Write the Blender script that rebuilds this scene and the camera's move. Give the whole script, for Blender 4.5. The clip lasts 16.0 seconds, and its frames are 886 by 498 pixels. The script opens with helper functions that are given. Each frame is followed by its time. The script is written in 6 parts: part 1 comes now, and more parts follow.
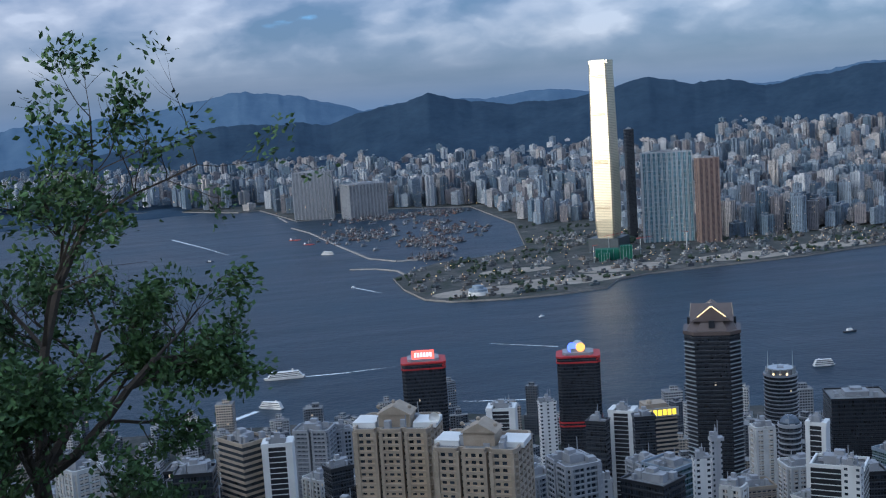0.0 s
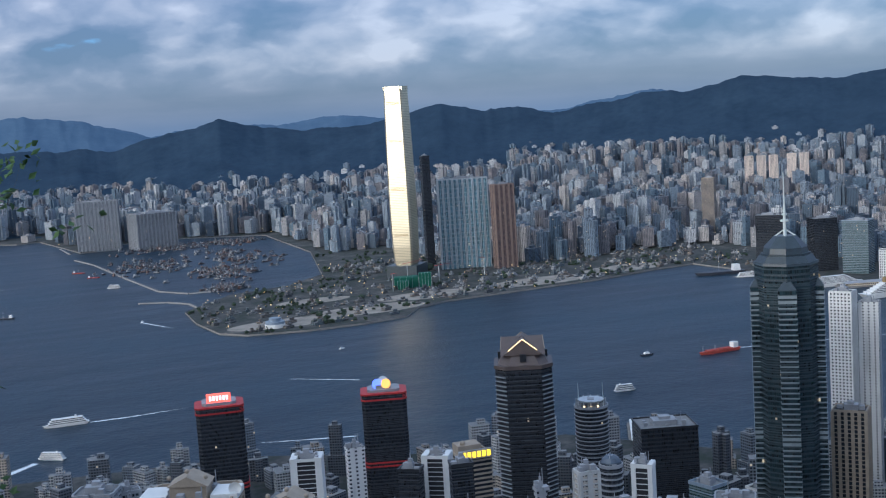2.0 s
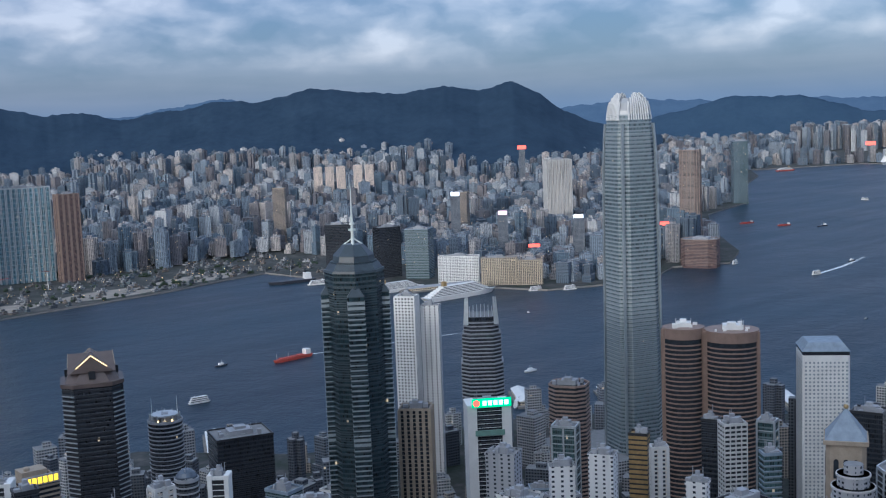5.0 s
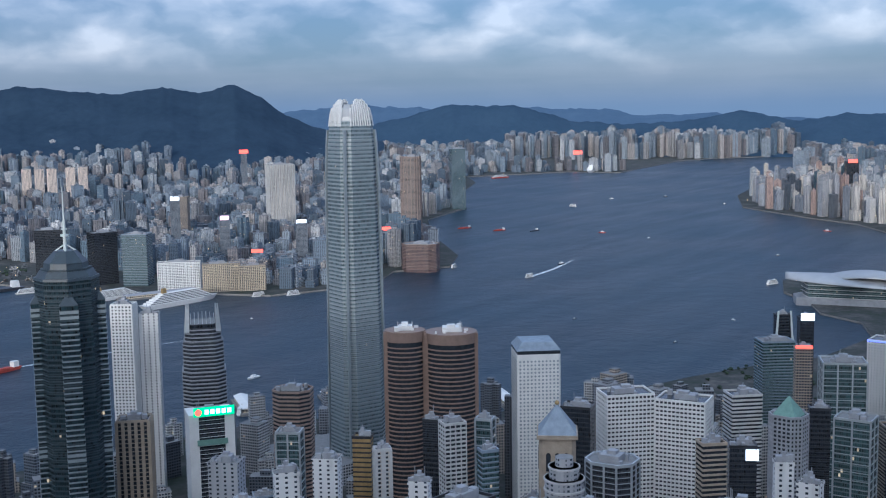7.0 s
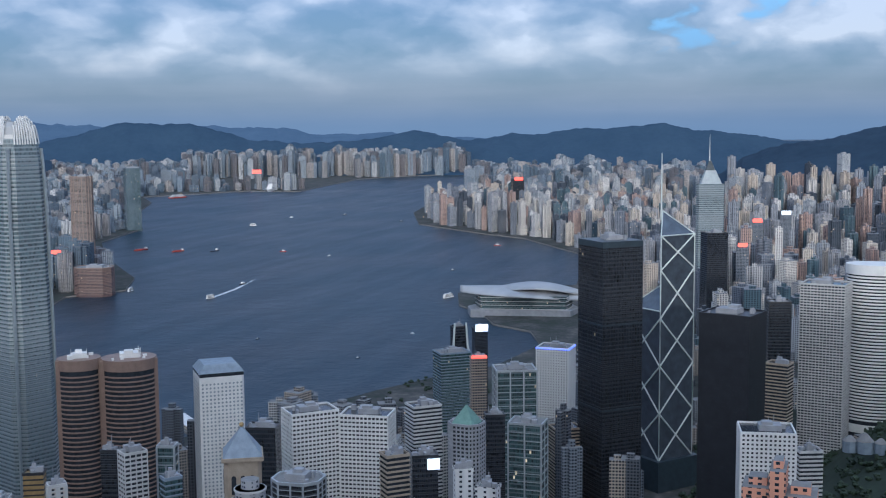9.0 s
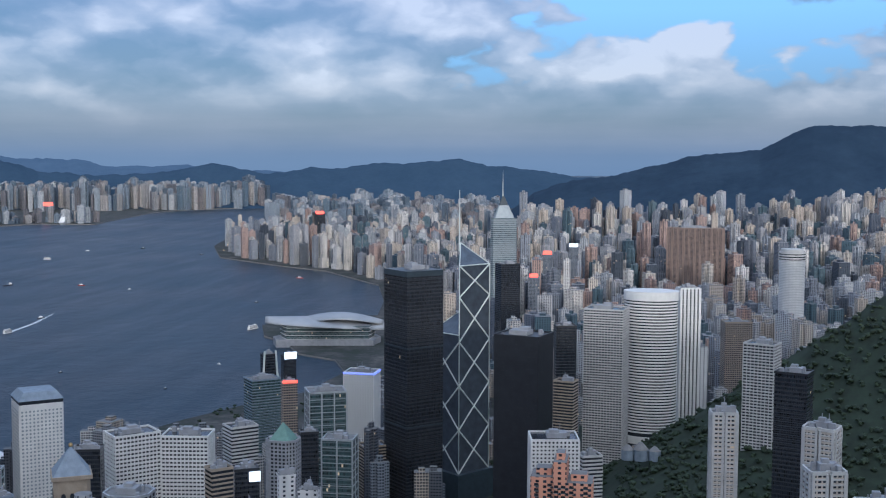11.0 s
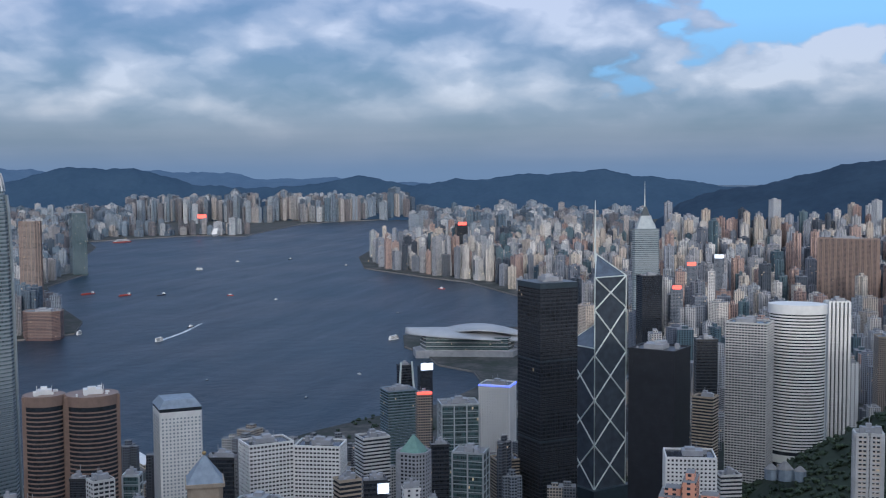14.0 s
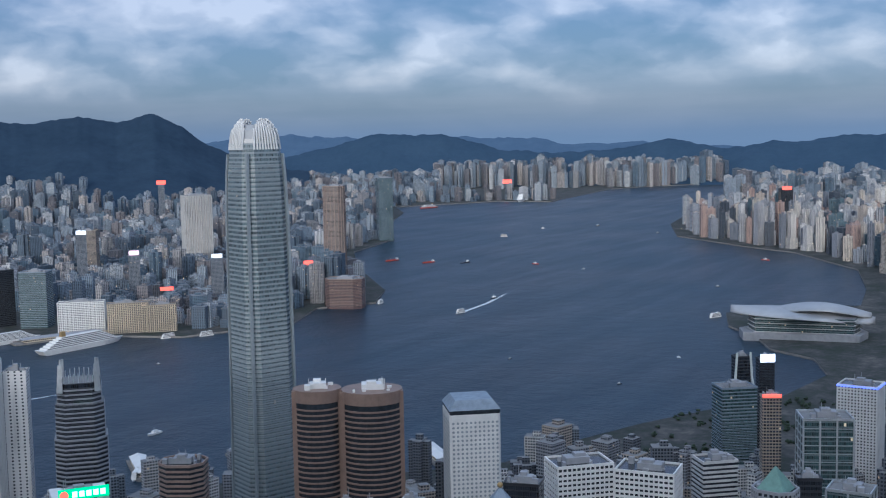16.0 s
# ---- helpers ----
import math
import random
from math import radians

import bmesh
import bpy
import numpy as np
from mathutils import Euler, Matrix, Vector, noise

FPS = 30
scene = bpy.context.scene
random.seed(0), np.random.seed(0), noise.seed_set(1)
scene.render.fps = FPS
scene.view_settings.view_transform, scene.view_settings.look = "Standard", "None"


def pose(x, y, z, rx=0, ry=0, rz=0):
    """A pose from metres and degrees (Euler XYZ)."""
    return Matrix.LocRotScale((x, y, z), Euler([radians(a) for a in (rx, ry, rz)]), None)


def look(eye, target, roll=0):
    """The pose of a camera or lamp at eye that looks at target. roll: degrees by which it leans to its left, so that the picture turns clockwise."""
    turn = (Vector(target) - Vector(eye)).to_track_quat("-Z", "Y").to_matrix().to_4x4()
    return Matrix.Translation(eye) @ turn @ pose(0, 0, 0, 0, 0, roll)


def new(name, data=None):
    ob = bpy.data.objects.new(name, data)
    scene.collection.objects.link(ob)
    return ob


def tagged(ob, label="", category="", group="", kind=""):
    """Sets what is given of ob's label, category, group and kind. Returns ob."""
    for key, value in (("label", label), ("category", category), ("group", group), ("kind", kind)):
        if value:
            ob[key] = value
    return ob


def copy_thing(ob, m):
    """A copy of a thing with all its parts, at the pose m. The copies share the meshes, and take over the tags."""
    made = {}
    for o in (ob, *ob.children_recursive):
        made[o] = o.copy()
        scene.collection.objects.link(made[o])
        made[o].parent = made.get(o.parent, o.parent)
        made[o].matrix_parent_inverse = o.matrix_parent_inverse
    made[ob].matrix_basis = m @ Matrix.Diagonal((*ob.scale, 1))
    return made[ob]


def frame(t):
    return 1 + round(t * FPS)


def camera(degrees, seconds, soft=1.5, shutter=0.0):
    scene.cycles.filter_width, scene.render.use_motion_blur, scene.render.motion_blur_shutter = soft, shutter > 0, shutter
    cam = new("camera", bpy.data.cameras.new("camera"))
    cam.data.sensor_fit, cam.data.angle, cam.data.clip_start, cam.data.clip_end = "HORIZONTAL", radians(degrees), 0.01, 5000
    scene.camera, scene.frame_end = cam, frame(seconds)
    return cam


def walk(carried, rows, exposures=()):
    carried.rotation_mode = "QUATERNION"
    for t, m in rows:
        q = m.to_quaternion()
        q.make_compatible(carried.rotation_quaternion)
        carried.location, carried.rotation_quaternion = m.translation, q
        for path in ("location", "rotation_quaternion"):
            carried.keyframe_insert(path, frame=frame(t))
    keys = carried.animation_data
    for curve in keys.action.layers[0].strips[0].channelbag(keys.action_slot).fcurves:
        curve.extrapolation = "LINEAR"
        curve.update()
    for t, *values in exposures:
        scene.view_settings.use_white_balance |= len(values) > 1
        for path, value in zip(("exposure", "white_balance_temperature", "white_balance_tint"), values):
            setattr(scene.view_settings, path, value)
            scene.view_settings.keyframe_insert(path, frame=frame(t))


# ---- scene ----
# All lengths below are the place's real metres; K brings the whole district to one fifth, so that its far hills stay in reach.
K = 0.2
EYE = 406.0
cam = camera(41.25, 16.0, soft=1.15)
ROWS = [
    (0.0, -11.3, -58.9, 0.0, 83.10, 3.74, -12.91), (0.5, -5.7, -23.3, 0.0, 83.15, 3.24, -14.20), (1.0, -0.3, -1.0, 0.0, 83.48, 3.27, -17.58),
    (1.5, 0.0, 0.0, 0.0, 83.76, 3.55, -20.46), (2.0, 0.0, 0.0, 0.0, 83.73, 3.62, -22.95), (2.5, 0.0, 0.0, 0.0, 83.70, 3.60, -25.93),
    (3.0, 0.0, 0.0, 0.0, 83.71, 3.53, -28.89), (3.5, 0.0, 0.0, 0.0, 83.78, 3.46, -31.91), (4.0, 0.0, 0.0, 0.0, 83.70, 3.24, -35.69),
    (4.5, 0.0, 0.0, 0.0, 83.42, 2.73, -39.75), (7.0, 0.0, 0.0, 0.0, 83.07, 0.88, -56.88), (7.5, 0.0, 0.0, 0.0, 83.25, 0.82, -60.38),
    (8.0, 0.0, 0.0, 0.0, 83.55, 0.76, -64.19), (8.5, 0.0, 0.0, 0.0, 83.85, 0.76, -68.33), (9.0, 0.0, 0.0, 0.0, 83.81, 0.44, -72.36),
    (9.5, 0.0, 0.0, 0.0, 84.35, 0.07, -75.72), (10.0, -2.0, 0.0, 0.0, 84.95, 0.11, -78.66), (12.5, -234.0, -24.5, 14.0, 85.45, -0.79, -83.52),
    (13.0, -174.7, -21.5, 10.6, 85.51, -0.17, -82.90), (13.5, -128.2, -21.7, 7.8, 85.65, 0.0, -80.33), (14.0, -73.5, -19.4, 4.6, 85.96, 0.29, -75.08),
    (14.5, -25.4, -9.0, 1.6, 85.89, 0.70, -70.50), (15.0, 25.6, 11.3, -1.7, 85.69, 0.67, -66.24), (15.5, 82.3, 41.1, -5.5, 85.12, 0.66, -63.61),
    (16.0, 143.0, 82.3, -9.9, 84.47, 1.10, -60.35),
]
walk(cam, [(t, pose(K * x, K * y, K * (EYE + z), rx, ry, rz)) for t, x, y, z, rx, ry, rz in ROWS], [(0.0, -0.06, 4950.0, 5.0), (4.5, -0.06, 5100.0, 7.0), (7.0, 0.03, 5020.0, 7.0), (9.5, -0.05, 5050.0, 7.0), (13.0, -0.07, 5250.0, 10.0), (14.5, -0.2, 5180.0, 8.0), (16.0, -0.15, 5060.0, 7.0)])

# ---- world and sun ----
SUN_AZ, SUN_EL = 252.0, 9.0  # compass bearing and height of the low evening sun


def nodes_of(tree):
    """A short way to add nodes: n(type, inputs by name or index, settings)."""
    def n(kind, ins=None, **settings):
        nd = tree.nodes.new(kind)
        for key, value in settings.items():
            setattr(nd, key, value)
        for key, value in (ins or {}).items():
            sock = nd.inputs[key]
            if isinstance(value, bpy.types.NodeSocket):
                tree.links.new(value, sock)
            else:
                sock.default_value = value
        return nd
    return n


def maths(n, op, a, b=0.0, c=0.0, clamp=False):
    return n("ShaderNodeMath", {0: a, 1: b, 2: c}, operation=op, use_clamp=clamp).outputs[0]


def mix(n, fac, a, b):
    return n("ShaderNodeMix", {0: fac, 6: a, 7: b}, data_type="RGBA").outputs[2]


def ramp(n, fac, stops):
    nd = n("ShaderNodeValToRGB", {0: fac})
    els = nd.color_ramp.elements
    while len(els) < len(stops):
        els.new(0.5)
    for e, (pos, col) in zip(els, stops):
        e.position, e.color = pos, (*col, 1)
    return nd.outputs[0]


def smooth(n, x, lo, hi):
    return n("ShaderNodeMapRange", {0: x, 1: lo, 2: hi, 3: 0.0, 4: 1.0}, interpolation_type="SMOOTHSTEP").outputs[0]


def heap(n, way):
    """Heaped cloud: soft masses with rounded billows on them."""
    soft = n("ShaderNodeTexNoise", {"Vector": way, "Scale": 6.5, "Detail": 6.0, "Roughness": 0.5}).outputs[0]
    lumps = n("ShaderNodeTexVoronoi", {"Vector": way, "Scale": 13.0, "Detail": 2.0, "Roughness": 0.5, "Smoothness": 0.7}, feature="SMOOTH_F1", normalize=True).outputs["Distance"]
    return maths(n, "ADD", maths(n, "MULTIPLY", soft, 0.7), maths(n, "MULTIPLY", maths(n, "SUBTRACT", 0.5, lumps), 0.55))


def build_world():
    w = bpy.data.worlds.new("evening_sky")
    scene.world = w
    w.use_nodes = True
    tree = w.node_tree
    tree.nodes.clear()
    n = nodes_of(tree)
    sky = n("ShaderNodeTexSky", sky_type="NISHITA", sun_disc=False, sun_elevation=radians(SUN_EL), sun_rotation=radians(SUN_AZ), altitude=400.0, air_density=1.0, dust_density=1.2, ozone_density=3.0)
    way = n("ShaderNodeTexCoord").outputs["Generated"]
    z = n("ShaderNodeSeparateXYZ", {0: way}).outputs[2]
    # the heaps lie low over the horizon, about twice as wide as high
    wide = n("ShaderNodeVectorMath", {0: way, 1: (1.0, 1.0, 2.1)}, operation="MULTIPLY").outputs[0]
    fray = n("ShaderNodeTexNoise", {"Vector": wide, "Scale": 17.0, "Detail": 5.0, "Roughness": 0.5}).outputs[1]
    bent = n("ShaderNodeVectorMath", {0: fray, 1: (0.045, 0.045, 0.045), 2: wide}, operation="MULTIPLY_ADD").outputs[0]
    mass = heap(n, bent)
    above = heap(n, n("ShaderNodeVectorMath", {0: bent, 1: (-0.012, 0.004, 0.055)}, operation="ADD").outputs[0])
    big = n("ShaderNodeTexNoise", {"Vector": wide, "Scale": 4.5, "Detail": 2.0, "Roughness": 0.5}).outputs[0]
    sheet = n("ShaderNodeVectorMath", {0: way, 1: (3.0, 3.0, 42.0)}, operation="MULTIPLY").outputs[0]
    streak = n("ShaderNodeTexNoise", {"Vector": sheet, "Scale": 1.0, "Detail": 5.0, "Roughness": 0.55}).outputs[0]
    # a grey deck with an uneven underside; its heaps catch the light on their upper sides
    base = maths(n, "ADD", z, maths(n, "MULTIPLY", maths(n, "SUBTRACT", big, 0.5), 0.04))
    lift = smooth(n, base, 0.022, 0.062)
    lit = maths(n, "MULTIPLY", maths(n, "SUBTRACT", mass, above), 2.9)
    body = maths(n, "ADD", lit, maths(n, "MULTIPLY", maths(n, "SUBTRACT", mass, 0.45), 2.1))
    tone = maths(n, "ADD", maths(n, "ADD", 0.15, maths(n, "MULTIPLY", lift, 0.29)), maths(n, "MULTIPLY", body, maths(n, "ADD", 0.16, maths(n, "MULTIPLY", lift, 0.84))))
    tone = maths(n, "ADD", tone, maths(n, "MULTIPLY", maths(n, "SUBTRACT", streak, 0.5), maths(n, "SUBTRACT", 0.75, maths(n, "MULTIPLY", lift, 0.6))))
    shade = ramp(n, tone, [(0.0, (0.145, 0.165, 0.245)), (0.3, (0.225, 0.225, 0.30)), (0.55, (0.365, 0.335, 0.385)), (0.8, (0.52, 0.45, 0.465)), (1.0, (0.68, 0.58, 0.565))])
    # clearer air towards the east
    open_e = n("ShaderNodeVectorMath", {0: way, 1: (math.sin(radians(93)), math.cos(radians(93)), 0.0)}, operation="DOT_PRODUCT").outputs["Value"]
    gap = maths(n, "MULTIPLY", maths(n, "MULTIPLY", smooth(n, open_e, 0.93, 1.0), smooth(n, z, 0.03, 0.07)), 0.205)
    cover = smooth(n, maths(n, "SUBTRACT", mass, gap), 0.265, 0.315)
    clear = ramp(n, smooth(n, z, 0.0, 0.3), [(0.0, (0.14, 0.24, 0.42)), (0.35, (0.31, 0.53, 0.75)), (1.0, (0.36, 0.60, 0.86))])
    clouds = mix(n, cover, clear, shade)
    over = smooth(n, z, 0.30, 0.75)  # thinner, brighter cloud overhead
    clouds = mix(n, over, clouds, (0.72, 0.78, 0.88, 1))
    haze = maths(n, "SUBTRACT", 1.0, smooth(n, z, -0.01, 0.032))
    band = mix(n, maths(n, "MULTIPLY", haze, 0.8), clouds, (0.13, 0.215, 0.36, 1))
    # warm glow round the low sun
    to_sun = n("ShaderNodeVectorMath", {0: way, 1: (math.sin(radians(SUN_AZ)) * math.cos(radians(24)), math.cos(radians(SUN_AZ)) * math.cos(radians(24)), math.sin(radians(24)))}, operation="DOT_PRODUCT").outputs["Value"]
    glow = maths(n, "POWER", maths(n, "MAXIMUM", to_sun, 0.0), 5.0)
    warm = mix(n, maths(n, "MULTIPLY", glow, 0.9, clamp=True), band, (2.7, 2.25, 1.75, 1))
    a = n("ShaderNodeBackground", {0: sky.outputs[0], 1: 0.05})
    b = n("ShaderNodeBackground", {0: warm, 1: 0.9})
    both = n("ShaderNodeAddShader", {0: a.outputs[0], 1: b.outputs[0]})
    n("ShaderNodeOutputWorld", {0: both.outputs[0]})


build_world()
sun_data = bpy.data.lights.new("sun", "SUN")
sun_data.energy, sun_data.angle, sun_data.color = 1.3, radians(1.0), (1.0, 0.82, 0.64)
sun = new("sun", sun_data)
sun.matrix_world = look((0, 0, 0), (-math.sin(radians(SUN_AZ)), -math.cos(radians(SUN_AZ)), -math.tan(radians(SUN_EL))))

# ---- materials ----


def material(name):
    m = bpy.data.materials.new(name)
    m.use_nodes = True
    tree = m.node_tree
    tree.nodes.clear()
    n = nodes_of(tree)
    bsdf = n("ShaderNodeBsdfPrincipled")
    n("ShaderNodeOutputMaterial", {0: bsdf.outputs[0]})
    return m, n, bsdf, tree


def put(tree, value, sock):
    if isinstance(value, bpy.types.NodeSocket):
        tree.links.new(value, sock)
    else:
        sock.default_value = value


def metres(n):
    """The place's own coordinates in real metres."""
    return n("ShaderNodeVectorMath", {0: n("ShaderNodeNewGeometry").outputs["Position"], 1: (1 / K, 1 / K, 1 / K)}, operation="MULTIPLY").outputs[0]


def noise_at(n, where, size, detail=4.0, rough=0.55):
    return n("ShaderNodeTexNoise", {"Vector": where, "Scale": 1.0 / size, "Detail": detail, "Roughness": rough}).outputs[0]


def plain(name, col, rough=0.7, metal=0.0, vary=0.25, size=6.0, bump=0.0, emit=0.0):
    m, n, bsdf, tree = material(name)
    where = metres(n)
    a = noise_at(n, where, size)
    b = noise_at(n, where, size * 0.12)
    f = maths(n, "ADD", maths(n, "MULTIPLY", a, 0.7), maths(n, "MULTIPLY", b, 0.3))
    dark, lite = [max(0, c * (1 - vary)) for c in col], [min(1, c * (1 + vary)) for c in col]
    put(tree, ramp(n, f, [(0.3, dark), (0.7, lite)]), bsdf.inputs["Base Color"])
    put(tree, maths(n, "ADD", rough - 0.1, maths(n, "MULTIPLY", b, 0.2)), bsdf.inputs["Roughness"])
    bsdf.inputs["Metallic"].default_value = metal
    if bump:
        put(tree, n("ShaderNodeBump", {"Strength": bump, "Distance": size * K * 0.1, "Height": b}).outputs[0], bsdf.inputs["Normal"])
    if emit:
        put(tree, (*col, 1), bsdf.inputs["Emission Color"])
        bsdf.inputs["Emission Strength"].default_value = emit
    return m


def facade(name, walls, glass=(0.032, 0.042, 0.058), floor=3.2, bay=3.4, wall_z=0.45, wall_u=0.35, roof=(0.22, 0.22, 0.22), glass_rough=0.15, per="island", lit=0.004, tint=0.35):
    """Walls with rows of windows: walls is a palette, one tone of it to each building."""
    m, n, bsdf, tree = material(name)
    geo = n("ShaderNodeNewGeometry")
    where = metres(n)
    sep = n("ShaderNodeSeparateXYZ", {0: where})
    nor = n("ShaderNodeSeparateXYZ", {0: geo.outputs["True Normal"]})
    u = maths(n, "SUBTRACT", maths(n, "MULTIPLY", sep.outputs[1], nor.outputs[0]), maths(n, "MULTIPLY", sep.outputs[0], nor.outputs[1]))
    uu, zz = maths(n, "DIVIDE", u, bay), maths(n, "DIVIDE", sep.outputs[2], floor)
    win = maths(n, "MULTIPLY", maths(n, "GREATER_THAN", maths(n, "FRACT", zz), wall_z), maths(n, "GREATER_THAN", maths(n, "FRACT", uu), wall_u))
    side = maths(n, "LESS_THAN", maths(n, "ABSOLUTE", nor.outputs[2]), 0.5)
    win = maths(n, "MULTIPLY", win, side)
    rnd = n("ShaderNodeAttribute", attribute_name="tone").outputs["Fac"] if per == "tone" else geo.outputs["Random Per Island"] if per == "island" else n("ShaderNodeObjectInfo").outputs["Random"]
    step = 1.0 / len(walls)
    nd = n("ShaderNodeValToRGB", {0: rnd})
    nd.color_ramp.interpolation = "CONSTANT"
    els = nd.color_ramp.elements
    while len(els) < len(walls):
        els.new(0.5)
    for i, (e, c) in enumerate(zip(els, walls)):
        e.position, e.color = i * step, (*c, 1)
    stain = noise_at(n, n("ShaderNodeVectorMath", {0: where, 1: (1, 1, 0.15)}, operation="MULTIPLY").outputs[0], 9.0)
    wall = mix(n, maths(n, "MULTIPLY", smooth(n, stain, 0.45, 0.75), tint), nd.outputs[0], (0.10, 0.10, 0.10, 1))
    cell = n("ShaderNodeCombineXYZ", {0: maths(n, "FLOOR", uu), 1: maths(n, "FLOOR", zz), 2: rnd}).outputs[0]
    wn = n("ShaderNodeTexWhiteNoise", {"Vector": cell}).outputs[0]
    pane = mix(n, wn, (*[c * 0.35 for c in glass], 1), (*[c * 1.5 for c in glass], 1))
    top = mix(n, noise_at(n, where, 5.0), (*[c * 0.6 for c in roof], 1), (*[c * 1.3 for c in roof], 1))
    col = mix(n, win, mix(n, side, top, wall), pane)
    put(tree, col, bsdf.inputs["Base Color"])
    put(tree, maths(n, "ADD", maths(n, "MULTIPLY", win, glass_rough - 0.8), 0.8), bsdf.inputs["Roughness"])
    if lit:
        on = maths(n, "MULTIPLY", maths(n, "GREATER_THAN", wn, 1.0 - lit), win)
        put(tree, (1.0, 0.72, 0.4, 1), bsdf.inputs["Emission Color"])
        put(tree, maths(n, "MULTIPLY", on, 0.7), bsdf.inputs["Emission Strength"])
    return m


def water_material():
    m, n, bsdf, tree = material("sea_water")
    where = metres(n)
    big, mid, small = noise_at(n, where, 420.0, 3), noise_at(n, where, 46.0, 4, 0.6), noise_at(n, where, 9.0, 4, 0.65)
    bsdf.inputs["Base Color"].default_value = (0.022, 0.05, 0.072, 1)
    put(tree, ramp(n, big, [(0.35, (0.010, 0.024, 0.042)), (0.7, (0.018, 0.042, 0.068))]), bsdf.inputs["Base Color"])
    drawn = n("ShaderNodeMapping", {"Vector": where, "Rotation": (0, 0, radians(28)), "Scale": (0.12, 1.0, 1.0)}).outputs[0]
    current = noise_at(n, drawn, 70.0, 5, 0.6)
    put(tree, maths(n, "ADD", maths(n, "MULTIPLY", current, 0.22), maths(n, "ADD", 0.15, maths(n, "MULTIPLY", big, 0.2))), bsdf.inputs["Roughness"])
    bsdf.inputs["IOR"].default_value = 1.33
    bsdf.inputs["Specular IOR Level"].default_value = 0.28
    h = maths(n, "ADD", maths(n, "MULTIPLY", mid, 2.0), maths(n, "MULTIPLY", small, 0.9))
    put(tree, n("ShaderNodeBump", {"Strength": 0.8, "Distance": 1.8 * K, "Height": h}).outputs[0], bsdf.inputs["Normal"])
    return m


def foliage(name, lo, hi, size=5.0):
    m, n, bsdf, tree = material(name)
    geo = n("ShaderNodeNewGeometry")
    f = maths(n, "ADD", maths(n, "MULTIPLY", geo.outputs["Random Per Island"], 0.6), maths(n, "MULTIPLY", noise_at(n, metres(n), size), 0.4))
    put(tree, ramp(n, f, [(0.15, lo), (0.85, hi)]), bsdf.inputs["Base Color"])
    bsdf.inputs["Roughness"].default_value = 0.75
    return m


def hill_material(name, lo, hi, scar=(0.16, 0.15, 0.13)):
    m, n, bsdf, tree = material(name)
    where = metres(n)
    a, b, c = noise_at(n, where, 260.0, 5), noise_at(n, where, 45.0, 5), noise_at(n, where, 700.0, 3)
    f = maths(n, "ADD", maths(n, "MULTIPLY", a, 0.6), maths(n, "MULTIPLY", b, 0.4))
    put(tree, ramp(n, f, [(0.3, lo), (0.7, hi)]), bsdf.inputs["Base Color"])
    bsdf.inputs["Roughness"].default_value = 0.95
    bsdf.inputs["Specular IOR Level"].default_value = 0.1
    put(tree, n("ShaderNodeBump", {"Strength": 0.8, "Distance": 14 * K, "Height": f}).outputs[0], bsdf.inputs["Normal"])
    return m


def land_material():
    """Open city ground: asphalt, dust and patches of scrub."""
    m, n, bsdf, tree = material("city_ground")
    where = metres(n)
    a, b = noise_at(n, where, 75.0, 5, 0.6), noise_at(n, where, 11.0, 4, 0.6)
    f = maths(n, "ADD", maths(n, "MULTIPLY", a, 0.65), maths(n, "MULTIPLY", b, 0.35))
    put(tree, ramp(n, f, [(0.38, (0.016, 0.026, 0.016)), (0.48, (0.036, 0.040, 0.036)), (0.56, (0.068, 0.066, 0.062)), (0.68, (0.15, 0.135, 0.115))]), bsdf.inputs["Base Color"])
    bsdf.inputs["Roughness"].default_value = 0.95
    return m


M_WATER = water_material()
M_LAND = land_material()
M_QUAY = plain("quay_concrete", (0.22, 0.21, 0.195), 0.85, vary=0.3, size=14.0)
# Woods turned navy: the blue of haze is mixed into this base colour.
M_HILL = hill_material("wooded_hill_haze_tint", (0.020, 0.038, 0.066), (0.038, 0.064, 0.100))
# Paler blue with distance: air haze painted into both of these hill colours.
M_MID = hill_material("hill_mid_haze_tint", (0.034, 0.064, 0.108), (0.050, 0.086, 0.135))
M_FAR = hill_material("hill_far_haze_tint", (0.075, 0.125, 0.20), (0.10, 0.155, 0.23))
M_SLOPE = plain("undergrowth", (0.020, 0.032, 0.019), 0.95, vary=0.5, size=18.0)
M_FOREST = foliage("tree_canopy", (0.010, 0.020, 0.011), (0.032, 0.054, 0.025), 9.0)
M_CITY = facade("peninsula_walls", [(0.30, 0.35, 0.41), (0.20, 0.25, 0.31), (0.46, 0.49, 0.52), (0.12, 0.16, 0.21), (0.60, 0.61, 0.62), (0.26, 0.24, 0.245), (0.25, 0.31, 0.38), (0.10, 0.135, 0.18), (0.38, 0.37, 0.37), (0.19, 0.185, 0.20), (0.36, 0.41, 0.46), (0.15, 0.21, 0.27), (0.52, 0.48, 0.45)], floor=3.3, bay=4.6, wall_z=0.46, wall_u=0.44, per="tone", lit=0.014, tint=0.4, roof=(0.19, 0.20, 0.215))
M_EAST = facade("east_walls", [(0.62, 0.56, 0.48), (0.70, 0.66, 0.60), (0.44, 0.44, 0.45), (0.46, 0.33, 0.28), (0.74, 0.72, 0.69), (0.20, 0.22, 0.26), (0.11, 0.17, 0.20), (0.60, 0.52, 0.43), (0.07, 0.085, 0.11), (0.34, 0.36, 0.40), (0.50, 0.52, 0.54)], floor=3.3, bay=4.6, wall_z=0.46, wall_u=0.45, per="tone", lit=0.012, tint=0.3, roof=(0.24, 0.24, 0.25))
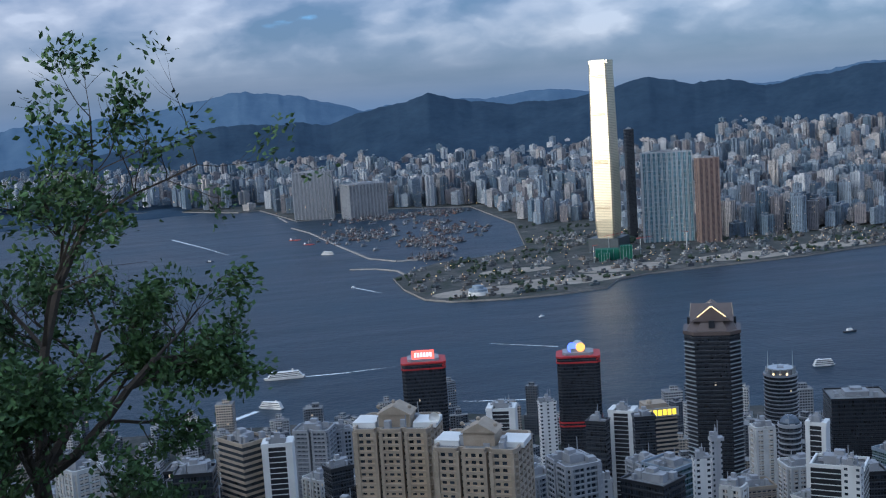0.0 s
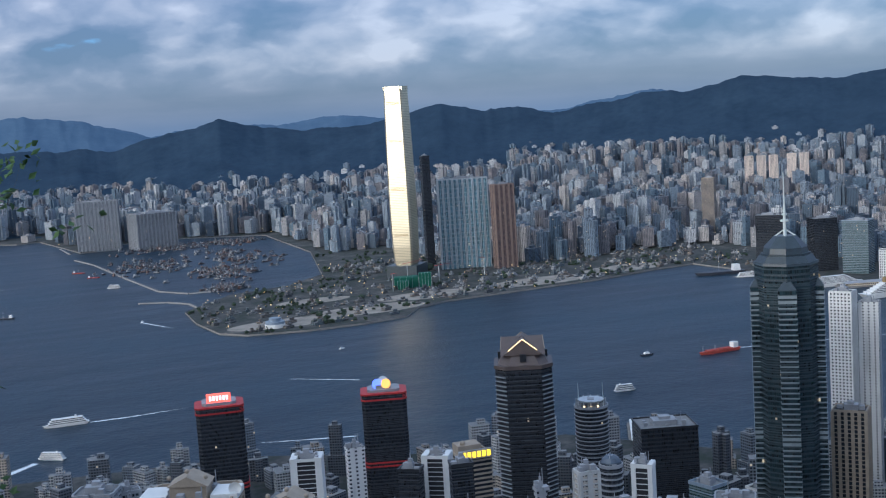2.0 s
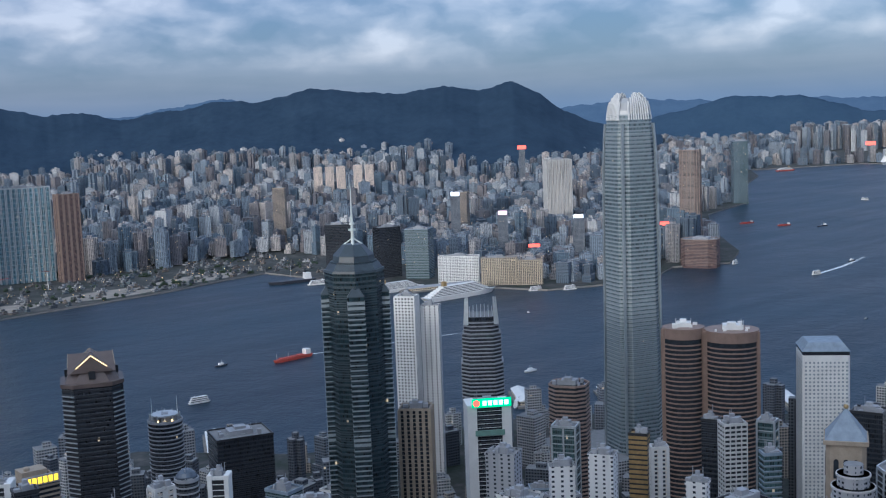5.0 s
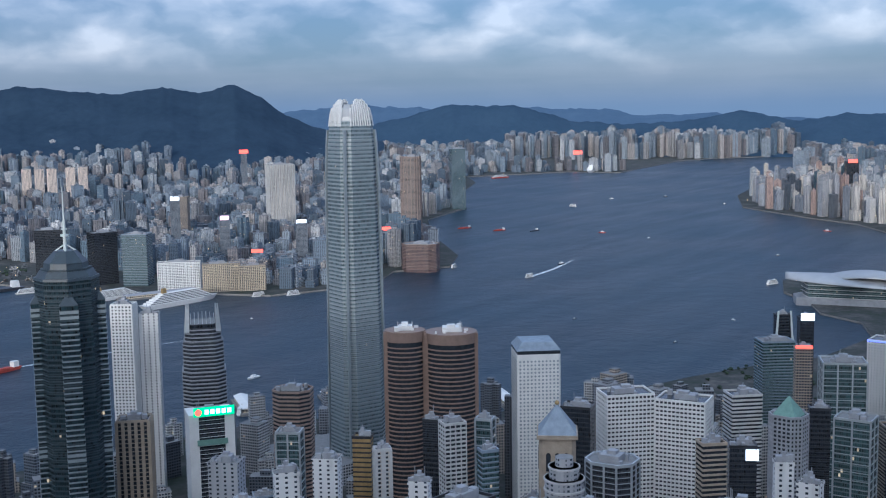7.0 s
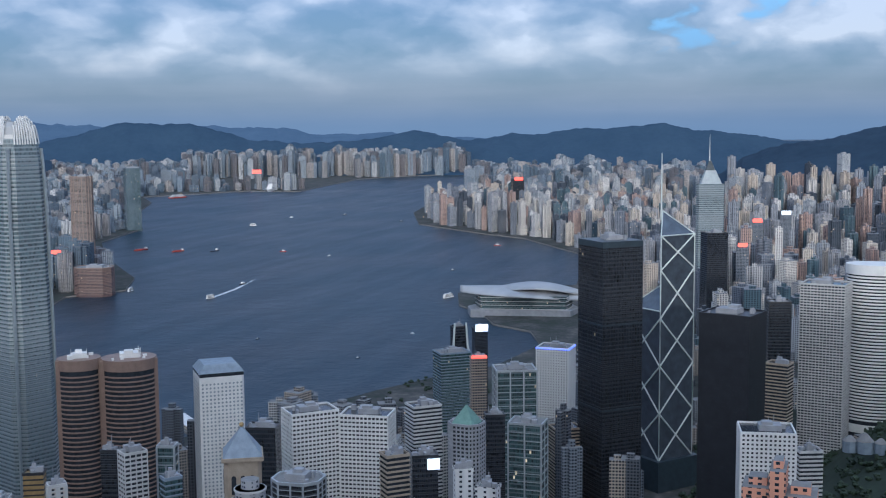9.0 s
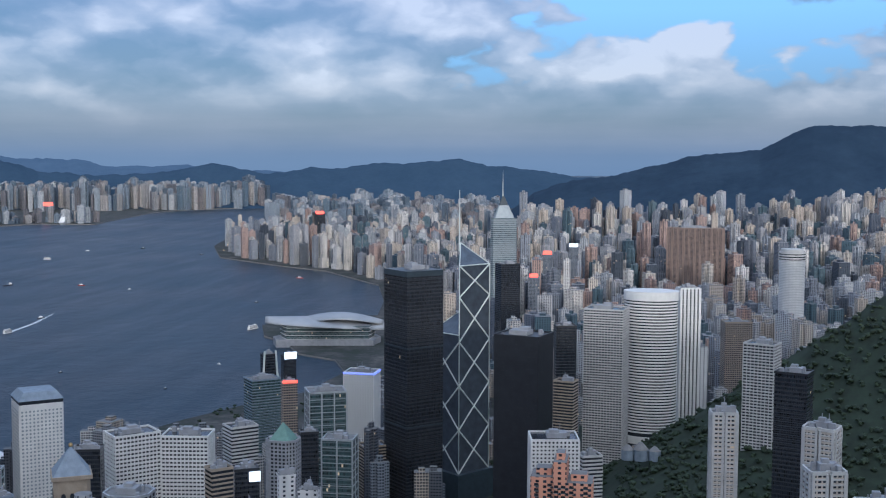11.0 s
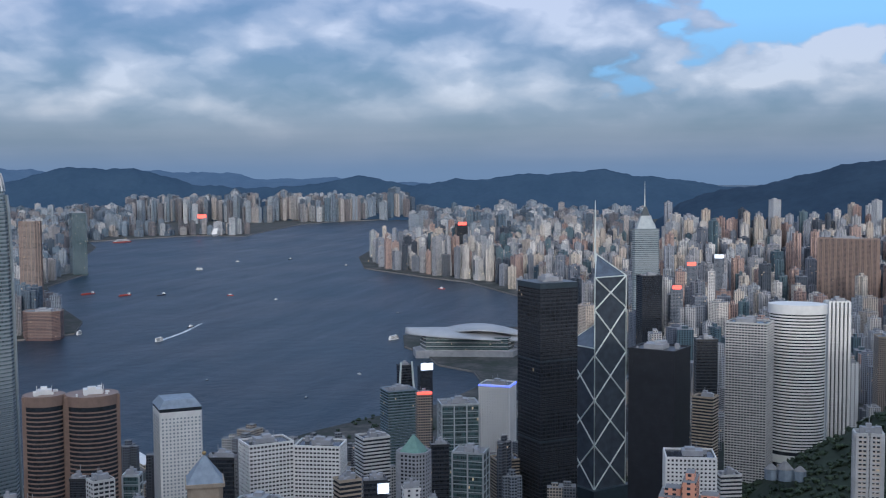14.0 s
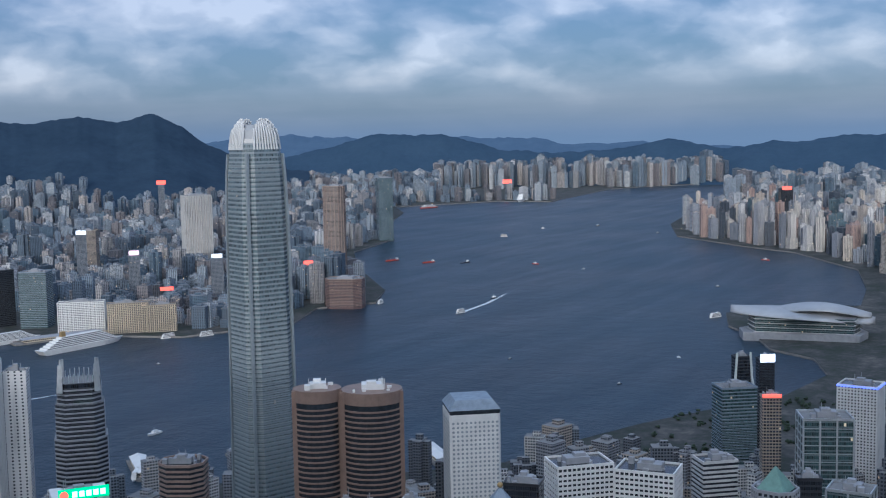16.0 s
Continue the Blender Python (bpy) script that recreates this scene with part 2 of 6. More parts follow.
M_CENTRAL = facade("central_blocks", [(0.45, 0.46, 0.47), (0.62, 0.62, 0.60), (0.30, 0.31, 0.33), (0.14, 0.15, 0.17), (0.50, 0.46, 0.40), (0.20, 0.24, 0.28), (0.38, 0.40, 0.42)], floor=3.3, bay=3.2, per="object", lit=0.008)
M_DARKGLASS = facade("dark_glass", [(0.05, 0.055, 0.065)], glass=(0.022, 0.027, 0.036), floor=3.9, bay=1.6, wall_z=0.2, wall_u=0.12, per="object", glass_rough=0.1, lit=0.0012)
M_CONCRETE = plain("pale_concrete", (0.50, 0.50, 0.49), 0.8, vary=0.18, size=9.0)
M_WHITE = plain("white_cladding", (0.72, 0.72, 0.70), 0.6, vary=0.1, size=12.0)
M_GREY = plain("grey_cladding", (0.30, 0.31, 0.33), 0.6, vary=0.2, size=9.0)
M_BLACK = plain("black_cladding", (0.025, 0.027, 0.032), 0.35, vary=0.3, size=9.0)

# ---- building helpers ----


def finish(name, bm, mat, parent=None, label="", where=None):
    """Link a bmesh that is measured in real metres as one mesh object."""
    me = bpy.data.meshes.new(name)
    bmesh.ops.scale(bm, vec=(K, K, K), verts=bm.verts)
    bm.to_mesh(me)
    bm.free()
    for mt in mat if isinstance(mat, (list, tuple)) else [mat]:
        me.materials.append(mt)
    ob = new(name, me)
    if parent:
        ob.parent = parent
    if where:
        ob.location = [K * v for v in where]
    if label:
        ob["label"] = label
    return ob


part = finish


def piece(name, mesh, parent, where, scale=(1, 1, 1), turn=0.0):
    """Another object on a mesh that is already there."""
    ob = new(name, mesh)
    ob.parent = parent
    ob.location, ob.scale = [K * v for v in where], scale
    ob.rotation_euler[2] = radians(turn)
    return ob


def thing(name, e, nn, z, turn, label, category, group="", kind=""):
    """The base of a thing: an Empty that carries its parts."""
    ob = new(name)
    ob.location = (K * e, K * nn, K * z)
    ob.rotation_euler[2] = radians(-turn)
    return tagged(ob, label, category, group, kind)


def box(bm, cx, cy, z0, sx, sy, sz, mat=0, taper=1.0):
    vs = [bm.verts.new((cx + sx / 2 * a * f, cy + sy / 2 * b * f, z)) for z, f in ((z0, 1.0), (z0 + sz, taper)) for a, b in ((-1, -1), (1, -1), (1, 1), (-1, 1))]
    for q in ((3, 2, 1, 0), (4, 5, 6, 7), (0, 1, 5, 4), (1, 2, 6, 5), (2, 3, 7, 6), (3, 0, 4, 7)):
        bm.faces.new([vs[i] for i in q]).material_index = mat
    return vs


def prism(bm, ring, z0, z1, mat=0, top=None, cap=True):
    """A prism over the ring of (x, y); top is another ring for a tapered one."""
    a = [bm.verts.new((x, y, z0)) for x, y in ring]
    b = [bm.verts.new((x, y, z1)) for x, y in (top or ring)]
    k = len(ring)
    for i in range(k):
        bm.faces.new((a[i], a[(i + 1) % k], b[(i + 1) % k], b[i])).material_index = mat
    if cap:
        bm.faces.new(b).material_index = mat
        bm.faces.new(a[::-1]).material_index = mat


def rect(w, d, cut=0.0):
    x, y = w / 2, d / 2
    if not cut:
        return [(-x, -y), (x, -y), (x, y), (-x, y)]
    return [(-x + cut, -y), (x - cut, -y), (x, -y + cut), (x, y - cut), (x - cut, y), (-x + cut, y), (-x, y - cut), (-x, -y + cut)]


def scaled(ring, f, g=None):
    return [(x * f, y * (g or f)) for x, y in ring]


def grow(ring, d):
    return [(x + d * x / math.hypot(x, y), y + d * y / math.hypot(x, y)) for x, y in ring]


def oval(w, d, k=24):
    return [(w / 2 * math.cos(2 * math.pi * i / k), d / 2 * math.sin(2 * math.pi * i / k)) for i in range(k)]


def tube(bm, a, b, r, k=6, r2=None):
    a, b = Vector(a), Vector(b)
    up = (b - a).normalized()
    s = up.orthogonal().normalized()
    t = up.cross(s)
    r2 = r if r2 is None else r2
    lo = [bm.verts.new(a + r * (s * math.cos(2 * math.pi * i / k) + t * math.sin(2 * math.pi * i / k))) for i in range(k)]
    hi = [bm.verts.new(b + r2 * (s * math.cos(2 * math.pi * i / k) + t * math.sin(2 * math.pi * i / k))) for i in range(k)]
    for i in range(k):
        bm.faces.new((lo[i], lo[(i + 1) % k], hi[(i + 1) % k], hi[i]))
    bm.faces.new(hi)
    bm.faces.new(lo[::-1])


def ground(e, nn):
    """Height of the island's ground: flat by the harbour, steep up to the lookout."""
    r = math.hypot(e + 60, nn)
    z = 4.0
    if r < 950:
        z = max(z, 330 * (1 - r / 950) ** 1.9)
    return z


# ---- sea and land ----


def build_sea():
    bm = bmesh.new()
    bmesh.ops.create_circle(bm, cap_ends=True, segments=96, radius=24000)
    tagged(finish("water", bm, M_WATER), "wide blue-grey harbour water with small waves", "water", kind="structure")


from mathutils import geometry


def build_land(name, coast, label):
    bm = bmesh.new()
    top = [bm.verts.new((x, y, 4.0)) for x, y in coast]
    low = [bm.verts.new((x, y, -3.0)) for x, y in coast]
    k = len(coast)
    for i in range(k):
        bm.faces.new((low[i], low[(i + 1) % k], top[(i + 1) % k], top[i])).material_index = 1
    for tri in geometry.tessellate_polygon([[Vector((x, y, 0)) for x, y in coast]]):
        bm.faces.new([top[i] for i in tri])
    bmesh.ops.recalc_face_normals(bm, faces=bm.faces)
    return tagged(finish(name, bm, [M_LAND, M_QUAY]), label, "ground", kind="structure")


ISLAND = [(-2500, 2000), (-1200, 1750), (-400, 1560), (318, 1421), (489, 1312), (682, 1281), (804, 1113), (992, 1051), (1123, 1010), (1203, 897), (1296, 784), (1375, 708), (1512, 669), (1627, 626), (1733, 573), (1850, 500), (2050, 470), (2180, 520), (2240, 610), (2367, 672), (2459, 748), (2620, 800), (2790, 690), (2830, 560), (3128, 600), (3522, 692), (3931, 961), (4079, 1160), (4388, 1498), (4926, 1707), (5900, 1900), (7688, 2100), (9500, 1500), (9500, -3500), (-2500, -2500)]
KOWLOON = [(-4000, 7500), (-1500, 6300), (-600, 5900), (-52, 5534), (238, 5164), (330, 5200), (382, 4827), (425, 4495), (575, 4530), (599, 4705), (845, 4703), (1119, 4499), (1073, 3719), (926, 3111), (786, 2956), (626, 2913), (473, 2711), (463, 2526), (477, 2360), (522, 2300), (642, 2264), (762, 2262), (856, 2278), (916, 2366), (1002, 2410), (1178, 2423), (1411, 2441), (1596, 2484), (1722, 2499), (1740, 2247), (1700, 2000), (1864, 1834), (1910, 1700), (2135, 1594), (2340, 1678), (2474, 1602), (2671, 1702), (3055, 2038), (3477, 2341), (3954, 2474), (4300, 2760), (5283, 3250), (5691, 3556), (6326, 3232), (6342, 2902), (6600, 2950), (7755, 3108), (8209, 2976), (8520, 2720), (8750, 2480), (9300, 2300), (12000, 2300), (16000, 9000), (9000, 15000), (-4000, 13000)]
build_sea()
build_land("ground_island", ISLAND, "flat paved city ground along the island shore")
build_land("ground_peninsula", KOWLOON, "flat paved city ground of the peninsula across the harbour")


def build_hillside():
    bm = bmesh.new()
    step, lo_x, hi_x, lo_y, hi_y = 30, -1250, 1000, -1000, 1000
    rows = {}
    for i, x in enumerate(range(lo_x, hi_x + 1, step)):
        for j, y in enumerate(range(lo_y, hi_y + 1, step)):
            z = ground(x, y) + 5 * noise.noise((x / 90, y / 90, 0)) - 4
            rows[i, j] = bm.verts.new((x, y, z))
    for (i, j), v in rows.items():
        if (i + 1, j + 1) in rows:
            bm.faces.new((v, rows[i + 1, j], rows[i + 1, j + 1], rows[i, j + 1]))
    ob = finish("ground_hillside", bm, M_SLOPE)
    ob.data.shade_smooth()
    return tagged(ob, "steep green hillside below the lookout", "hillside", kind="structure")


build_hillside()


def crest(name, dist, pts, depth, mat, label, rough=60, base=0.0, seed=0, bend=1.25):
    """A range of hills: summits given as bearing and height above eye level in degrees."""
    bm = bmesh.new()
    az0, az1 = pts[0][0], pts[-1][0]
    k, m = int((az1 - az0) * 10) + 2, 18
    grid = []
    for i in range(k + 1):
        az = az0 + (az1 - az0) * i / k
        el = float(np.interp(az, [p[0] for p in pts], [p[1] for p in pts]))
        el += 0.10 * noise.fractal((az * 0.55, seed, 0), 1.0, 2.0, 2) - 0.03
        jag = 0.055 * noise.fractal((az * 2.4, seed + 4.0, 0), 1.0, 2.0, 4)
        d0 = dist(az) if callable(dist) else dist
        top = EYE + d0 * math.tan(radians(el))
        line = []
        for j in range(m + 1):
            f = j / m
            d = d0 - depth * (1 - f)
            s = f ** bend if f < 1 else 1.0
            x, y = d * math.sin(radians(az)), d * math.cos(radians(az))
            nz = noise.fractal((x / 900 + seed, y / 900, seed), 1.0, 2.0, 5)
            z = base + (top - base) * s * (1 + 0.28 * nz * (1 - f)) + rough * noise.fractal((x / 260, y / 260, seed), 1.0, 2.0, 4) * (0.25 + s * (1 - f))
            z += d0 * math.tan(radians(jag)) * f ** 12
            line.append(bm.verts.new((x, y, max(z, -5) if j else -5)))
        d = d0 + depth * 0.8
        line.append(bm.verts.new((d * math.sin(radians(az)), d * math.cos(radians(az)), -5)))
        grid.append(line)
    for a, b in zip(grid, grid[1:]):
        for j in range(len(a) - 1):
            bm.faces.new((a[j], a[j + 1], b[j + 1], b[j]))
    bmesh.ops.recalc_face_normals(bm, faces=bm.faces)
    ob = finish(name, bm, mat)
    ob.data.shade_smooth()
    return tagged(ob, label, "hills", kind="structure")


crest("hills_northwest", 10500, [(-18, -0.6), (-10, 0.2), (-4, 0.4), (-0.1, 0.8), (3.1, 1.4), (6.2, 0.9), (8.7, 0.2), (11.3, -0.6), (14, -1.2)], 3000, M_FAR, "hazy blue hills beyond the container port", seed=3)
crest("hills_far", 13500, [(6, -0.9), (9, 0.1), (12, 0.4), (15, 0.3), (18, 0.6), (21, 0.2), (29, 0.2), (31.5, 0.7), (33, 0.9), (36, 0.3), (49, -0.2), (53, 0.15), (56, -0.1), (61.9, -0.15), (64.6, -0.25), (66.5, -0.55), (69, -0.5), (74, -0.8), (80, -0.9), (90, -1.2), (97, -0.9), (102, -1.6)], 3000, M_FAR, "haze-blue hills on the far horizon", seed=11)
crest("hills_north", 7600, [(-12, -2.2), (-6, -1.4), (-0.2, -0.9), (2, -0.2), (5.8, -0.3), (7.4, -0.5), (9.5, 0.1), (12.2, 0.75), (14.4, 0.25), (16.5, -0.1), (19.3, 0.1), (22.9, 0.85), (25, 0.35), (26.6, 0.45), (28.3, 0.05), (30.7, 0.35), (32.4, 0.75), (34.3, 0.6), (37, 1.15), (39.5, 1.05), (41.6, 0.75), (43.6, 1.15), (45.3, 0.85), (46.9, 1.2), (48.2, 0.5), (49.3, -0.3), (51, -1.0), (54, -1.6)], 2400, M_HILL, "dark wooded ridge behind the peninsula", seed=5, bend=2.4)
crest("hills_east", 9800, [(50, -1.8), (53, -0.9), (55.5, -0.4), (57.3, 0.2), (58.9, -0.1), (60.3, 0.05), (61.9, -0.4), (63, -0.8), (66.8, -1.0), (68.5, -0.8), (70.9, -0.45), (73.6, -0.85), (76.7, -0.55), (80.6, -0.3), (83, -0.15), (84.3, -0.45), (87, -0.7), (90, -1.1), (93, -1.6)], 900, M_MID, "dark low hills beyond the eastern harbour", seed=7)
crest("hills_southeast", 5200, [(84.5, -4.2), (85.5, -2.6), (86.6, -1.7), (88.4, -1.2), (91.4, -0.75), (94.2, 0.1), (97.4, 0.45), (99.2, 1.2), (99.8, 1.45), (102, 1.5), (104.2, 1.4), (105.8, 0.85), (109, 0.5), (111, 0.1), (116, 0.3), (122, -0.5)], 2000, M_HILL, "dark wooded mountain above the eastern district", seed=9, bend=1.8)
crest("hills_gap", lambda a: 1350 + (a - 92) * 8, [(90, -17.0), (93, -14.2), (96, -12.2), (99.5, -9.8), (101.5, -8.4), (103.8, -6.6), (107.6, -4.2), (111, -2.7), (118, -1.5), (126, -1.0)], 420, M_SLOPE, "steep wooded slope above the mid-level towers", rough=14, base=30, seed=13)
# the mountain behind the lookout, which shades the near city from the low sun
crest("hills_peak", 1300, [(-170, 3.0), (-150, 6.0), (-130, 8.0), (-110, 8.5), (-90, 7.0), (-75, 5.0), (-62, 2.0), (-50, -3.0), (-40, -8.0)], 800, M_SLOPE, "steep wooded mountain behind the lookout", rough=40, base=100, seed=15)

# ---- materials of the towers ----
M_SILVER = facade("silver_glass", [(0.24, 0.28, 0.30)], glass=(0.10, 0.14, 0.16), floor=4.2, bay=1.5, wall_z=0.42, wall_u=0.15, per="object", glass_rough=0.12, lit=0.001, tint=0.1)
M_TEAL = facade("green_glass", [(0.13, 0.17, 0.18)], glass=(0.035, 0.07, 0.075), floor=3.9, bay=1.8, wall_z=0.3, wall_u=0.12, per="object", lit=0.006)
M_NAVY = facade("navy_glass", [(0.035, 0.052, 0.062)], glass=(0.016, 0.032, 0.040), floor=3.9, bay=1.8, wall_z=0.3, wall_u=0.12, per="object", lit=0.002)
M_BLUE = facade("blue_glass", [(0.30, 0.40, 0.45)], glass=(0.05, 0.13, 0.18), floor=3.2, bay=6.0, wall_z=0.18, wall_u=0.2, per="object", lit=0.002)
M_BROWNRES = facade("brown_flats", [(0.24, 0.18, 0.15)], floor=3.0, bay=3.2, per="object", tint=0.3)
M_REDB = facade("red_brown_flats", [(0.17, 0.11, 0.10)], floor=3.1, bay=3.2, per="object")
M_BEIGE = facade("beige_flats", [(0.46, 0.37, 0.27)], floor=3.05, bay=3.4, wall_z=0.5, wall_u=0.42, per="object", lit=0.006)
M_FLATS = facade("grey_flats", [(0.20, 0.22, 0.25)], floor=3.05, bay=3.0, per="object", lit=0.004)
M_CREAM = facade("cream_flats", [(0.56, 0.51, 0.44)], floor=3.05, bay=2.8, per="object", lit=0.004)
M_PINK = facade("pink_flats", [(0.62, 0.40, 0.36)], floor=3.05, bay=3.0, per="object", lit=0.003)
M_PINKL = facade("pale_pink_flats", [(0.74, 0.63, 0.54)], floor=3.1, bay=5.0, wall_u=0.55, per="object", lit=0.0)
M_SALMON = facade("salmon_flats", [(0.72, 0.36, 0.24)], floor=3.1, bay=4.4, wall_z=0.5, wall_u=0.55, per="object", lit=0.0, tint=0.15)
M_TAN = facade("tan_flats", [(0.27, 0.235, 0.21)], floor=3.2, bay=3.0, per="object", lit=0.004)
M_HOTELC = facade("cream_hotel", [(0.66, 0.57, 0.42)], floor=3.6, bay=4.2, wall_z=0.4, per="object", lit=0.012)
M_HOTELW = facade("white_hotel", [(0.70, 0.70, 0.68)], floor=3.6, bay=4.2, wall_z=0.4, per="object", lit=0.01)
M_WHITEF = facade("white_flats", [(0.68, 0.68, 0.67)], floor=3.1, bay=5.5, wall_z=0.55, wall_u=0.7, per="object", lit=0.002)
M_GREYF = facade("grey_walls", [(0.38, 0.39, 0.41)], floor=3.1, bay=5.5, wall_z=0.55, wall_u=0.7, per="object", lit=0.002)
M_DEEP = plain("deep_window_glass", (0.03, 0.036, 0.045), 0.2, vary=0.5, size=4.0)
M_BRONZE = plain("brown_granite", (0.26, 0.19, 0.155), 0.5, vary=0.2, size=8.0)
M_CROWN = plain("dark_brown_granite", (0.115, 0.088, 0.078), 0.45, vary=0.2, size=8.0)
M_TWIN = plain("rust_brown_granite", (0.235, 0.165, 0.13), 0.5, vary=0.2, size=8.0)
M_GOLDG = plain("gold_panels", (0.38, 0.27, 0.12), 0.4, metal=0.3, vary=0.3, size=5.0)
M_RED = plain("red_steel", (0.42, 0.03, 0.03), 0.5, vary=0.2, size=5.0)
M_STONE = plain("warm_stone", (0.34, 0.285, 0.22), 0.8, vary=0.2, size=6.0)
M_SLATE = plain("blue_grey_roof", (0.22, 0.27, 0.33), 0.5, vary=0.25, size=6.0)
M_COPPER = plain("green_copper_roof", (0.16, 0.28, 0.24), 0.7, vary=0.25, size=5.0)
M_STEEL = plain("pale_steel", (0.55, 0.58, 0.60), 0.35, metal=0.6, vary=0.15, size=5.0)
M_BRACE = plain("white_bracing", (0.60, 0.65, 0.62), 0.4, vary=0.08, size=5.0)
M_ROOFM = plain("aluminium_roof", (0.36, 0.37, 0.38), 0.35, metal=0.2, vary=0.12, size=20.0)
M_SHIP = plain("white_ship_paint", (0.72, 0.72, 0.70), 0.5, vary=0.15, size=4.0)
M_HULL = plain("dark_hull_paint", (0.05, 0.055, 0.07), 0.5, vary=0.3, size=4.0)
M_RHULL = plain("red_hull_paint", (0.38, 0.07, 0.05), 0.6, vary=0.35, size=4.0)
M_SIGN_R = plain("lit_red_sign", (1.0, 0.10, 0.06), 0.5, emit=2.2)
M_SIGN_W = plain("lit_white_sign", (0.95, 0.97, 1.0), 0.5, emit=1.3)
M_SIGN_Y = plain("lit_yellow_sign", (1.0, 0.62, 0.03), 0.5, emit=1.6)
M_SIGN_G = plain("lit_green_sign", (0.03, 0.75, 0.28), 0.5, emit=0.9)
M_SIGN_O = plain("lit_orange_disc", (1.0, 0.42, 0.08), 0.5, emit=1.6)
M_SIGN_B = plain("lit_blue_sign", (0.15, 0.2, 1.0), 0.5, emit=2.0)
M_LAMP = plain("warm_lamp", (1.0, 0.62, 0.25), 0.5, emit=3.0)


def gold_glass():
    """Reflective curtain wall with a fine floor line, which takes the low sun."""
    m, n, bsdf, tree = material("mirror_curtain_wall")
    z = n("ShaderNodeSeparateXYZ", {0: metres(n)}).outputs[2]
    line = maths(n, "GREATER_THAN", maths(n, "FRACT", maths(n, "DIVIDE", z, 4.2)), 0.2)
    put(tree, mix(n, line, (0.30, 0.25, 0.15, 1), (0.74, 0.66, 0.48, 1)), bsdf.inputs["Base Color"])
    bsdf.inputs["Metallic"].default_value = 0.85
    put(tree, maths(n, "ADD", 0.34, maths(n, "MULTIPLY", noise_at(n, metres(n), 30.0), 0.08)), bsdf.inputs["Roughness"])
    return m


M_GOLD = gold_glass()
M_MIRROR = plain("dark_mirror_glass", (0.10, 0.12, 0.15), 0.22, metal=0.4, vary=0.3, size=8.0)

M_TEALB = plain("dark_teal_spandrel", (0.035, 0.05, 0.062), 0.35, vary=0.3, size=7.0)
M_IFC = plain("silver_grey_panels", (0.30, 0.34, 0.36), 0.35, metal=0.3, vary=0.2, size=9.0)

# ---- landmark towers ----
FOOTPRINTS = []


def loft(bm, rings, mat=0):
    """Skin over a stack of (z, ring)."""
    prev = None
    for z, ring in rings:
        cur = [bm.verts.new((x, y, z)) for x, y in ring]
        if prev:
            k = len(cur)
            for i in range(k):
                bm.faces.new((prev[i], prev[(i + 1) % k], cur[(i + 1) % k], cur[i])).material_index = mat
        else:
            bm.faces.new(cur[::-1]).material_index = mat
        prev = cur
    bm.faces.new(prev).material_index = mat


def bands(t, ring, z0, z1, count, mat, band_h=1.2, proud=0.5, joined=False, shape=None):
    """A proud band at each floor; shape(z) narrows the ring with height."""
    step = (z1 - z0) / count
    if joined:
        bm = bmesh.new()
        for i in range(1, count):
            z = z0 + i * step
            prism(bm, grow(scaled(ring, shape(z)) if shape else ring, proud), z - band_h / 2, z + band_h / 2)
        ob = part("floor_bands", bm, mat, t)
        ob["kind"] = "stuff"
        return ob
    bm = bmesh.new()
    prism(bm, grow(ring, proud), -band_h / 2, band_h / 2)
    first = part("floor_band", bm, mat, t, where=(0, 0, z0 + step))
    for i in range(1, count):
        z = z0 + i * step
        s = shape(z) if shape else 1.0
        if i == 1:
            first.scale = (s, s, 1)
        else:
            piece("floor_band", first.data, t, (0, 0, z), (s, s, 1))


def mullions(t, ring, z0, z1, every, mat, w=0.8):
    bm = bmesh.new()
    k = len(ring)
    for i in range(k):
        (x0, y0), (x1, y1) = ring[i], ring[(i + 1) % k]
        cnt = max(1, round(math.hypot(x1 - x0, y1 - y0) / every))
        for j in range(cnt):
            f = (j + (0 if cnt == 1 else 0.0)) / cnt
            box(bm, x0 + (x1 - x0) * f, y0 + (y1 - y0) * f, z0, w, w, z1 - z0)
    part("mullions", bm, mat, t)["kind"] = "stuff"


def plant(t, w, d, z, seed, mat=None):
    """Lift houses, tanks and pipes on a roof."""
    rng = random.Random(seed)
    bm = bmesh.new()
    box(bm, rng.uniform(-0.1, 0.1) * w, 0, z, w * 0.42, d * 0.4, 4.5)
    box(bm, 0, rng.uniform(-0.1, 0.1) * d, z + 4.4, w * 0.2, d * 0.22, 2.5)
    for _ in range(6):
        box(bm, rng.uniform(-0.38, 0.38) * w, rng.uniform(-0.38, 0.38) * d, z, rng.uniform(1.5, 4.5), rng.uniform(1.5, 4.5), rng.uniform(1.2, 5))
    for _ in range(2):
        x, y = rng.uniform(-0.3, 0.3) * w, rng.uniform(-0.3, 0.3) * d
        tube(bm, (x, y, z), (x, y, z + rng.uniform(6, 12)), 0.25, 5)
    part("roof_plant", bm, mat or M_GREY, t)


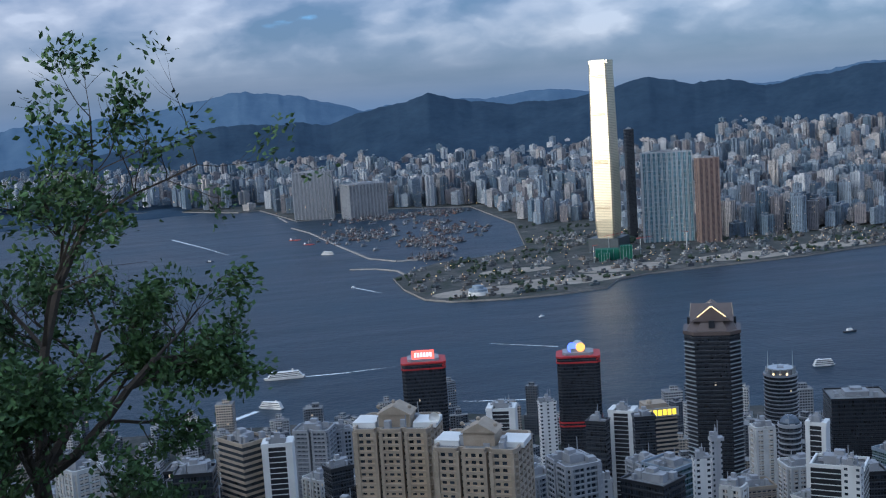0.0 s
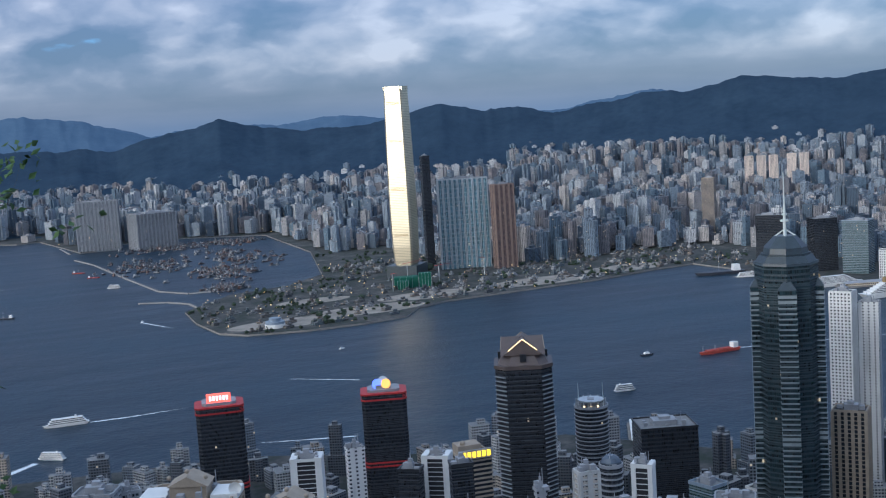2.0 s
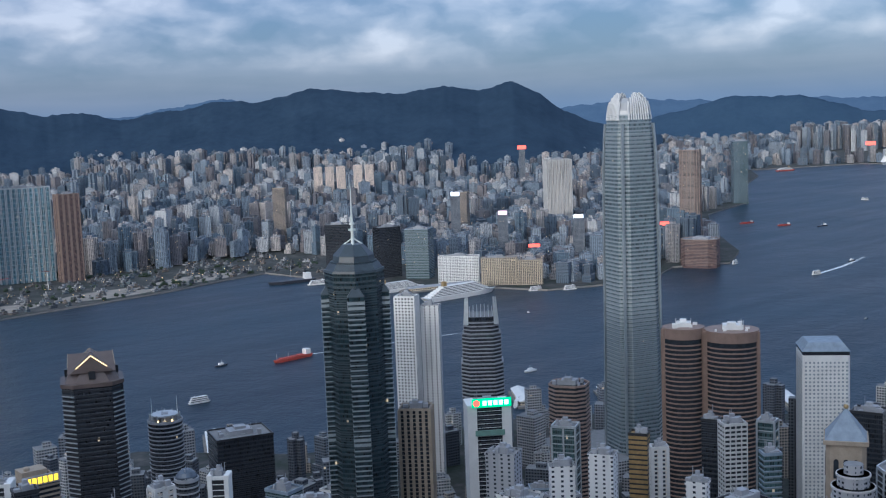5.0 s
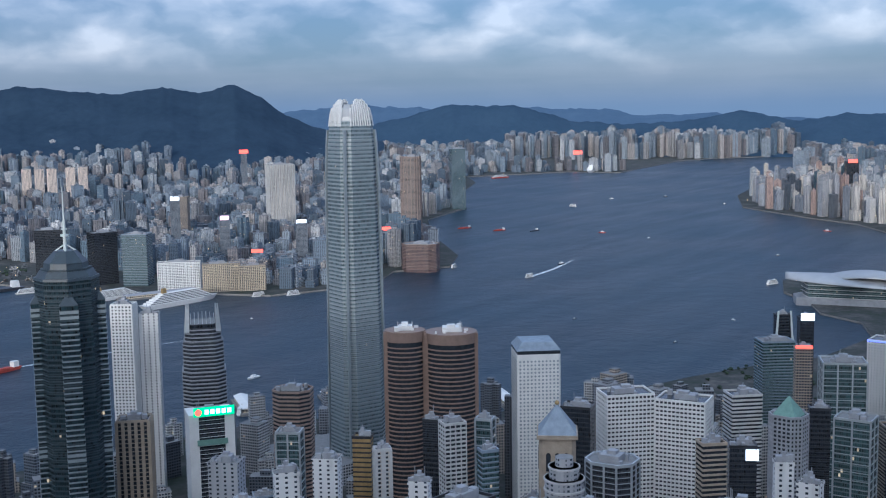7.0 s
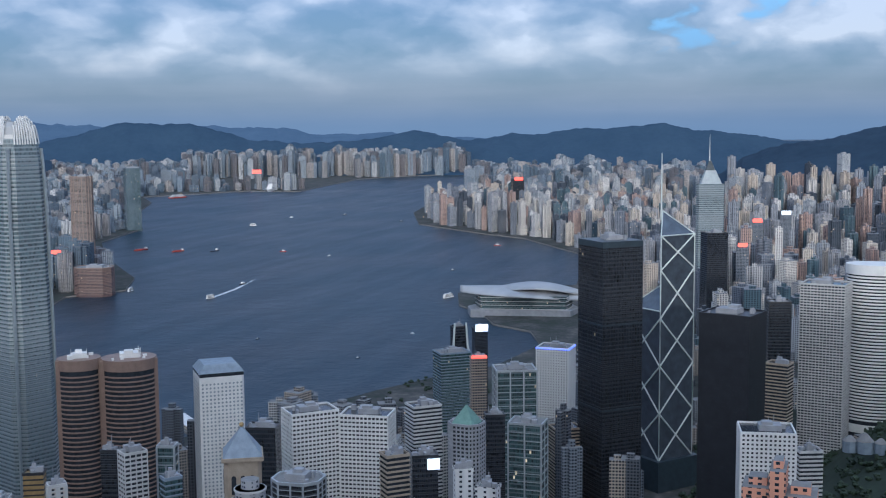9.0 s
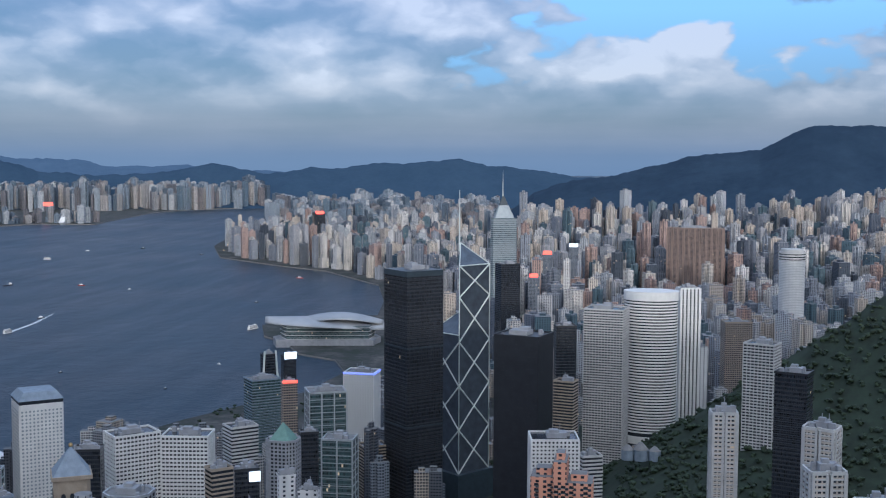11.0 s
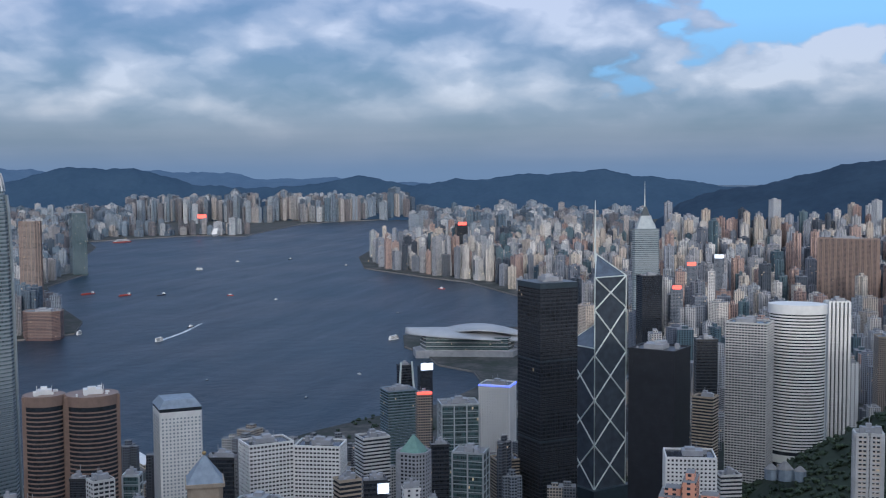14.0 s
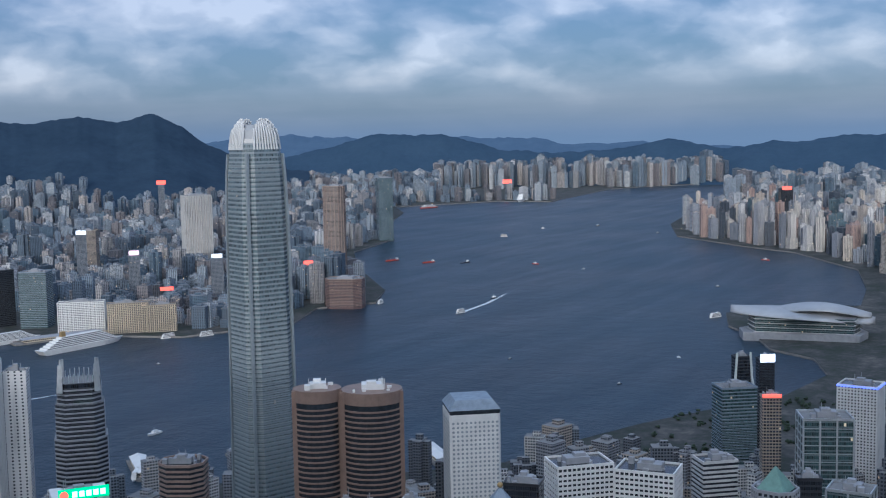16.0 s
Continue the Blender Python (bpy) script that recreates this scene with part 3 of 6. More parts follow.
def tower(name, e, nn, h, ring, turn, label, wall, band=None, floor=3.6, band_h=1.2, proud=0.5, fins=0, fin_w=0.8, joined=False, category="tower", roof=True, base=None, group=""):
    """A tower over the ring: walls, a proud band at each floor, mullions, parapet and roof plant."""
    z0 = ground(e, nn) if base is None else base
    t = thing(name, e, nn, z0, turn, label, category, group)
    hh = h - z0
    bm = bmesh.new()
    prism(bm, ring, -8, hh)
    part("wall", bm, wall, t)
    if band and band_h:
        bands(t, ring, 0, hh, max(3, round(hh / floor)), band, band_h, proud, joined)
    if fins:
        mullions(t, ring, 0, hh, fins, band or wall, fin_w)
    xs, ys = [p[0] for p in ring], [p[1] for p in ring]
    w, d = max(xs) - min(xs), max(ys) - min(ys)
    if roof:
        bm = bmesh.new()
        k = len(ring)
        o, i2 = grow(ring, 0.6), grow(ring, -0.6)
        vo = [[bm.verts.new((x, y, z)) for x, y in r] for r, z in ((o, hh - 0.6), (o, hh + 1.5), (i2, hh + 1.5), (i2, hh + 0.05))]
        for a, b in zip(vo, vo[1:]):
            for j in range(k):
                bm.faces.new((a[j], a[(j + 1) % k], b[(j + 1) % k], b[j]))
        part("parapet", bm, band or wall, t)
        plant(t, w, d, hh, int(abs(e) * 3 + abs(nn)))
    FOOTPRINTS.append((e, nn, 0.62 * max(w, d)))
    return t


def gold_tower():
    t = thing("gold_glass_tower", 1088, 2872, 4, 222, "very tall mirrored tower, its sunward side blazing gold at dusk", "skyscraper")
    ring = rect(58, 58, 5)
    prof = [(0, 0.66), (18, 0.76), (45, 0.88), (80, 0.96), (130, 1.0), (220, 1.0), (330, 0.96), (430, 0.9), (486, 0.86)]
    bm = bmesh.new()
    loft(bm, [(z, scaled(ring, f)) for z, f in prof])
    part("wall", bm, M_GOLD, t)
    for z, hgt in ((448, 9), (352, 7), (226, 13), (108, 7), (22, 12)):
        f = float(np.interp(z, [p[0] for p in prof], [p[1] for p in prof]))
        bm = bmesh.new()
        for i in range(int(hgt / 2.2)):
            prism(bm, grow(scaled(rect(40, 58.6), f), 0.25), z + i * 2.2, z + i * 2.2 + 0.9)
        part("louvre_band", bm, M_GOLDG, t, "dark louvres of a plant floor")
    for s in (0, 90, 180, 270):
        a = radians(s)
        bm = bmesh.new()
        box(bm, 0, -25.2, 484, 42, 1.2, 11, taper=0.98)
        ob = part("parapet_screen", bm, M_GOLD, t)
        ob.rotation_euler[2] = a
    bm = bmesh.new()
    box(bm, 0, 0, -8, 84, 84, 40)
    part("podium", bm, M_TEALB, t)
    FOOTPRINTS.append((1088, 2872, 75))


def claw_tower():
    t = thing("clawed_glass_tower", 1016, 782, 4, 22, "very tall pale glass tower tapering to a white clawed crown", "skyscraper")
    ring = rect(49, 49, 10)
    shape = lambda z: float(np.interp(z, [0, 60, 150, 250, 320, 360, 385, 396, 405, 411], [1.08, 1.05, 1.0, 0.97, 0.94, 0.89, 0.82, 0.76, 0.66, 0.54]))
    bm = bmesh.new()
    loft(bm, [(z, scaled(ring, shape(z))) for z in (-8, 150, 250, 320, 345, 360, 375, 388)])
    part("wall", bm, M_SILVER, t)
    bands(t, ring, 14, 372, 84, M_IFC, 1.3, 0.4, shape=shape)
    # corner piers run the whole height
    for k, (x, y) in enumerate(((1, 1), (-1, 1), (-1, -1), (1, -1))):
        bm = bmesh.new()
        loft(bm, [(z, [(x * 21.8 * shape(z) + px, y * 21.8 * shape(z) + py) for px, py in rect(2.6, 2.6)]) for z in (0, 150, 250, 320, 360, 378)])
        part("corner_pier", bm, M_IFC, t)
    for s in range(4):
        bm = bmesh.new()
        for j in range(9):
            x = -14.4 + j * 3.6
            top = 411 - 0.045 * x * x
            loft(bm, [(z, [(x * shape(z) + px, -25 * shape(z) + 0.6 + py) for px, py in rect(1.3, 1.8)]) for z in (382, 389, 396, 0.5 * (396 + top), top)])
            ob = part("crown_claw", bm, M_WHITE, t, "curved white fin of the crown")
            ob.rotation_euler[2] = radians(90 * s)
            bm = bmesh.new()
        bm.free()
    bm = bmesh.new()
    loft(bm, [(380, scaled(ring, 0.78)), (392, scaled(ring, 0.72)), (400, scaled(ring, 0.60)), (405, scaled(ring, 0.46))])
    part("crown_core", bm, M_ROOFM, t)
    bm = bmesh.new()
    box(bm, -10, 20, -8, 150, 120, 30)
    part("podium", bm, M_CENTRAL, t)
    FOOTPRINTS.append((1016, 782, 80))


def spired_tower():
    t = thing("spired_dark_tower", 606, 752, 30, 38, "tall dark glass tower with stepped roof and mast", "skyscraper")
    core = oval(49, 49, 8)
    bm = bmesh.new()
    prism(bm, core, -20, 246)
    part("wall", bm, M_NAVY, t)
    bands(t, core, 0, 243, 58, M_TEALB, 1.0, 0.3)
    # four striped bays with hipped caps lean on the faces of the core
    for q in range(4):
        turn = Matrix.Rotation(radians(90 * q), 4, "Z")
        bm = bmesh.new()
        box(bm, 22.5, 0, -20, 11, 13.5, 248)
        bmesh.ops.transform(bm, matrix=turn, verts=bm.verts)
        part("bay", bm, M_NAVY, t)
        bm = bmesh.new()
        for i in range(1, 54):
            tall = 2.4 if i in (25, 26, 52, 53) else 1.1
            box(bm, 22.8, 0, i * 4.19 - 0.5, 11.4, 14.0, tall)
        bmesh.ops.transform(bm, matrix=turn, verts=bm.verts)
        part("bay_ledge", bm, M_IFC, t)["kind"] = "stuff"
        bm = bmesh.new()
        prism(bm, [(17, -7), (28.4, -7), (28.4, 7), (17, 7)], 228, 237, top=[(17, -1), (22, -1), (22, 1), (17, 1)])
        bmesh.ops.transform(bm, matrix=turn, verts=bm.verts)
        part("bay_cap", bm, M_TEALB, t)
    for r, z0, z1, top in ((25.5, 246, 248, 25), (23.5, 248, 253, 20.5), (19.5, 253, 254.5, 19.5), (17.5, 254.5, 259, 16.5), (17.2, 259, 268, 8.5)):
        bm = bmesh.new()
        prism(bm, oval(2 * r, 2 * r, 8), z0, z1, top=oval(2 * top, 2 * top, 8))
        part("roof_step", bm, M_TEALB, t)
    bm = bmesh.new()
    tube(bm, (0, 0, 268), (0, 0, 292), 1.5, 8, 0.9)
    tube(bm, (0, 0, 292), (0, 0, 318), 0.7, 6, 0.3)
    for z, r in ((279, 3.2), (284, 2.2)):
        prism(bm, oval(2 * r, 2 * r, 10), z, z + 1.5)
    for k in range(4):
        tube(bm, (8 * math.cos(1.57 * k), 8 * math.sin(1.57 * k), 267.5), (0, 0, 273), 0.6, 5)
    part("mast", bm, M_BRACE, t, "white rooftop mast")
    FOOTPRINTS.append((606, 752, 42))


def pediment_tower():
    t = thing("pedimented_dark_tower", 432, 880, 10, 26, "dark striped office tower with a gabled stone crown", "skyscraper")
    ring = rect(47, 47, 9)
    bm = bmesh.new()
    prism(bm, ring, -10, 188)
    part("wall", bm, M_DARKGLASS, t)
    # bright floor edges run only on the cut corners and centre bays
    step = 188 / 50
    bm = bmesh.new()
    for s in range(4):
        a = radians(90 * s + 45)
        for i in range(1, 49):
            x, y = 27.4 * math.cos(a), 27.4 * math.sin(a)
            m = Matrix.Translation((x, y, i * step)) @ Matrix.Rotation(a, 4, "Z")
            vs = box(bm, 0, 0, -0.35, 1.4, 12.4, 0.7)
            bmesh.ops.transform(bm, matrix=m, verts=vs)
    part("corner_ledges", bm, M_STEEL, t)["kind"] = "stuff"
    bands(t, ring, 0, 188, 48, M_BLACK, 1.3, 0.4)
    bm = bmesh.new()
    prism(bm, grow(ring, 1.2), 187, 190)
    part("cornice", bm, M_CROWN, t)
    bm = bmesh.new()
    prism(bm, rect(42, 42, 8), 190, 199, top=rect(33, 33, 8))
    part("crown_wall", bm, M_CROWN, t)
    for s in range(4):
        bm = bmesh.new()
        v = [bm.verts.new(p) for p in ((-17, -18.6, 198), (17, -18.6, 198), (0, -17.2, 211), (-17, -2, 198), (17, -2, 198), (0, -2, 211))]
        for q in ((0, 1, 2), (5, 4, 3), (0, 2, 5, 3), (2, 1, 4, 5), (1, 0, 3, 4)):
            bm.faces.new([v[i] for i in q])
        ob = part("gable", bm, M_CROWN, t)
        ob.rotation_euler[2] = radians(90 * s)
        bm = bmesh.new()
        tube(bm, (-12, -18.4, 202.0), (0, -17.4, 211.3), 0.35, 5)
        tube(bm, (12, -18.4, 202.0), (0, -17.4, 211.3), 0.35, 5)
        ob2 = part("lit_gable_edge", bm, M_LAMP if s == 0 else M_STONE, t, "warm lamp strip along the gable")
        ob2.rotation_euler[2] = radians(90 * s)
        bm = bmesh.new()
        box(bm, 0, -19.6, 193, 5, 2.6, 6)
        part("niche", bm, M_BLACK, t).rotation_euler[2] = radians(90 * s)
    FOOTPRINTS.append((432, 880, 36))


def red_topped(e, nn, h, turn, sign):
    t = thing("red_topped_tower", e, nn, 4, turn, "dark glass tower with red steel top" + (" and lit red-white sign" if sign else " and lit orange disc"), "office tower", "twin harbour towers")
    hh = h - 4
    ring = rect(47, 36, 4)
    bm = bmesh.new()
    prism(bm, ring, -8, hh)
    part("wall", bm, M_DARKGLASS, t)
    bands(t, ring, 0, hh - 8, 32, M_BLACK, 0.9, 0.3)
    for z in (hh - 7.5, hh - 1.5, 0.38 * hh, 0.38 * hh - 4):
        bm = bmesh.new()
        prism(bm, grow(ring, 1.0), z, z + 1.7)
        part("red_beam", bm, M_RED, t)
    bm = bmesh.new()
    for i in range(7):
        for s in (-1, 1):
            x = -18 + i * 6
            tube(bm, (x, s * 17.6, hh - 6), (x + 6, s * 17.6, hh - 1), 0.45, 4)
            tube(bm, (x + 6, s * 17.6, hh - 6), (x, s * 17.6, hh - 1), 0.45, 4)
    part("red_truss", bm, M_RED, t)["kind"] = "stuff"
    bm = bmesh.new()
    prism(bm, rect(34, 26, 4), hh, hh + 3)
    part("roof_deck", bm, M_GREY, t)
    if sign:
        bm = bmesh.new()
        box(bm, 0, -10, hh + 3, 24, 2.0, 9)
        box_ob = part("sign_board", bm, M_SIGN_R, t, "lit red sign board")
        bm = bmesh.new()
        for i in range(6):
            box(bm, -8.2 + i * 3.3, -11.2, hh + 5.2, 2.1, 0.5, 4.6)
        part("sign_bar", bm, M_SIGN_W, t)["kind"] = "stuff"
    else:
        bm = bmesh.new()
        tube(bm, (3, -8, hh + 8.5), (3, -9.5, hh + 8.5), 5.0, 24)
        part("disc", bm, M_SIGN_O, t, "lit orange disc")
        bm = bmesh.new()
        tube(bm, (-6, -6, hh + 8), (-6, -7.2, hh + 8), 5.5, 24)
        part("blue_ring", bm, M_SIGN_B, t, "lit blue disc")
        bm = bmesh.new()
        bmesh.ops.create_icosphere(bm, subdivisions=2, radius=7, matrix=Matrix.Translation((0, 0, hh + 8)))
        part("globe", bm, M_STEEL, t)
        bm = bmesh.new()
        box(bm, 0, -2, hh + 2.8, 16, 12, 4)
        part("sign_base", bm, M_GREY, t)
    FOOTPRINTS.append((e, nn, 45))


def porthole_tower():
    t = thing("porthole_tower", 985, 540, 4, 52, "white metal-clad tower with rows of round windows", "office tower")
    ring = rect(42, 42, 2)
    bm = bmesh.new()
    prism(bm, ring, -8, 166)
    part("wall", bm, M_WHITE, t)
    bm = bmesh.new()
    for i in range(43):
        for j in range(11):
            z, x = 8 + i * 3.6, -18 + j * 3.6
            ring_v = [bm.verts.new((x + 1.05 * math.cos(a), -21.12, z + 1.05 * math.sin(a))) for a in [2 * math.pi * q / 8 for q in range(8)]]
            bm.faces.new(ring_v)
    face = part("round_windows", bm, M_IFC, t)
    face["kind"] = "stuff"
    for s in (90, 180, 270):
        ob = piece("round_windows", face.data, t, (0, 0, 0), turn=s)
        ob["kind"] = "stuff"
    bm = bmesh.new()
    prism(bm, rect(41, 41), 166, 170)
    part("plant_recess", bm, M_DEEP, t)
    bm = bmesh.new()
    prism(bm, rect(42.5, 42.5), 169.5, 177, top=rect(31, 31))
    part("sloped_roof", bm, M_SLATE, t, "pale sloping metal roof")
    FOOTPRINTS.append((985, 540, 36))


def round_tower(e, nn, w, h, twin_label):
    t = thing("banded_round_tower", e, nn, 4, 56, twin_label, "office tower", "round twin towers")
    ring = oval(w, w * 0.9, 28)
    hh = h - 4
    bm = bmesh.new()
    prism(bm, ring, -8, hh)
    part("wall", bm, M_DEEP, t)
    bands(t, ring, 0, hh - 10, 42, M_TWIN, 1.35, 0.6)
    bm = bmesh.new()
    prism(bm, grow(ring, 0.7), hh - 9, hh + 1)
    part("crown_band", bm, M_TWIN, t)
    for s in (-1, 1):
        bm = bmesh.new()
        box(bm, s * w * 0.47, -w * 0.12, 0, 5, 7, hh)
        part("stair_pier", bm, M_TWIN, t)
    plant(t, w * 0.8, w * 0.7, hh + 1, int(e), M_WHITE)
    FOOTPRINTS.append((e, nn, 34))


def braced_tower():
    t = thing("braced_prism_tower", 1290, 160, 30, 40, "dark mirrored prism tower with white cross bracing", "skyscraper")
    s, hs = 24.0, {"w": 196, "s": 277, "n": 130, "e": 236}
    cor = {"sw": (-s, -s), "se": (s, -s), "ne": (s, s), "nw": (-s, s)}
    quads = {"s": ("sw", "se"), "e": ("se", "ne"), "n": ("ne", "nw"), "w": ("nw", "sw")}
    def brace(a, b, r):
        bm = bmesh.new()
        tube(bm, a, b, r, 5)
        part("brace", bm, M_BRACE, t)
    for k, (a, b) in quads.items():
        h = hs[k]
        pa, pb = cor[a], cor[b]
        bm = bmesh.new()
        lo = [bm.verts.new((x, y, -30)) for x, y in ((0, 0), pa, pb)]
        hi = [bm.verts.new((0, 0, h)), bm.verts.new((*pa, h - 24)), bm.verts.new((*pb, h - 24))]
        for q in ((lo[2], lo[1], lo[0]), (hi[0], hi[1], hi[2]), (lo[0], lo[1], hi[1], hi[0]), (lo[1], lo[2], hi[2], hi[1]), (lo[2], lo[0], hi[0], hi[2])):
            bm.faces.new(q)
        bmesh.ops.recalc_face_normals(bm, faces=bm.faces)
        part("glass_shaft", bm, M_MIRROR, t)
        f = 1.015
        qa, qb = (pa[0] * f, pa[1] * f), (pb[0] * f, pb[1] * f)
        top = h - 24
        brace((*qa, top), (*qb, top), 0.7)
        for p in (qa, qb):
            brace((*p, 8), (*p, top), 0.7)
        z = 8
        while z < top - 10:
            z2 = min(z + 52, top)
            brace((*qa, z), (*qb, z2), 0.95)
            brace((*qb, z), (*qa, z2), 0.95)
            z += 52
        brace((*qa, top), (0, 0, h + 0.4), 0.6)
        brace((*qb, top), (0, 0, h + 0.4), 0.6)
    for p in ((0, 0),):
        brace((*p, 120), (*p, 277), 0.7)
    for x in (-4, 3):
        bm = bmesh.new()
        tube(bm, (x - 2, x, 268), (x - 2, x, 318), 0.9, 6, 0.6)
        tube(bm, (x - 2, x, 318), (x - 2, x, 340), 0.45, 6, 0.2)
        part("mast", bm, M_BRACE, t)
    bm = bmesh.new()
    prism(bm, rect(60, 60), -30, 8)
    part("podium", bm, M_TEALB, t)
    FOOTPRINTS.append((1290, 160, 46))


def square_tower():
    t = thing("dark_square_tower", 1172, 197, 25, 48, "tall dark gridded square glass tower", "skyscraper")
    ring = rect(46, 46)
    bm = bmesh.new()
    prism(bm, ring, -20, 260)
    part("wall", bm, M_DARKGLASS, t)
    bands(t, ring, 0, 258, 62, M_BLACK, 1.0, 0.3)
    mullions(t, grow(ring, 0.3), 0, 260, 3.2, M_BLACK, 0.35)
    for z in (92, 178):
        bm = bmesh.new()
        prism(bm, grow(ring, 0.5), z, z + 2)
        part("plant_floor", bm, M_TEALB, t)
    bm = bmesh.new()
    prism(bm, grow(ring, 0.6), 256, 262)
    part("parapet", bm, M_TEALB, t)
    plant(t, 40, 40, 262, 5)
    FOOTPRINTS.append((1172, 197, 40))


def pyramid_spire_tower():
    t = thing("pyramid_spired_tower", 2520, 216, 4, 70, "tall glass tower with a stepped pyramid roof and spire", "skyscraper")
    ring = [(-26, -15), (26, -15), (30, -8), (4, 32), (-4, 32), (-30, -8)]
    bm = bmesh.new()
    prism(bm, ring, -8, 268)
    part("wall", bm, M_SILVER, t)
    bands(t, ring, 0, 268, 60, M_IFC, 1.5, 0.4)
    for f, g, z0, z1 in ((0.8, 0.66, 268, 280), (0.62, 0.4, 280, 296), (0.36, 0.08, 296, 316)):
        bm = bmesh.new()
        prism(bm, scaled(ring, f), z0, z1, top=scaled(ring, g))
        part("roof_step", bm, M_TEALB if f < 0.5 else M_IFC, t)
    bm = bmesh.new()
    tube(bm, (0, 3, 312), (0, 3, 340), 1.6, 8, 0.9)
    tube(bm, (0, 3, 340), (0, 3, 372), 0.8, 6, 0.2)
    part("spire", bm, M_BRACE, t)
    FOOTPRINTS.append((2520, 216, 40))


def oval_tower():
    t = thing("oval_white_tower", 1505, -72, 30, 92, "broad curved white hotel tower ringed with dark window bands", "hotel tower")
    ring = oval(70, 48, 36)
    bm = bmesh.new()
    prism(bm, ring, -20, 196)
    part("wall", bm, M_DEEP, t)
    bands(t, ring, 8, 190, 46, M_WHITE, 2.1, 0.5)
    for z, hh in ((189, 12), (-4, 10)):
        bm = bmesh.new()
        prism(bm, grow(ring, 2.0), z, z + hh)
        part("white_collar", bm, M_WHITE, t)
    FOOTPRINTS.append((1505, -72, 50))


def stepped_harbour_tower():
    t = thing("stepped_dark_tower", 870, 870, 4, 45, "dark banded office tower with a crown of pale prongs", "office tower")
    ring = rect(44, 44, 9)
    bm = bmesh.new()
    loft(bm, [(-8, ring), (135, ring), (135.1, scaled(ring, 0.93)), (165, scaled(ring, 0.93)), (165.1, scaled(ring, 0.84)), (184, scaled(ring, 0.82))])
    part("wall", bm, M_DARKGLASS, t)
    bands(t, ring, 0, 182, 46, M_GREY, 1.5, 0.5, shape=lambda z: 1.0 if z < 135 else 0.93 if z < 165 else 0.84)
    for s in range(4):
        bm = bmesh.new()
        for x in (-15, 15):
            loft(bm, [(176, [(x + px, -17 + py) for px, py in rect(3.4, 3)]), (200, [(x * 0.93 + px, -16 + py) for px, py in rect(1.6, 1.4)])])
        for i in range(7):
            tube(bm, (-12 + 4 * i, -15, 182), (-12 + 4 * i, -15, 192 - 0.05 * (12 - 4 * i) ** 2 * 0.3), 0.5, 4)
        prong = part("crown_prong", bm, M_STEEL, t)
        prong.rotation_euler[2] = radians(90 * s)
        prong["kind"] = "stuff"
    FOOTPRINTS.append((870, 870, 40))


def pyramid_stone_tower():
    t = thing("stone_tower", 753, 395, 40, 62, "beige stone tower with blue-grey pyramid roof and arched tops", "office tower")
    ring = rect(27, 27, 3)
    bm = bmesh.new()
    prism(bm, ring, -25, 124)
    part("wall", bm, M_STONE, t)
    for s in range(4):
        bm = bmesh.new()
        for x in (-6.5, 0, 6.5):
            box(bm, x, -13.6, 100, 3.4, 0.5, 12)
            tube(bm, (x, -13.35, 112), (x, -13.86, 112), 1.7, 12)
            for i in range(22):
                box(bm, x, -13.6, 6 + i * 4, 3.2, 0.4, 2.2)
        ob = part("windows", bm, M_DEEP, t)
        ob.rotation_euler[2] = radians(90 * s)
        ob["kind"] = "stuff"
    bm = bmesh.new()
    prism(bm, rect(30, 30), 124, 127)
    part("cornice", bm, M_STONE, t)
    bm = bmesh.new()
    prism(bm, rect(28, 28), 127, 146, top=rect(2, 2))
    part("pyramid_roof", bm, M_SLATE, t)
    bm = bmesh.new()
    bmesh.ops.create_icosphere(bm, subdivisions=2, radius=1.8, matrix=Matrix.Translation((0, 0, 148)))
    part("finial", bm, M_GOLDG, t)
    FOOTPRINTS.append((753, 395, 26))
    t = thing("round_stepped_tower", 677, 350, 72, 62, "pale round office tower with stepped drum roof", "office tower")
    bm = bmesh.new()
    for w, z0, z1 in ((34, -25, 70), (26, 70, 88), (20, 88, 96), (12, 96, 102)):
        prism(bm, oval(w, w, 24), z0, z1)
    part("wall", bm, M_GREYF, t)
    for w, z in ((34, 70), (34, 62), (34, 54), (26, 88), (26, 81), (20, 96)):
        bm = bmesh.new()
        prism(bm, oval(w + 1.5, w + 1.5, 24), z - 1.4, z)
        part("floor_band", bm, M_CONCRETE, t)
    FOOTPRINTS.append((677, 350, 26))


def salmon_tower():
    t = thing("salmon_apartment_tower", 602, 14, 70, 92, "salmon-orange apartment tower in joined slim blocks", "apartment tower")
    for name, x, y, w, d, h in (("west_wall", -11, 2, 15, 20, 152), ("middle_wall", -1, 0, 8, 22, 162), ("east_wall", 10, -1, 16, 20, 150)):
        bm = bmesh.new()
        box(bm, x, y, -20, w, d, h + 20)
        wall = part("wall", bm, M_SALMON, t)
        bm = bmesh.new()
        for i in range(1, 48):
            for s in (-1, 1):
                box(bm, x + s * w * 0.26, y - d / 2 - 0.5, i * 3.1, 3.2, 1.2, 0.9)
        part("balconies", bm, M_SALMON, wall)
        bm = bmesh.new()
        for i in range(1, 48):
            for s in (-1, 1):
                box(bm, x + s * w * 0.26, y - d / 2 - 0.02, i * 3.1 + 0.9, 2.6, 0.2, 1.6)
        part("windows", bm, M_DEEP, wall)
        bm = bmesh.new()
        box(bm, x, y, h, w * 0.6, d * 0.5, 4)
        part("lift_house", bm, M_SALMON, wall)
    FOOTPRINTS.append((602, 14, 28))


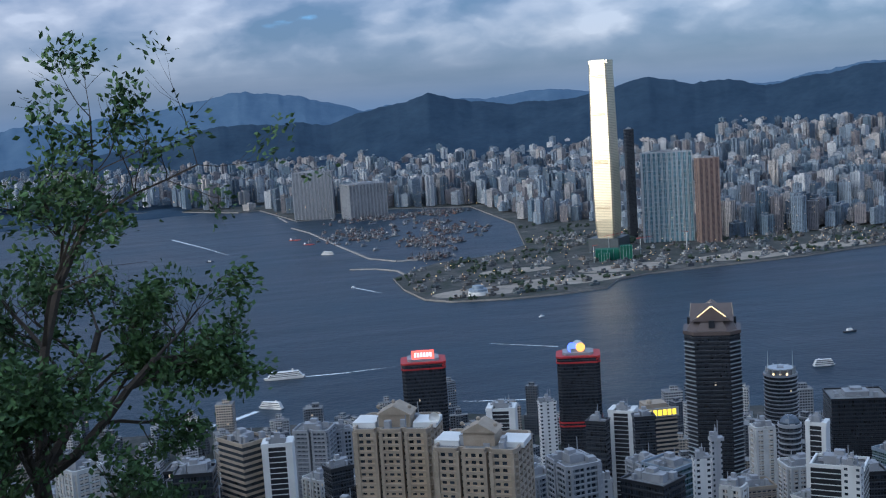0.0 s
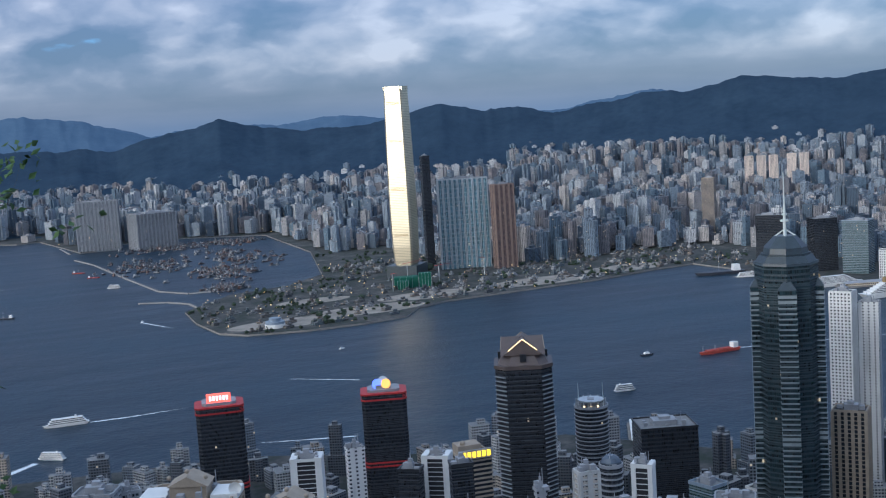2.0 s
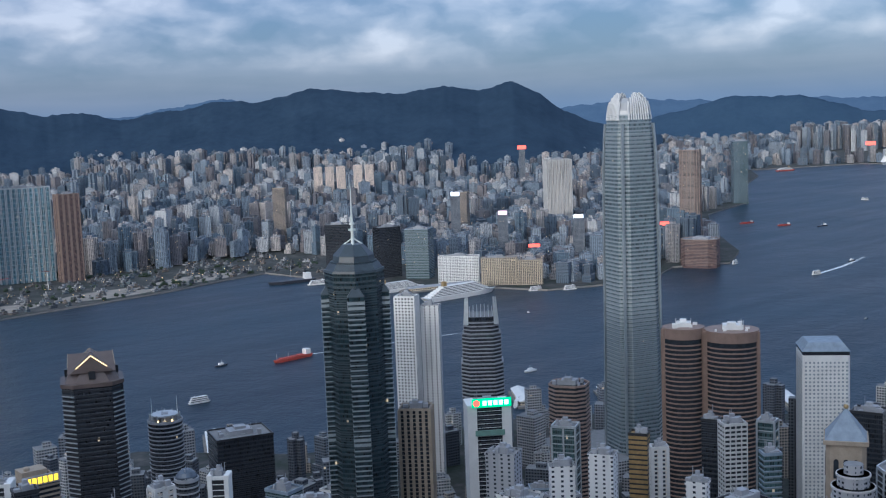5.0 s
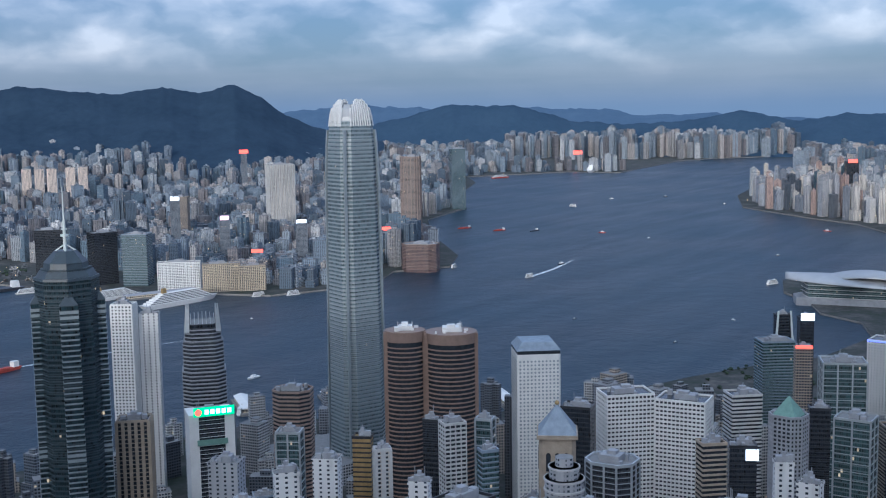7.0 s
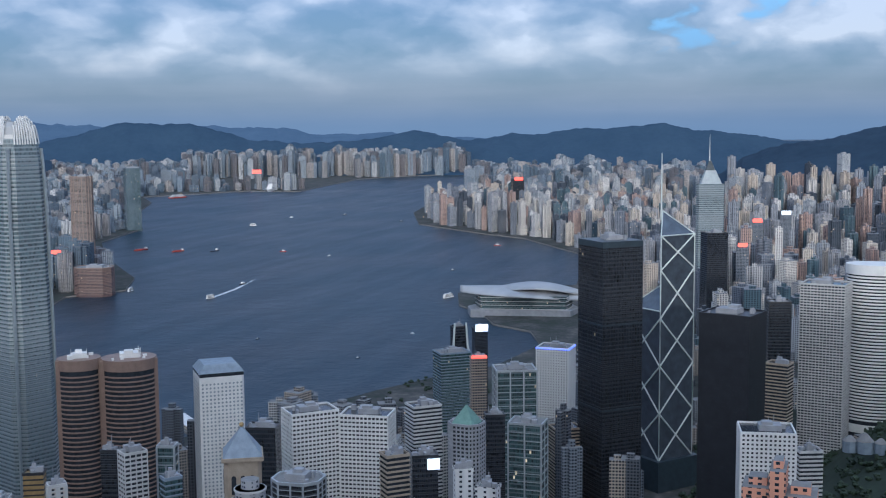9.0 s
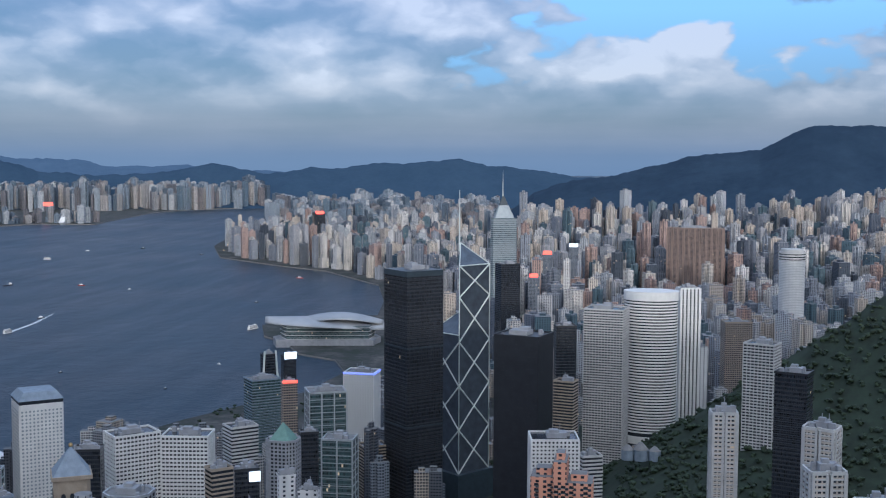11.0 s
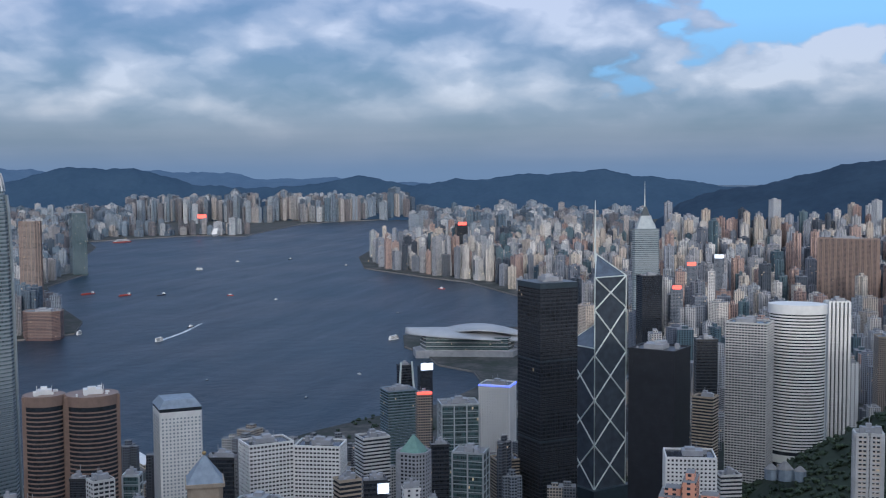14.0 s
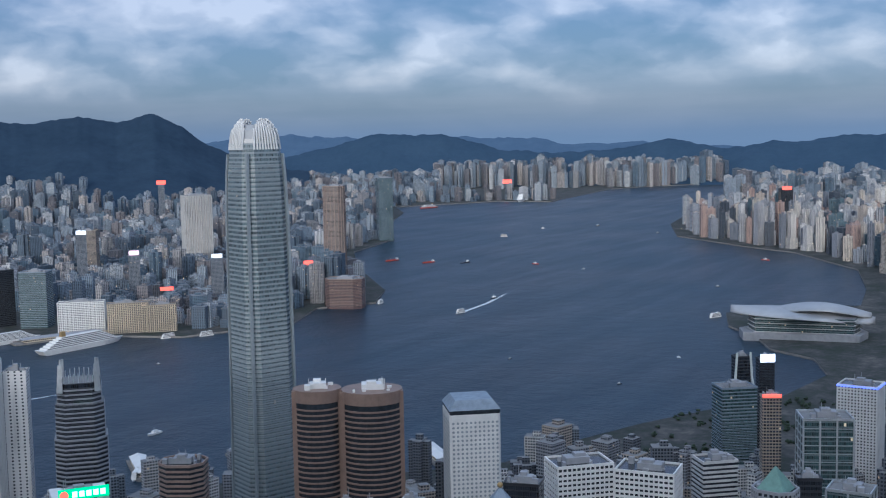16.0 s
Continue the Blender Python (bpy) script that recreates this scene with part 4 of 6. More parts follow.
def exhibition_hall():
    t = thing("exhibition_hall", 2398, 583, 4, 78, "waterfront exhibition hall with swooping silver wing roofs", "exhibition hall")
    bm = bmesh.new()
    prism(bm, [(-112, -52), (95, -60), (112, -10), (95, 50), (-90, 55), (-122, 0)], -6, 12)
    part("podium", bm, M_GREY, t)
    bm = bmesh.new()
    prism(bm, [(-90, -42), (85, -46), (98, 0), (85, 42), (-80, 44), (-104, 0)], 12, 40)
    part("glass_wall", bm, M_TEAL, t)
    for z in (12, 20, 28, 36):
        bm = bmesh.new()
        prism(bm, grow([(-90, -42), (85, -46), (98, 0), (85, 42), (-80, 44), (-104, 0)], 3), z, z + 1.1)
        part("terrace", bm, M_CONCRETE, t)

    def wing(name, x0, x1, half, z0, rise, dip, shift):
        bm = bmesh.new()
        nu, nv = 24, 12
        grid = []
        for i in range(nu + 1):
            u = i / nu
            row = []
            for j in range(nv + 1):
                v = j / nv * 2 - 1
                wdt = half * (math.sin(math.pi * min(1, 0.04 + u * 0.93)) ** 0.8)
                z = z0 + rise * math.sin(math.pi * u) - dip * v * v + shift * (1 - u) ** 2.2
                row.append(bm.verts.new((x0 + (x1 - x0) * u, v * wdt, z)))
            grid.append(row)
        for a, b in zip(grid, grid[1:]):
            for j in range(nv):
                bm.faces.new((a[j], b[j], b[j + 1], a[j + 1]))
        ob = part(name, bm, M_ROOFM, t)
        ob.data.shade_smooth()
        mod = ob.modifiers.new("thick", "SOLIDIFY")
        mod.thickness = 1.0 * K
    wing("roof_wing", -138, 124, 66, 40, 10, 13, 16)
    wing("roof_wing", -76, 118, 44, 47, 17, 10, 2)
    FOOTPRINTS.append((2398, 583, 130))


# ---- towers in repeated styles ----
STYLE = {
    # wall, band, floor, band height, proud, mullion spacing, mullion width, depth by width, ring
    "res": (M_BEIGE, M_STONE, 3.1, 1.1, 0.9, 6.5, 1.6, 0.8, "bay"), "slab": (M_BLACK, M_WHITE, 3.2, 0.5, 0.15, 0, 0, 0.7, "ends"),
    "flats": (M_FLATS, M_GREY, 3.1, 0.9, 0.8, 7.0, 1.4, 0.8, "bay"), "dark": (M_DARKGLASS, M_BLACK, 3.8, 0.9, 0.3, 0, 0, 0.8, "box"),
    "plainw": (M_WHITEF, None, 3.2, 0, 0, 0, 0, 0.8, "box"), "plaing": (M_GREYF, None, 3.2, 0, 0, 0, 0, 0.8, "box"),
    "stripe": (M_DEEP, M_STONE, 3.5, 1.5, 0.6, 0, 0, 0.8, "box"), "stripew": (M_DEEP, M_CONCRETE, 3.5, 1.8, 0.6, 0, 0, 0.8, "box"),
    "round": (M_DARKGLASS, M_GREY, 3.7, 1.0, 0.5, 0, 0, 1.0, "round"), "flatsc": (M_CREAM, M_CONCRETE, 3.1, 0.8, 0.7, 6.0, 1.6, 0.8, "bay"),
    "gridw": (M_DEEP, M_WHITE, 3.4, 1.8, 0.6, 3.6, 1.7, 0.8, "box"), "bank": (M_DARKGLASS, M_WHITE, 3.8, 0.4, 0.2, 0, 0, 0.7, "ends"),
    "gridc": (M_DEEP, M_STONE, 3.6, 0.6, 0.3, 5.0, 2.6, 0.8, "box"), "brown": (M_DEEP, M_BRONZE, 3.8, 1.8, 0.6, 0, 0, 0.9, "oct"),
    "framed": (M_TEAL, M_STEEL, 7.0, 0.6, 0.8, 12.0, 1.4, 0.8, "box"), "gold": (M_GOLDG, M_BLACK, 3.8, 1.2, 0.3, 0, 0, 0.8, "box"),
    "gridg": (M_DEEP, M_CONCRETE, 3.4, 1.6, 0.6, 4.0, 0.8, 0.8, "box"), "teal": (M_TEAL, M_SLATE, 3.8, 0.8, 0.3, 0, 0, 0.8, "box"),
    "white": (M_DEEP, M_WHITE, 3.6, 2.0, 0.5, 3.6, 1.0, 0.7, "box"), "oct": (M_DARKGLASS, M_STEEL, 3.8, 0.5, 0.4, 9.0, 1.2, 0.9, "oct"),
    "greyp": (M_DEEP, M_GREY, 3.4, 1.4, 0.6, 3.4, 1.2, 0.9, "oct"), "tan": (M_TAN, M_STONE, 3.2, 0.7, 0.4, 0, 0, 0.8, "box"),
    "finw": (M_DEEP, M_WHITE, 3.6, 0.5, 0.2, 6.0, 3.2, 0.7, "box"), "pink": (M_PINK, M_STONE, 3.1, 0.7, 0.5, 6.0, 1.4, 0.7, "bay"),
    "brownres": (M_BROWNRES, M_BRONZE, 3.0, 0.6, 0.3, 12.0, 2.4, 0.25, "bay"), "round2": (M_WHITE, M_CONCRETE, 3.2, 1.0, 0.4, 0, 0, 1.0, "round"),
    "blue": (M_BLUE, M_STEEL, 12.0, 0.8, 0.4, 18.0, 2.2, 0.3, "bay"), "redb": (M_REDB, M_BRONZE, 3.1, 0.5, 0.2, 14.0, 2.5, 0.5, "bay"),
    "dkslab": (M_FLATS, M_GREY, 3.1, 0.5, 0.2, 14.0, 2.0, 0.35, "bay"), "hotelw": (M_HOTELW, M_WHITE, 3.6, 0.8, 0.8, 8.0, 1.0, 0.3, "box"),
    "hotelc": (M_HOTELC, M_STONE, 3.6, 0.8, 0.8, 8.0, 1.0, 0.35, "box"), "tan2": (M_TAN, M_BRONZE, 3.6, 0.7, 0.3, 9.0, 1.6, 0.8, "oct"),
    "pinkl": (M_PINKL, None, 3.1, 0, 0, 0, 0, 0.35, "bay"), "dkred": (M_REDB, M_BRONZE, 3.6, 0.8, 0.4, 0, 0, 0.7, "oct"),
}


def outline(kind, w, d):
    if kind == "round":
        return oval(w, d, 22)
    if kind == "oct":
        return rect(w, d, 0.26 * min(w, d))
    if kind == "bay":
        # a stepped front with recessed light wells
        k = max(2, round(w / 14))
        q = w / k
        r = min(2.2, d * 0.12)
        front = []
        for i in range(k):
            x = -w / 2 + i * q
            front += [(x + 0.12 * q, -d / 2), (x + 0.88 * q, -d / 2), (x + 0.88 * q, -d / 2 + r), (x + 1.12 * q, -d / 2 + r)]
        front = front[:-1]
        front[-1] = (w / 2 - 0.12 * q, -d / 2 + r)
        front = front[:-1]
        return front + [(w / 2, -d / 2 + r), (w / 2, d / 2 - r)] + [(-x, -y) for x, y in front] + [(-w / 2, d / 2 - r), (-w / 2, -d / 2 + r)]
    return rect(w, d)


def place(name, e, nn, h, wide, style, label):
    wall, band, floor, band_h, proud, fins, fin_w, deep, ring = STYLE[style]
    rng = random.Random(int(e * 13 + nn * 7))
    az = math.degrees(math.atan2(e, nn))
    off = 0 if ring == "round" else rng.choice((-1, 1)) * rng.uniform(6, 24)
    if deep < 0.5:
        off *= 0.3
    a = abs(radians(off))
    w = wide / (math.cos(a) + deep * math.sin(a))
    far = math.hypot(e, nn) > 1700
    t = tower(name, e, nn, h, outline(ring, w, w * deep), az + off, label, wall, band, floor, band_h, proud, fins, fin_w, joined=far, category=name.replace("_", " "))
    t["style"] = style
    z0 = t.location[2] / K
    if ring == "ends":
        # blank end walls stand proud of the glass
        for s in (-1, 1):
            bm = bmesh.new()
            box(bm, s * (w / 2 - 0.1 * w), 0, -8, 0.22 * w, w * deep + 1.6, h - z0 + 10)
            part("end_wall", bm, M_WHITE if style != "flats" else M_GREY, t)
    return t


def on_roof(t, h, name, bm_fill, mat, label=""):
    """Put one more part on the roof of a tower."""
    bm = bmesh.new()
    bm_fill(bm, h - t.location[2] / K)
    return part(name, bm, mat, t, label)


gold_tower()
claw_tower()
spired_tower()
pediment_tower()
red_topped(230, 1170, 136, 11, True)
red_topped(404, 1163, 125, 19, False)
porthole_tower()
round_tower(908, 640, 38, 193, "brown banded round office tower with dark window rings")
round_tower(932, 603, 49, 191, "broader brown banded round office tower")
braced_tower()
square_tower()
pyramid_spire_tower()
oval_tower()
stepped_harbour_tower()
pyramid_stone_tower()
salmon_tower()
exhibition_hall()
tower("black_tower", 1050, 68, 237, rect(46, 40), 86 + 22, "broad black glass office tower with a flat roof", M_BLACK, M_BLACK, 3.8, 0.5, 0.08, category="office tower")

res_a = place("residential_tower", 79, 473, 260, 42, "res", "beige apartment tower with balconies and a pedimented roof")
res_b = place("residential_tower", 108, 426, 260, 43, "res", "beige apartment tower with stepped roof and pediment")
place("apartment_block", 32, 619, 217, 19, "slab", "white apartment slab with a black glass front")
place("apartment_block", 67, 757, 186, 31, "flats", "dark grey apartment block with rows of balconies")
place("apartment_block", 87, 765, 181, 16, "flats", "dark grey narrow apartment block with balconies")
place("office_block", 59, 557, 217, 16, "dark", "dark curved glass office block with pale bands")
place("office_block", 209, 772, 180, 23, "slab", "white walled office block with a dark recess")
place("office_block", 265, 839, 162, 15, "plainw", "slim white blank-walled office block")
place("office_block", 287, 725, 180, 21, "slab", "pale grey block with a dark window strip")
place("office_block", 271, 646, 197, 15, "dark", "slim dark glass office block")
place("office_block", 263, 713, 178, 17, "dark", "dark glass office block beside paler ones")
store = place("store_building", 340, 790, 157, 30, "stripe", "beige striped store building with a lit rooftop sign")
masts = place("office_block", 515, 915, 141, 30, "round", "dark round office tower with twin masts")
place("office_block", 597, 923, 110, 61, "dark", "broad dark glass slab with rooftop plant")
place("apartment_block", 315, 569, 204, 15, "flatsc", "tall cream apartment block with window bays")
domed = place("office_block", 362, 622, 186, 14, "round", "bronze round office tower with a glazed dome")
place("apartment_block", 337, 544, 210, 13, "slab", "slim white apartment tower with a window strip")
dish = place("office_block", 290, 432, 223, 10, "plainw", "white blank-walled block with a rooftop dish")
place("apartment_block", 245, 503, 212, 10, "plainw", "slim white apartment tower with blank walls")
place("apartment_block", 269, 536, 211, 7, "plaing", "slim grey apartment tower with blank walls")
place("apartment_block", 242, 460, 211, 13, "flatsc", "pale apartment block with a stepped roof")
place("office_block", 209, 562, 188, 14, "plaing", "grey block with an emblem on its rooftop screen")
place("hotel_tower", 826, 938, 207, 26, "gridw", "tall white twin tower of serviced flats")
place("hotel_tower", 852, 929, 194, 22, "plainw", "tall white blank-sided tower of serviced flats")
bank = place("bank_tower", 751, 747, 135, 43, "bank", "white-framed bank tower with dark glass front")
place("office_block", 664, 748, 149, 29, "gridc", "cream office block with tall vertical window slots")
place("office_block", 833, 718, 142, 42, "brown", "brown octagonal office block with striped floors")
place("office_block", 717, 623, 143, 23, "framed", "dark office block with a white outer frame")
place("office_block", 589, 571, 160, 26, "plaing", "grey office block with a flat screen roof")
place("apartment_block", 526, 461, 187, 16, "plainw", "white apartment block with rooftop tanks")
place("apartment_block", 605, 493, 170, 20, "plainw", "white apartment block with few windows")
place("office_block", 699, 534, 156, 16, "gold", "brown and gold glass office block")
place("apartment_block", 660, 487, 163, 13, "flatsc", "cream apartment block with a lit lamp on its roof")
place("office_block", 747, 502, 162, 15, "dark", "dark slab office with rooftop plant")
place("office_block", 739, 478, 165, 21, "gridg", "pale grey glass grid office tower")
place("office_block", 786, 477, 157, 16, "framed", "glass office with a pale outer frame")
place("office_block", 702, 424, 161, 15, "teal", "green glass office block")
place("office_block", 560, 386, 184, 14, "plainw", "white block with a slanting roof")
place("office_block", 849, 426, 160, 28, "dark", "low black glass office block")
place("hotel_tower", 911, 412, 160, 49, "white", "white hotel tower with rows of square windows")
place("hotel_tower", 930, 366, 156, 48, "white", "white office tower with rows of square windows")
place("office_block", 707, 329, 167, 42, "oct", "octagonal glass office with a pale frame")
place("office_block", 770, 283, 170, 21, "stripe", "dark striped office with a brown penthouse")
screen = place("office_block", 805, 273, 161, 21, "dark", "black glass office with a lit white screen")
place("office_block", 994, 337, 150, 33, "stripew", "beige striped office block with a flat roof")
pyramid = place("office_block", 910, 271, 159, 35, "greyp", "stepped grey tower with a green pyramid roof")
place("office_block", 965, 262, 153, 18, "dark", "dark glass office behind the pyramid roof")
place("bank_tower", 1115, 282, 162, 44, "framed", "grey exposed-frame bank tower with cross trusses")
place("bank_tower", 972, 234, 147, 34, "framed", "lower grey exposed-frame office wing")
violet = place("office_tower", 1466, 316, 117, 49, "gridw", "white gridded tower with a violet-lit crown")
place("office_tower", 1432, 446, 110, 49, "teal", "dark green and red glass office tower")
signed = place("office_tower", 1558, 444, 119, 22, "dark", "dark office tower with a lit white sign")
pylons = place("office_tower", 1492, 455, 132, 22, "dark", "dark tower with two pale pylons")
tanroof = place("office_block", 1298, 372, 132, 20, "tan", "tan office block with a red-lit roof")
place("office_block", 1175, 243, 90, 35, "stripe", "low dark block with white stripes")
place("apartment_block", 670, 202, 195, 12, "plainw", "white apartment block with rounded corner")
place("apartment_block", 655, 182, 190, 15, "plainw", "white rooftop block with plain walls")
place("office_block", 949, 34, 161, 45, "gridw", "white gridded office with grey roof")
place("office_block", 990, 2, 135, 23, "stripew", "white striped office block with stepped roof")
place("office_block", 1249, 33, 154, 28, "stripe", "slim striped office tower")
place("office_block", 1419, 40, 193, 29, "dark", "slim dark tower with white edges")
place("hotel_tower", 1470, -13, 210, 59, "gridg", "tall grey hotel tower with fine windows")
place("office_tower", 1575, -125, 227, 32, "finw", "tall white tower with dark vertical window strips")
place("apartment_tower", 744, -93, 232, 20, "flatsc", "slim cream apartment tower with bay windows")
place("government_block", 1236, -183, 205, 40, "gridg", "grey-green office block with a grid of windows")
place("office_block", 984, -178, 219, 33, "dark", "dark stepped glass office on the slope")
place("apartment_block", 684, -149, 237, 24, "flatsc", "white apartment block on the slope")
place("apartment_block", 585, -133, 235, 25, "flatsc", "cream apartment block with bay windows")
place("apartment_block", 500, -142, 241, 22, "flatsc", "tall pale apartment block behind the tree")
place("apartment_block", 450, -166, 291, 23, "pink", "tall pink apartment block with pale bays")
place("estate_block", 2989, -240, 226, 145, "brownres", "broad brown housing estate slab")
cylinder = place("office_tower", 2299, -376, 222, 49, "round2", "tall white cylindrical tower with a dark crown")
place("office_tower", 2242, 182, 195, 50, "dark", "dark glass tower in front of the spired tower")
place("apartment_block", 1693, -155, 125, 18, "plainw", "slim white apartment slab by the wooded slope")
place("apartment_block", 1886, -226, 139, 51, "tan", "tan housing blocks beside the wooded slope")
place("residential_slab", 1276, 2911, 245, 137, "blue", "broad blue glass residential tower")
place("residential_slab", 1352, 2823, 226, 64, "redb", "brown tower with red vertical strips")
place("residential_slab", 1232, 3061, 308, 28, "dark", "slim dark residential tower beside the gold one")
place("residential_slab", 501, 4532, 186, 160, "dkslab", "broad dark residential slab on a pale podium")
place("residential_slab", 683, 4447, 132, 180, "flats", "row of dark residential towers by the shelter")
place("residential_slab", 2087, 2932, 184, 42, "tan", "tall slim tan residential tower")
place("office_block", 1794, 2278, 132, 69, "dark", "dark harbour-side office block")
place("office_block", 1852, 2166, 125, 68, "dark", "dark harbour-side office block with pale strips")
place("office_block", 1878, 2077, 123, 69, "teal", "green glass harbour-side office block")
place("hotel", 1862, 1927, 68, 95, "hotelw", "long white waterfront hotel")
place("hotel", 1905, 1841, 65, 82, "hotelc", "cream lit waterfront hotel")
hotel_sign = place("hotel", 1945, 1785, 59, 59, "hotelc", "cream waterfront block with a lit red sign")
place("hotel_tower", 2629, 1823, 270, 61, "tan2", "tall bronze tower with stepped shoulders")
place("residential_slab", 2830, 2465, 230, 92, "flatsc", "tall pale pair of residential towers")
place("office_tower", 3898, 2480, 239, 63, "teal", "tall teal glass tower by the far shore")
for k in (-1, 0, 1):
    place("residential_slab", 3071 + 38 * k, 3945 - 30 * k, 178, 38, "pinkl", "pale pink sunlit residential tower on the far slope")
for k in (-1, 1):
    place("residential_slab", 3184 + 19 * k, 3855 - 15 * k, 181, 38, "pinkl", "pale pink residential tower beside its twin")
place("residential_slab", 2510, 2580, 148, 53, "tan", "slim tower with a lit white sign")
place("office_block", 2395, 1635, 68, 103, "dkred", "low dark red-brown building on the far quay")
redsign = place("residential_slab", 4560, 1140, 175, 52, "dark", "dark tower with a red-lit roof sign")

# ---- crowns, signs and masts of the placed towers ----


def pediment(bm, w, d, z, rise):
    box(bm, 0, 0, z, w, d, 6)
    v = [bm.verts.new(p) for p in ((-w / 2 - 1, -d / 2 - 1, z + 6), (w / 2 + 1, -d / 2 - 1, z + 6), (0, -d / 2 - 1, z + 6 + rise), (-w / 2 - 1, d / 2, z + 6), (w / 2 + 1, d / 2, z + 6), (0, d / 2, z + 6 + rise))]
    for q in ((0, 1, 2), (5, 4, 3), (0, 2, 5, 3), (2, 1, 4, 5), (1, 0, 3, 4)):
        bm.faces.new([v[i] for i in q])


def ball(bm, x, y, z, r):
    bmesh.ops.create_icosphere(bm, subdivisions=2, radius=r, matrix=Matrix.Translation((x, y, z)))


for t, w in ((res_a, 15), (res_b, 14)):
    on_roof(t, 260, "pediment", lambda bm, z: pediment(bm, w, 12, z, 4.2), M_STONE, "beige gabled roof house")
    on_roof(t, 260, "roof_balls", lambda bm, z: [ball(bm, x, -5, z + 9.5 + (2.5 if not x else 0), 1.0) for x in (-7.5, 0, 7.5)], M_STONE)
    on_roof(t, 260, "roof_slab", lambda bm, z: box(bm, -14.5, 0, z, 11, 14, 2.4), M_WHITE)
    on_roof(t, 260, "roof_slab", lambda bm, z: box(bm, 14.5, 0, z, 11, 14, 2.4), M_WHITE)


def dish_shape(bm, z, x, y, r):
    rings = []
    for i in range(5):
        a = i / 4 * 1.1
        rings.append([bm.verts.new((x + r * math.sin(a) * math.cos(b), y - r * (1 - math.cos(a)) * 0.8, z + 3 + r * math.sin(a) * math.sin(b))) for b in [2 * math.pi * q / 20 for q in range(20)]])
    for p, q in zip(rings, rings[1:]):
        for j in range(20):
            bm.faces.new((p[j], p[(j + 1) % 20], q[(j + 1) % 20], q[j]))
    tube(bm, (x, y, z), (x, y, z + 3), 0.3, 5)


on_roof(res_a, 260, "satellite_dish", lambda bm, z: dish_shape(bm, z + 1, 19, -4, 3.0), M_WHITE, "large white satellite dish")
on_roof(dish, 223, "satellite_dish", lambda bm, z: dish_shape(bm, z + 1, 0, -2, 1.8), M_WHITE, "white satellite dish")
on_roof(store, 157, "sign_board", lambda bm, z: box(bm, 0, -13, z - 1, 27, 1.2, 7), M_GREY)
on_roof(store, 157, "roof_house", lambda bm, z: (box(bm, -3, 0, z, 18, 14, 8), ball(bm, -7, -3, z + 9, 2.2)), M_STONE)
for k in range(6):
    on_roof(store, 157, "sign_bar", lambda bm, z: box(bm, -9.5 + 3.8 * k, -13.8, z + 0.3, 2.7, 0.6, 4.4), M_SIGN_Y, "lit yellow bar of the sign")
on_roof(masts, 141, "crown_ring", lambda bm, z: [tube(bm, (13 * math.cos(a), 13 * math.sin(a), z), (13 * math.cos(a), 13 * math.sin(a), z + 7), 0.6, 5) for a in [q * math.pi / 6 for q in range(12)]] + [prism(bm, oval(24, 24, 18), z + 5, z + 6.2)], M_STEEL)
on_roof(masts, 141, "twin_masts", lambda bm, z: [tube(bm, (x, 0, z), (x, 0, z + 21), 0.45, 6, 0.15) for x in (-11, 11)], M_BRACE)
on_roof(masts, 141, "roof_lamps", lambda bm, z: [ball(bm, x, -12, z + 2, 0.9) for x in (-6, 0, 6)], M_LAMP)
on_roof(domed, 186, "glazed_dome", lambda bm, z: bmesh.ops.create_uvsphere(bm, u_segments=14, v_segments=8, radius=7.2, matrix=Matrix.Translation((0, 0, z))), M_MIRROR, "dark glazed roof dome")
on_roof(bank, 135, "sign_board", lambda bm, z: box(bm, 2, -16, z + 0.5, 36, 1.5, 8), M_SIGN_G, "lit green sign board")
on_roof(bank, 135, "sign_disc", lambda bm, z: tube(bm, (-12, -16.7, z + 4.5), (-12, -17.4, z + 4.5), 3.0, 18), M_SIGN_R)
for i in range(5):
    on_roof(bank, 135, "sign_bar", lambda bm, z: box(bm, -4.5 + 5 * i, -17, z + 2.4, 3.6, 0.5, 4.2), M_SIGN_W)
on_roof(bank, 135, "glass_ledge", lambda bm, z: box(bm, 0, -16.2, z - 26, 27, 1.2, 5), M_COPPER)
on_roof(pyramid, 159, "pyramid_roof", lambda bm, z: prism(bm, rect(20, 20), z, z + 15, top=rect(1, 1)), M_COPPER, "green copper pyramid roof")
on_roof(violet, 117, "lit_crown", lambda bm, z: [box(bm, x, y, z - 1.0, sx, sy, 1.3) for x, y, sx, sy in ((0, -17.2, 44, 0.6), (0, 17.2, 44, 0.6), (-21.7, 0, 0.6, 33.6), (21.7, 0, 0.6, 33.6))], M_SIGN_B, "violet lamp strip under the roof edge")
on_roof(screen, 161, "lit_screen", lambda bm, z: box(bm, 6, -9.3, z - 9, 9, 0.8, 8), M_SIGN_W, "lit white screen")
on_roof(signed, 119, "lit_screen", lambda bm, z: box(bm, 0, -10, z - 3, 18, 1, 10), M_SIGN_W, "lit white roof sign")
on_roof(pylons, 132, "pylon", lambda bm, z: loft(bm, [(z - 40, [(-13 + px, -8 + py) for px, py in rect(3, 3)]), (z - 25, [(-10 + px, -8 + py) for px, py in rect(2.4, 2.4)]), (z + 6, [(-8 + px, -8 + py) for px, py in rect(2, 2)])]), M_BRACE)
on_roof(pylons, 132, "pylon", lambda bm, z: loft(bm, [(z - 40, [(13 + px, -8 + py) for px, py in rect(3, 3)]), (z - 25, [(10 + px, -8 + py) for px, py in rect(2.4, 2.4)]), (z + 6, [(8 + px, -8 + py) for px, py in rect(2, 2)])]), M_BRACE)
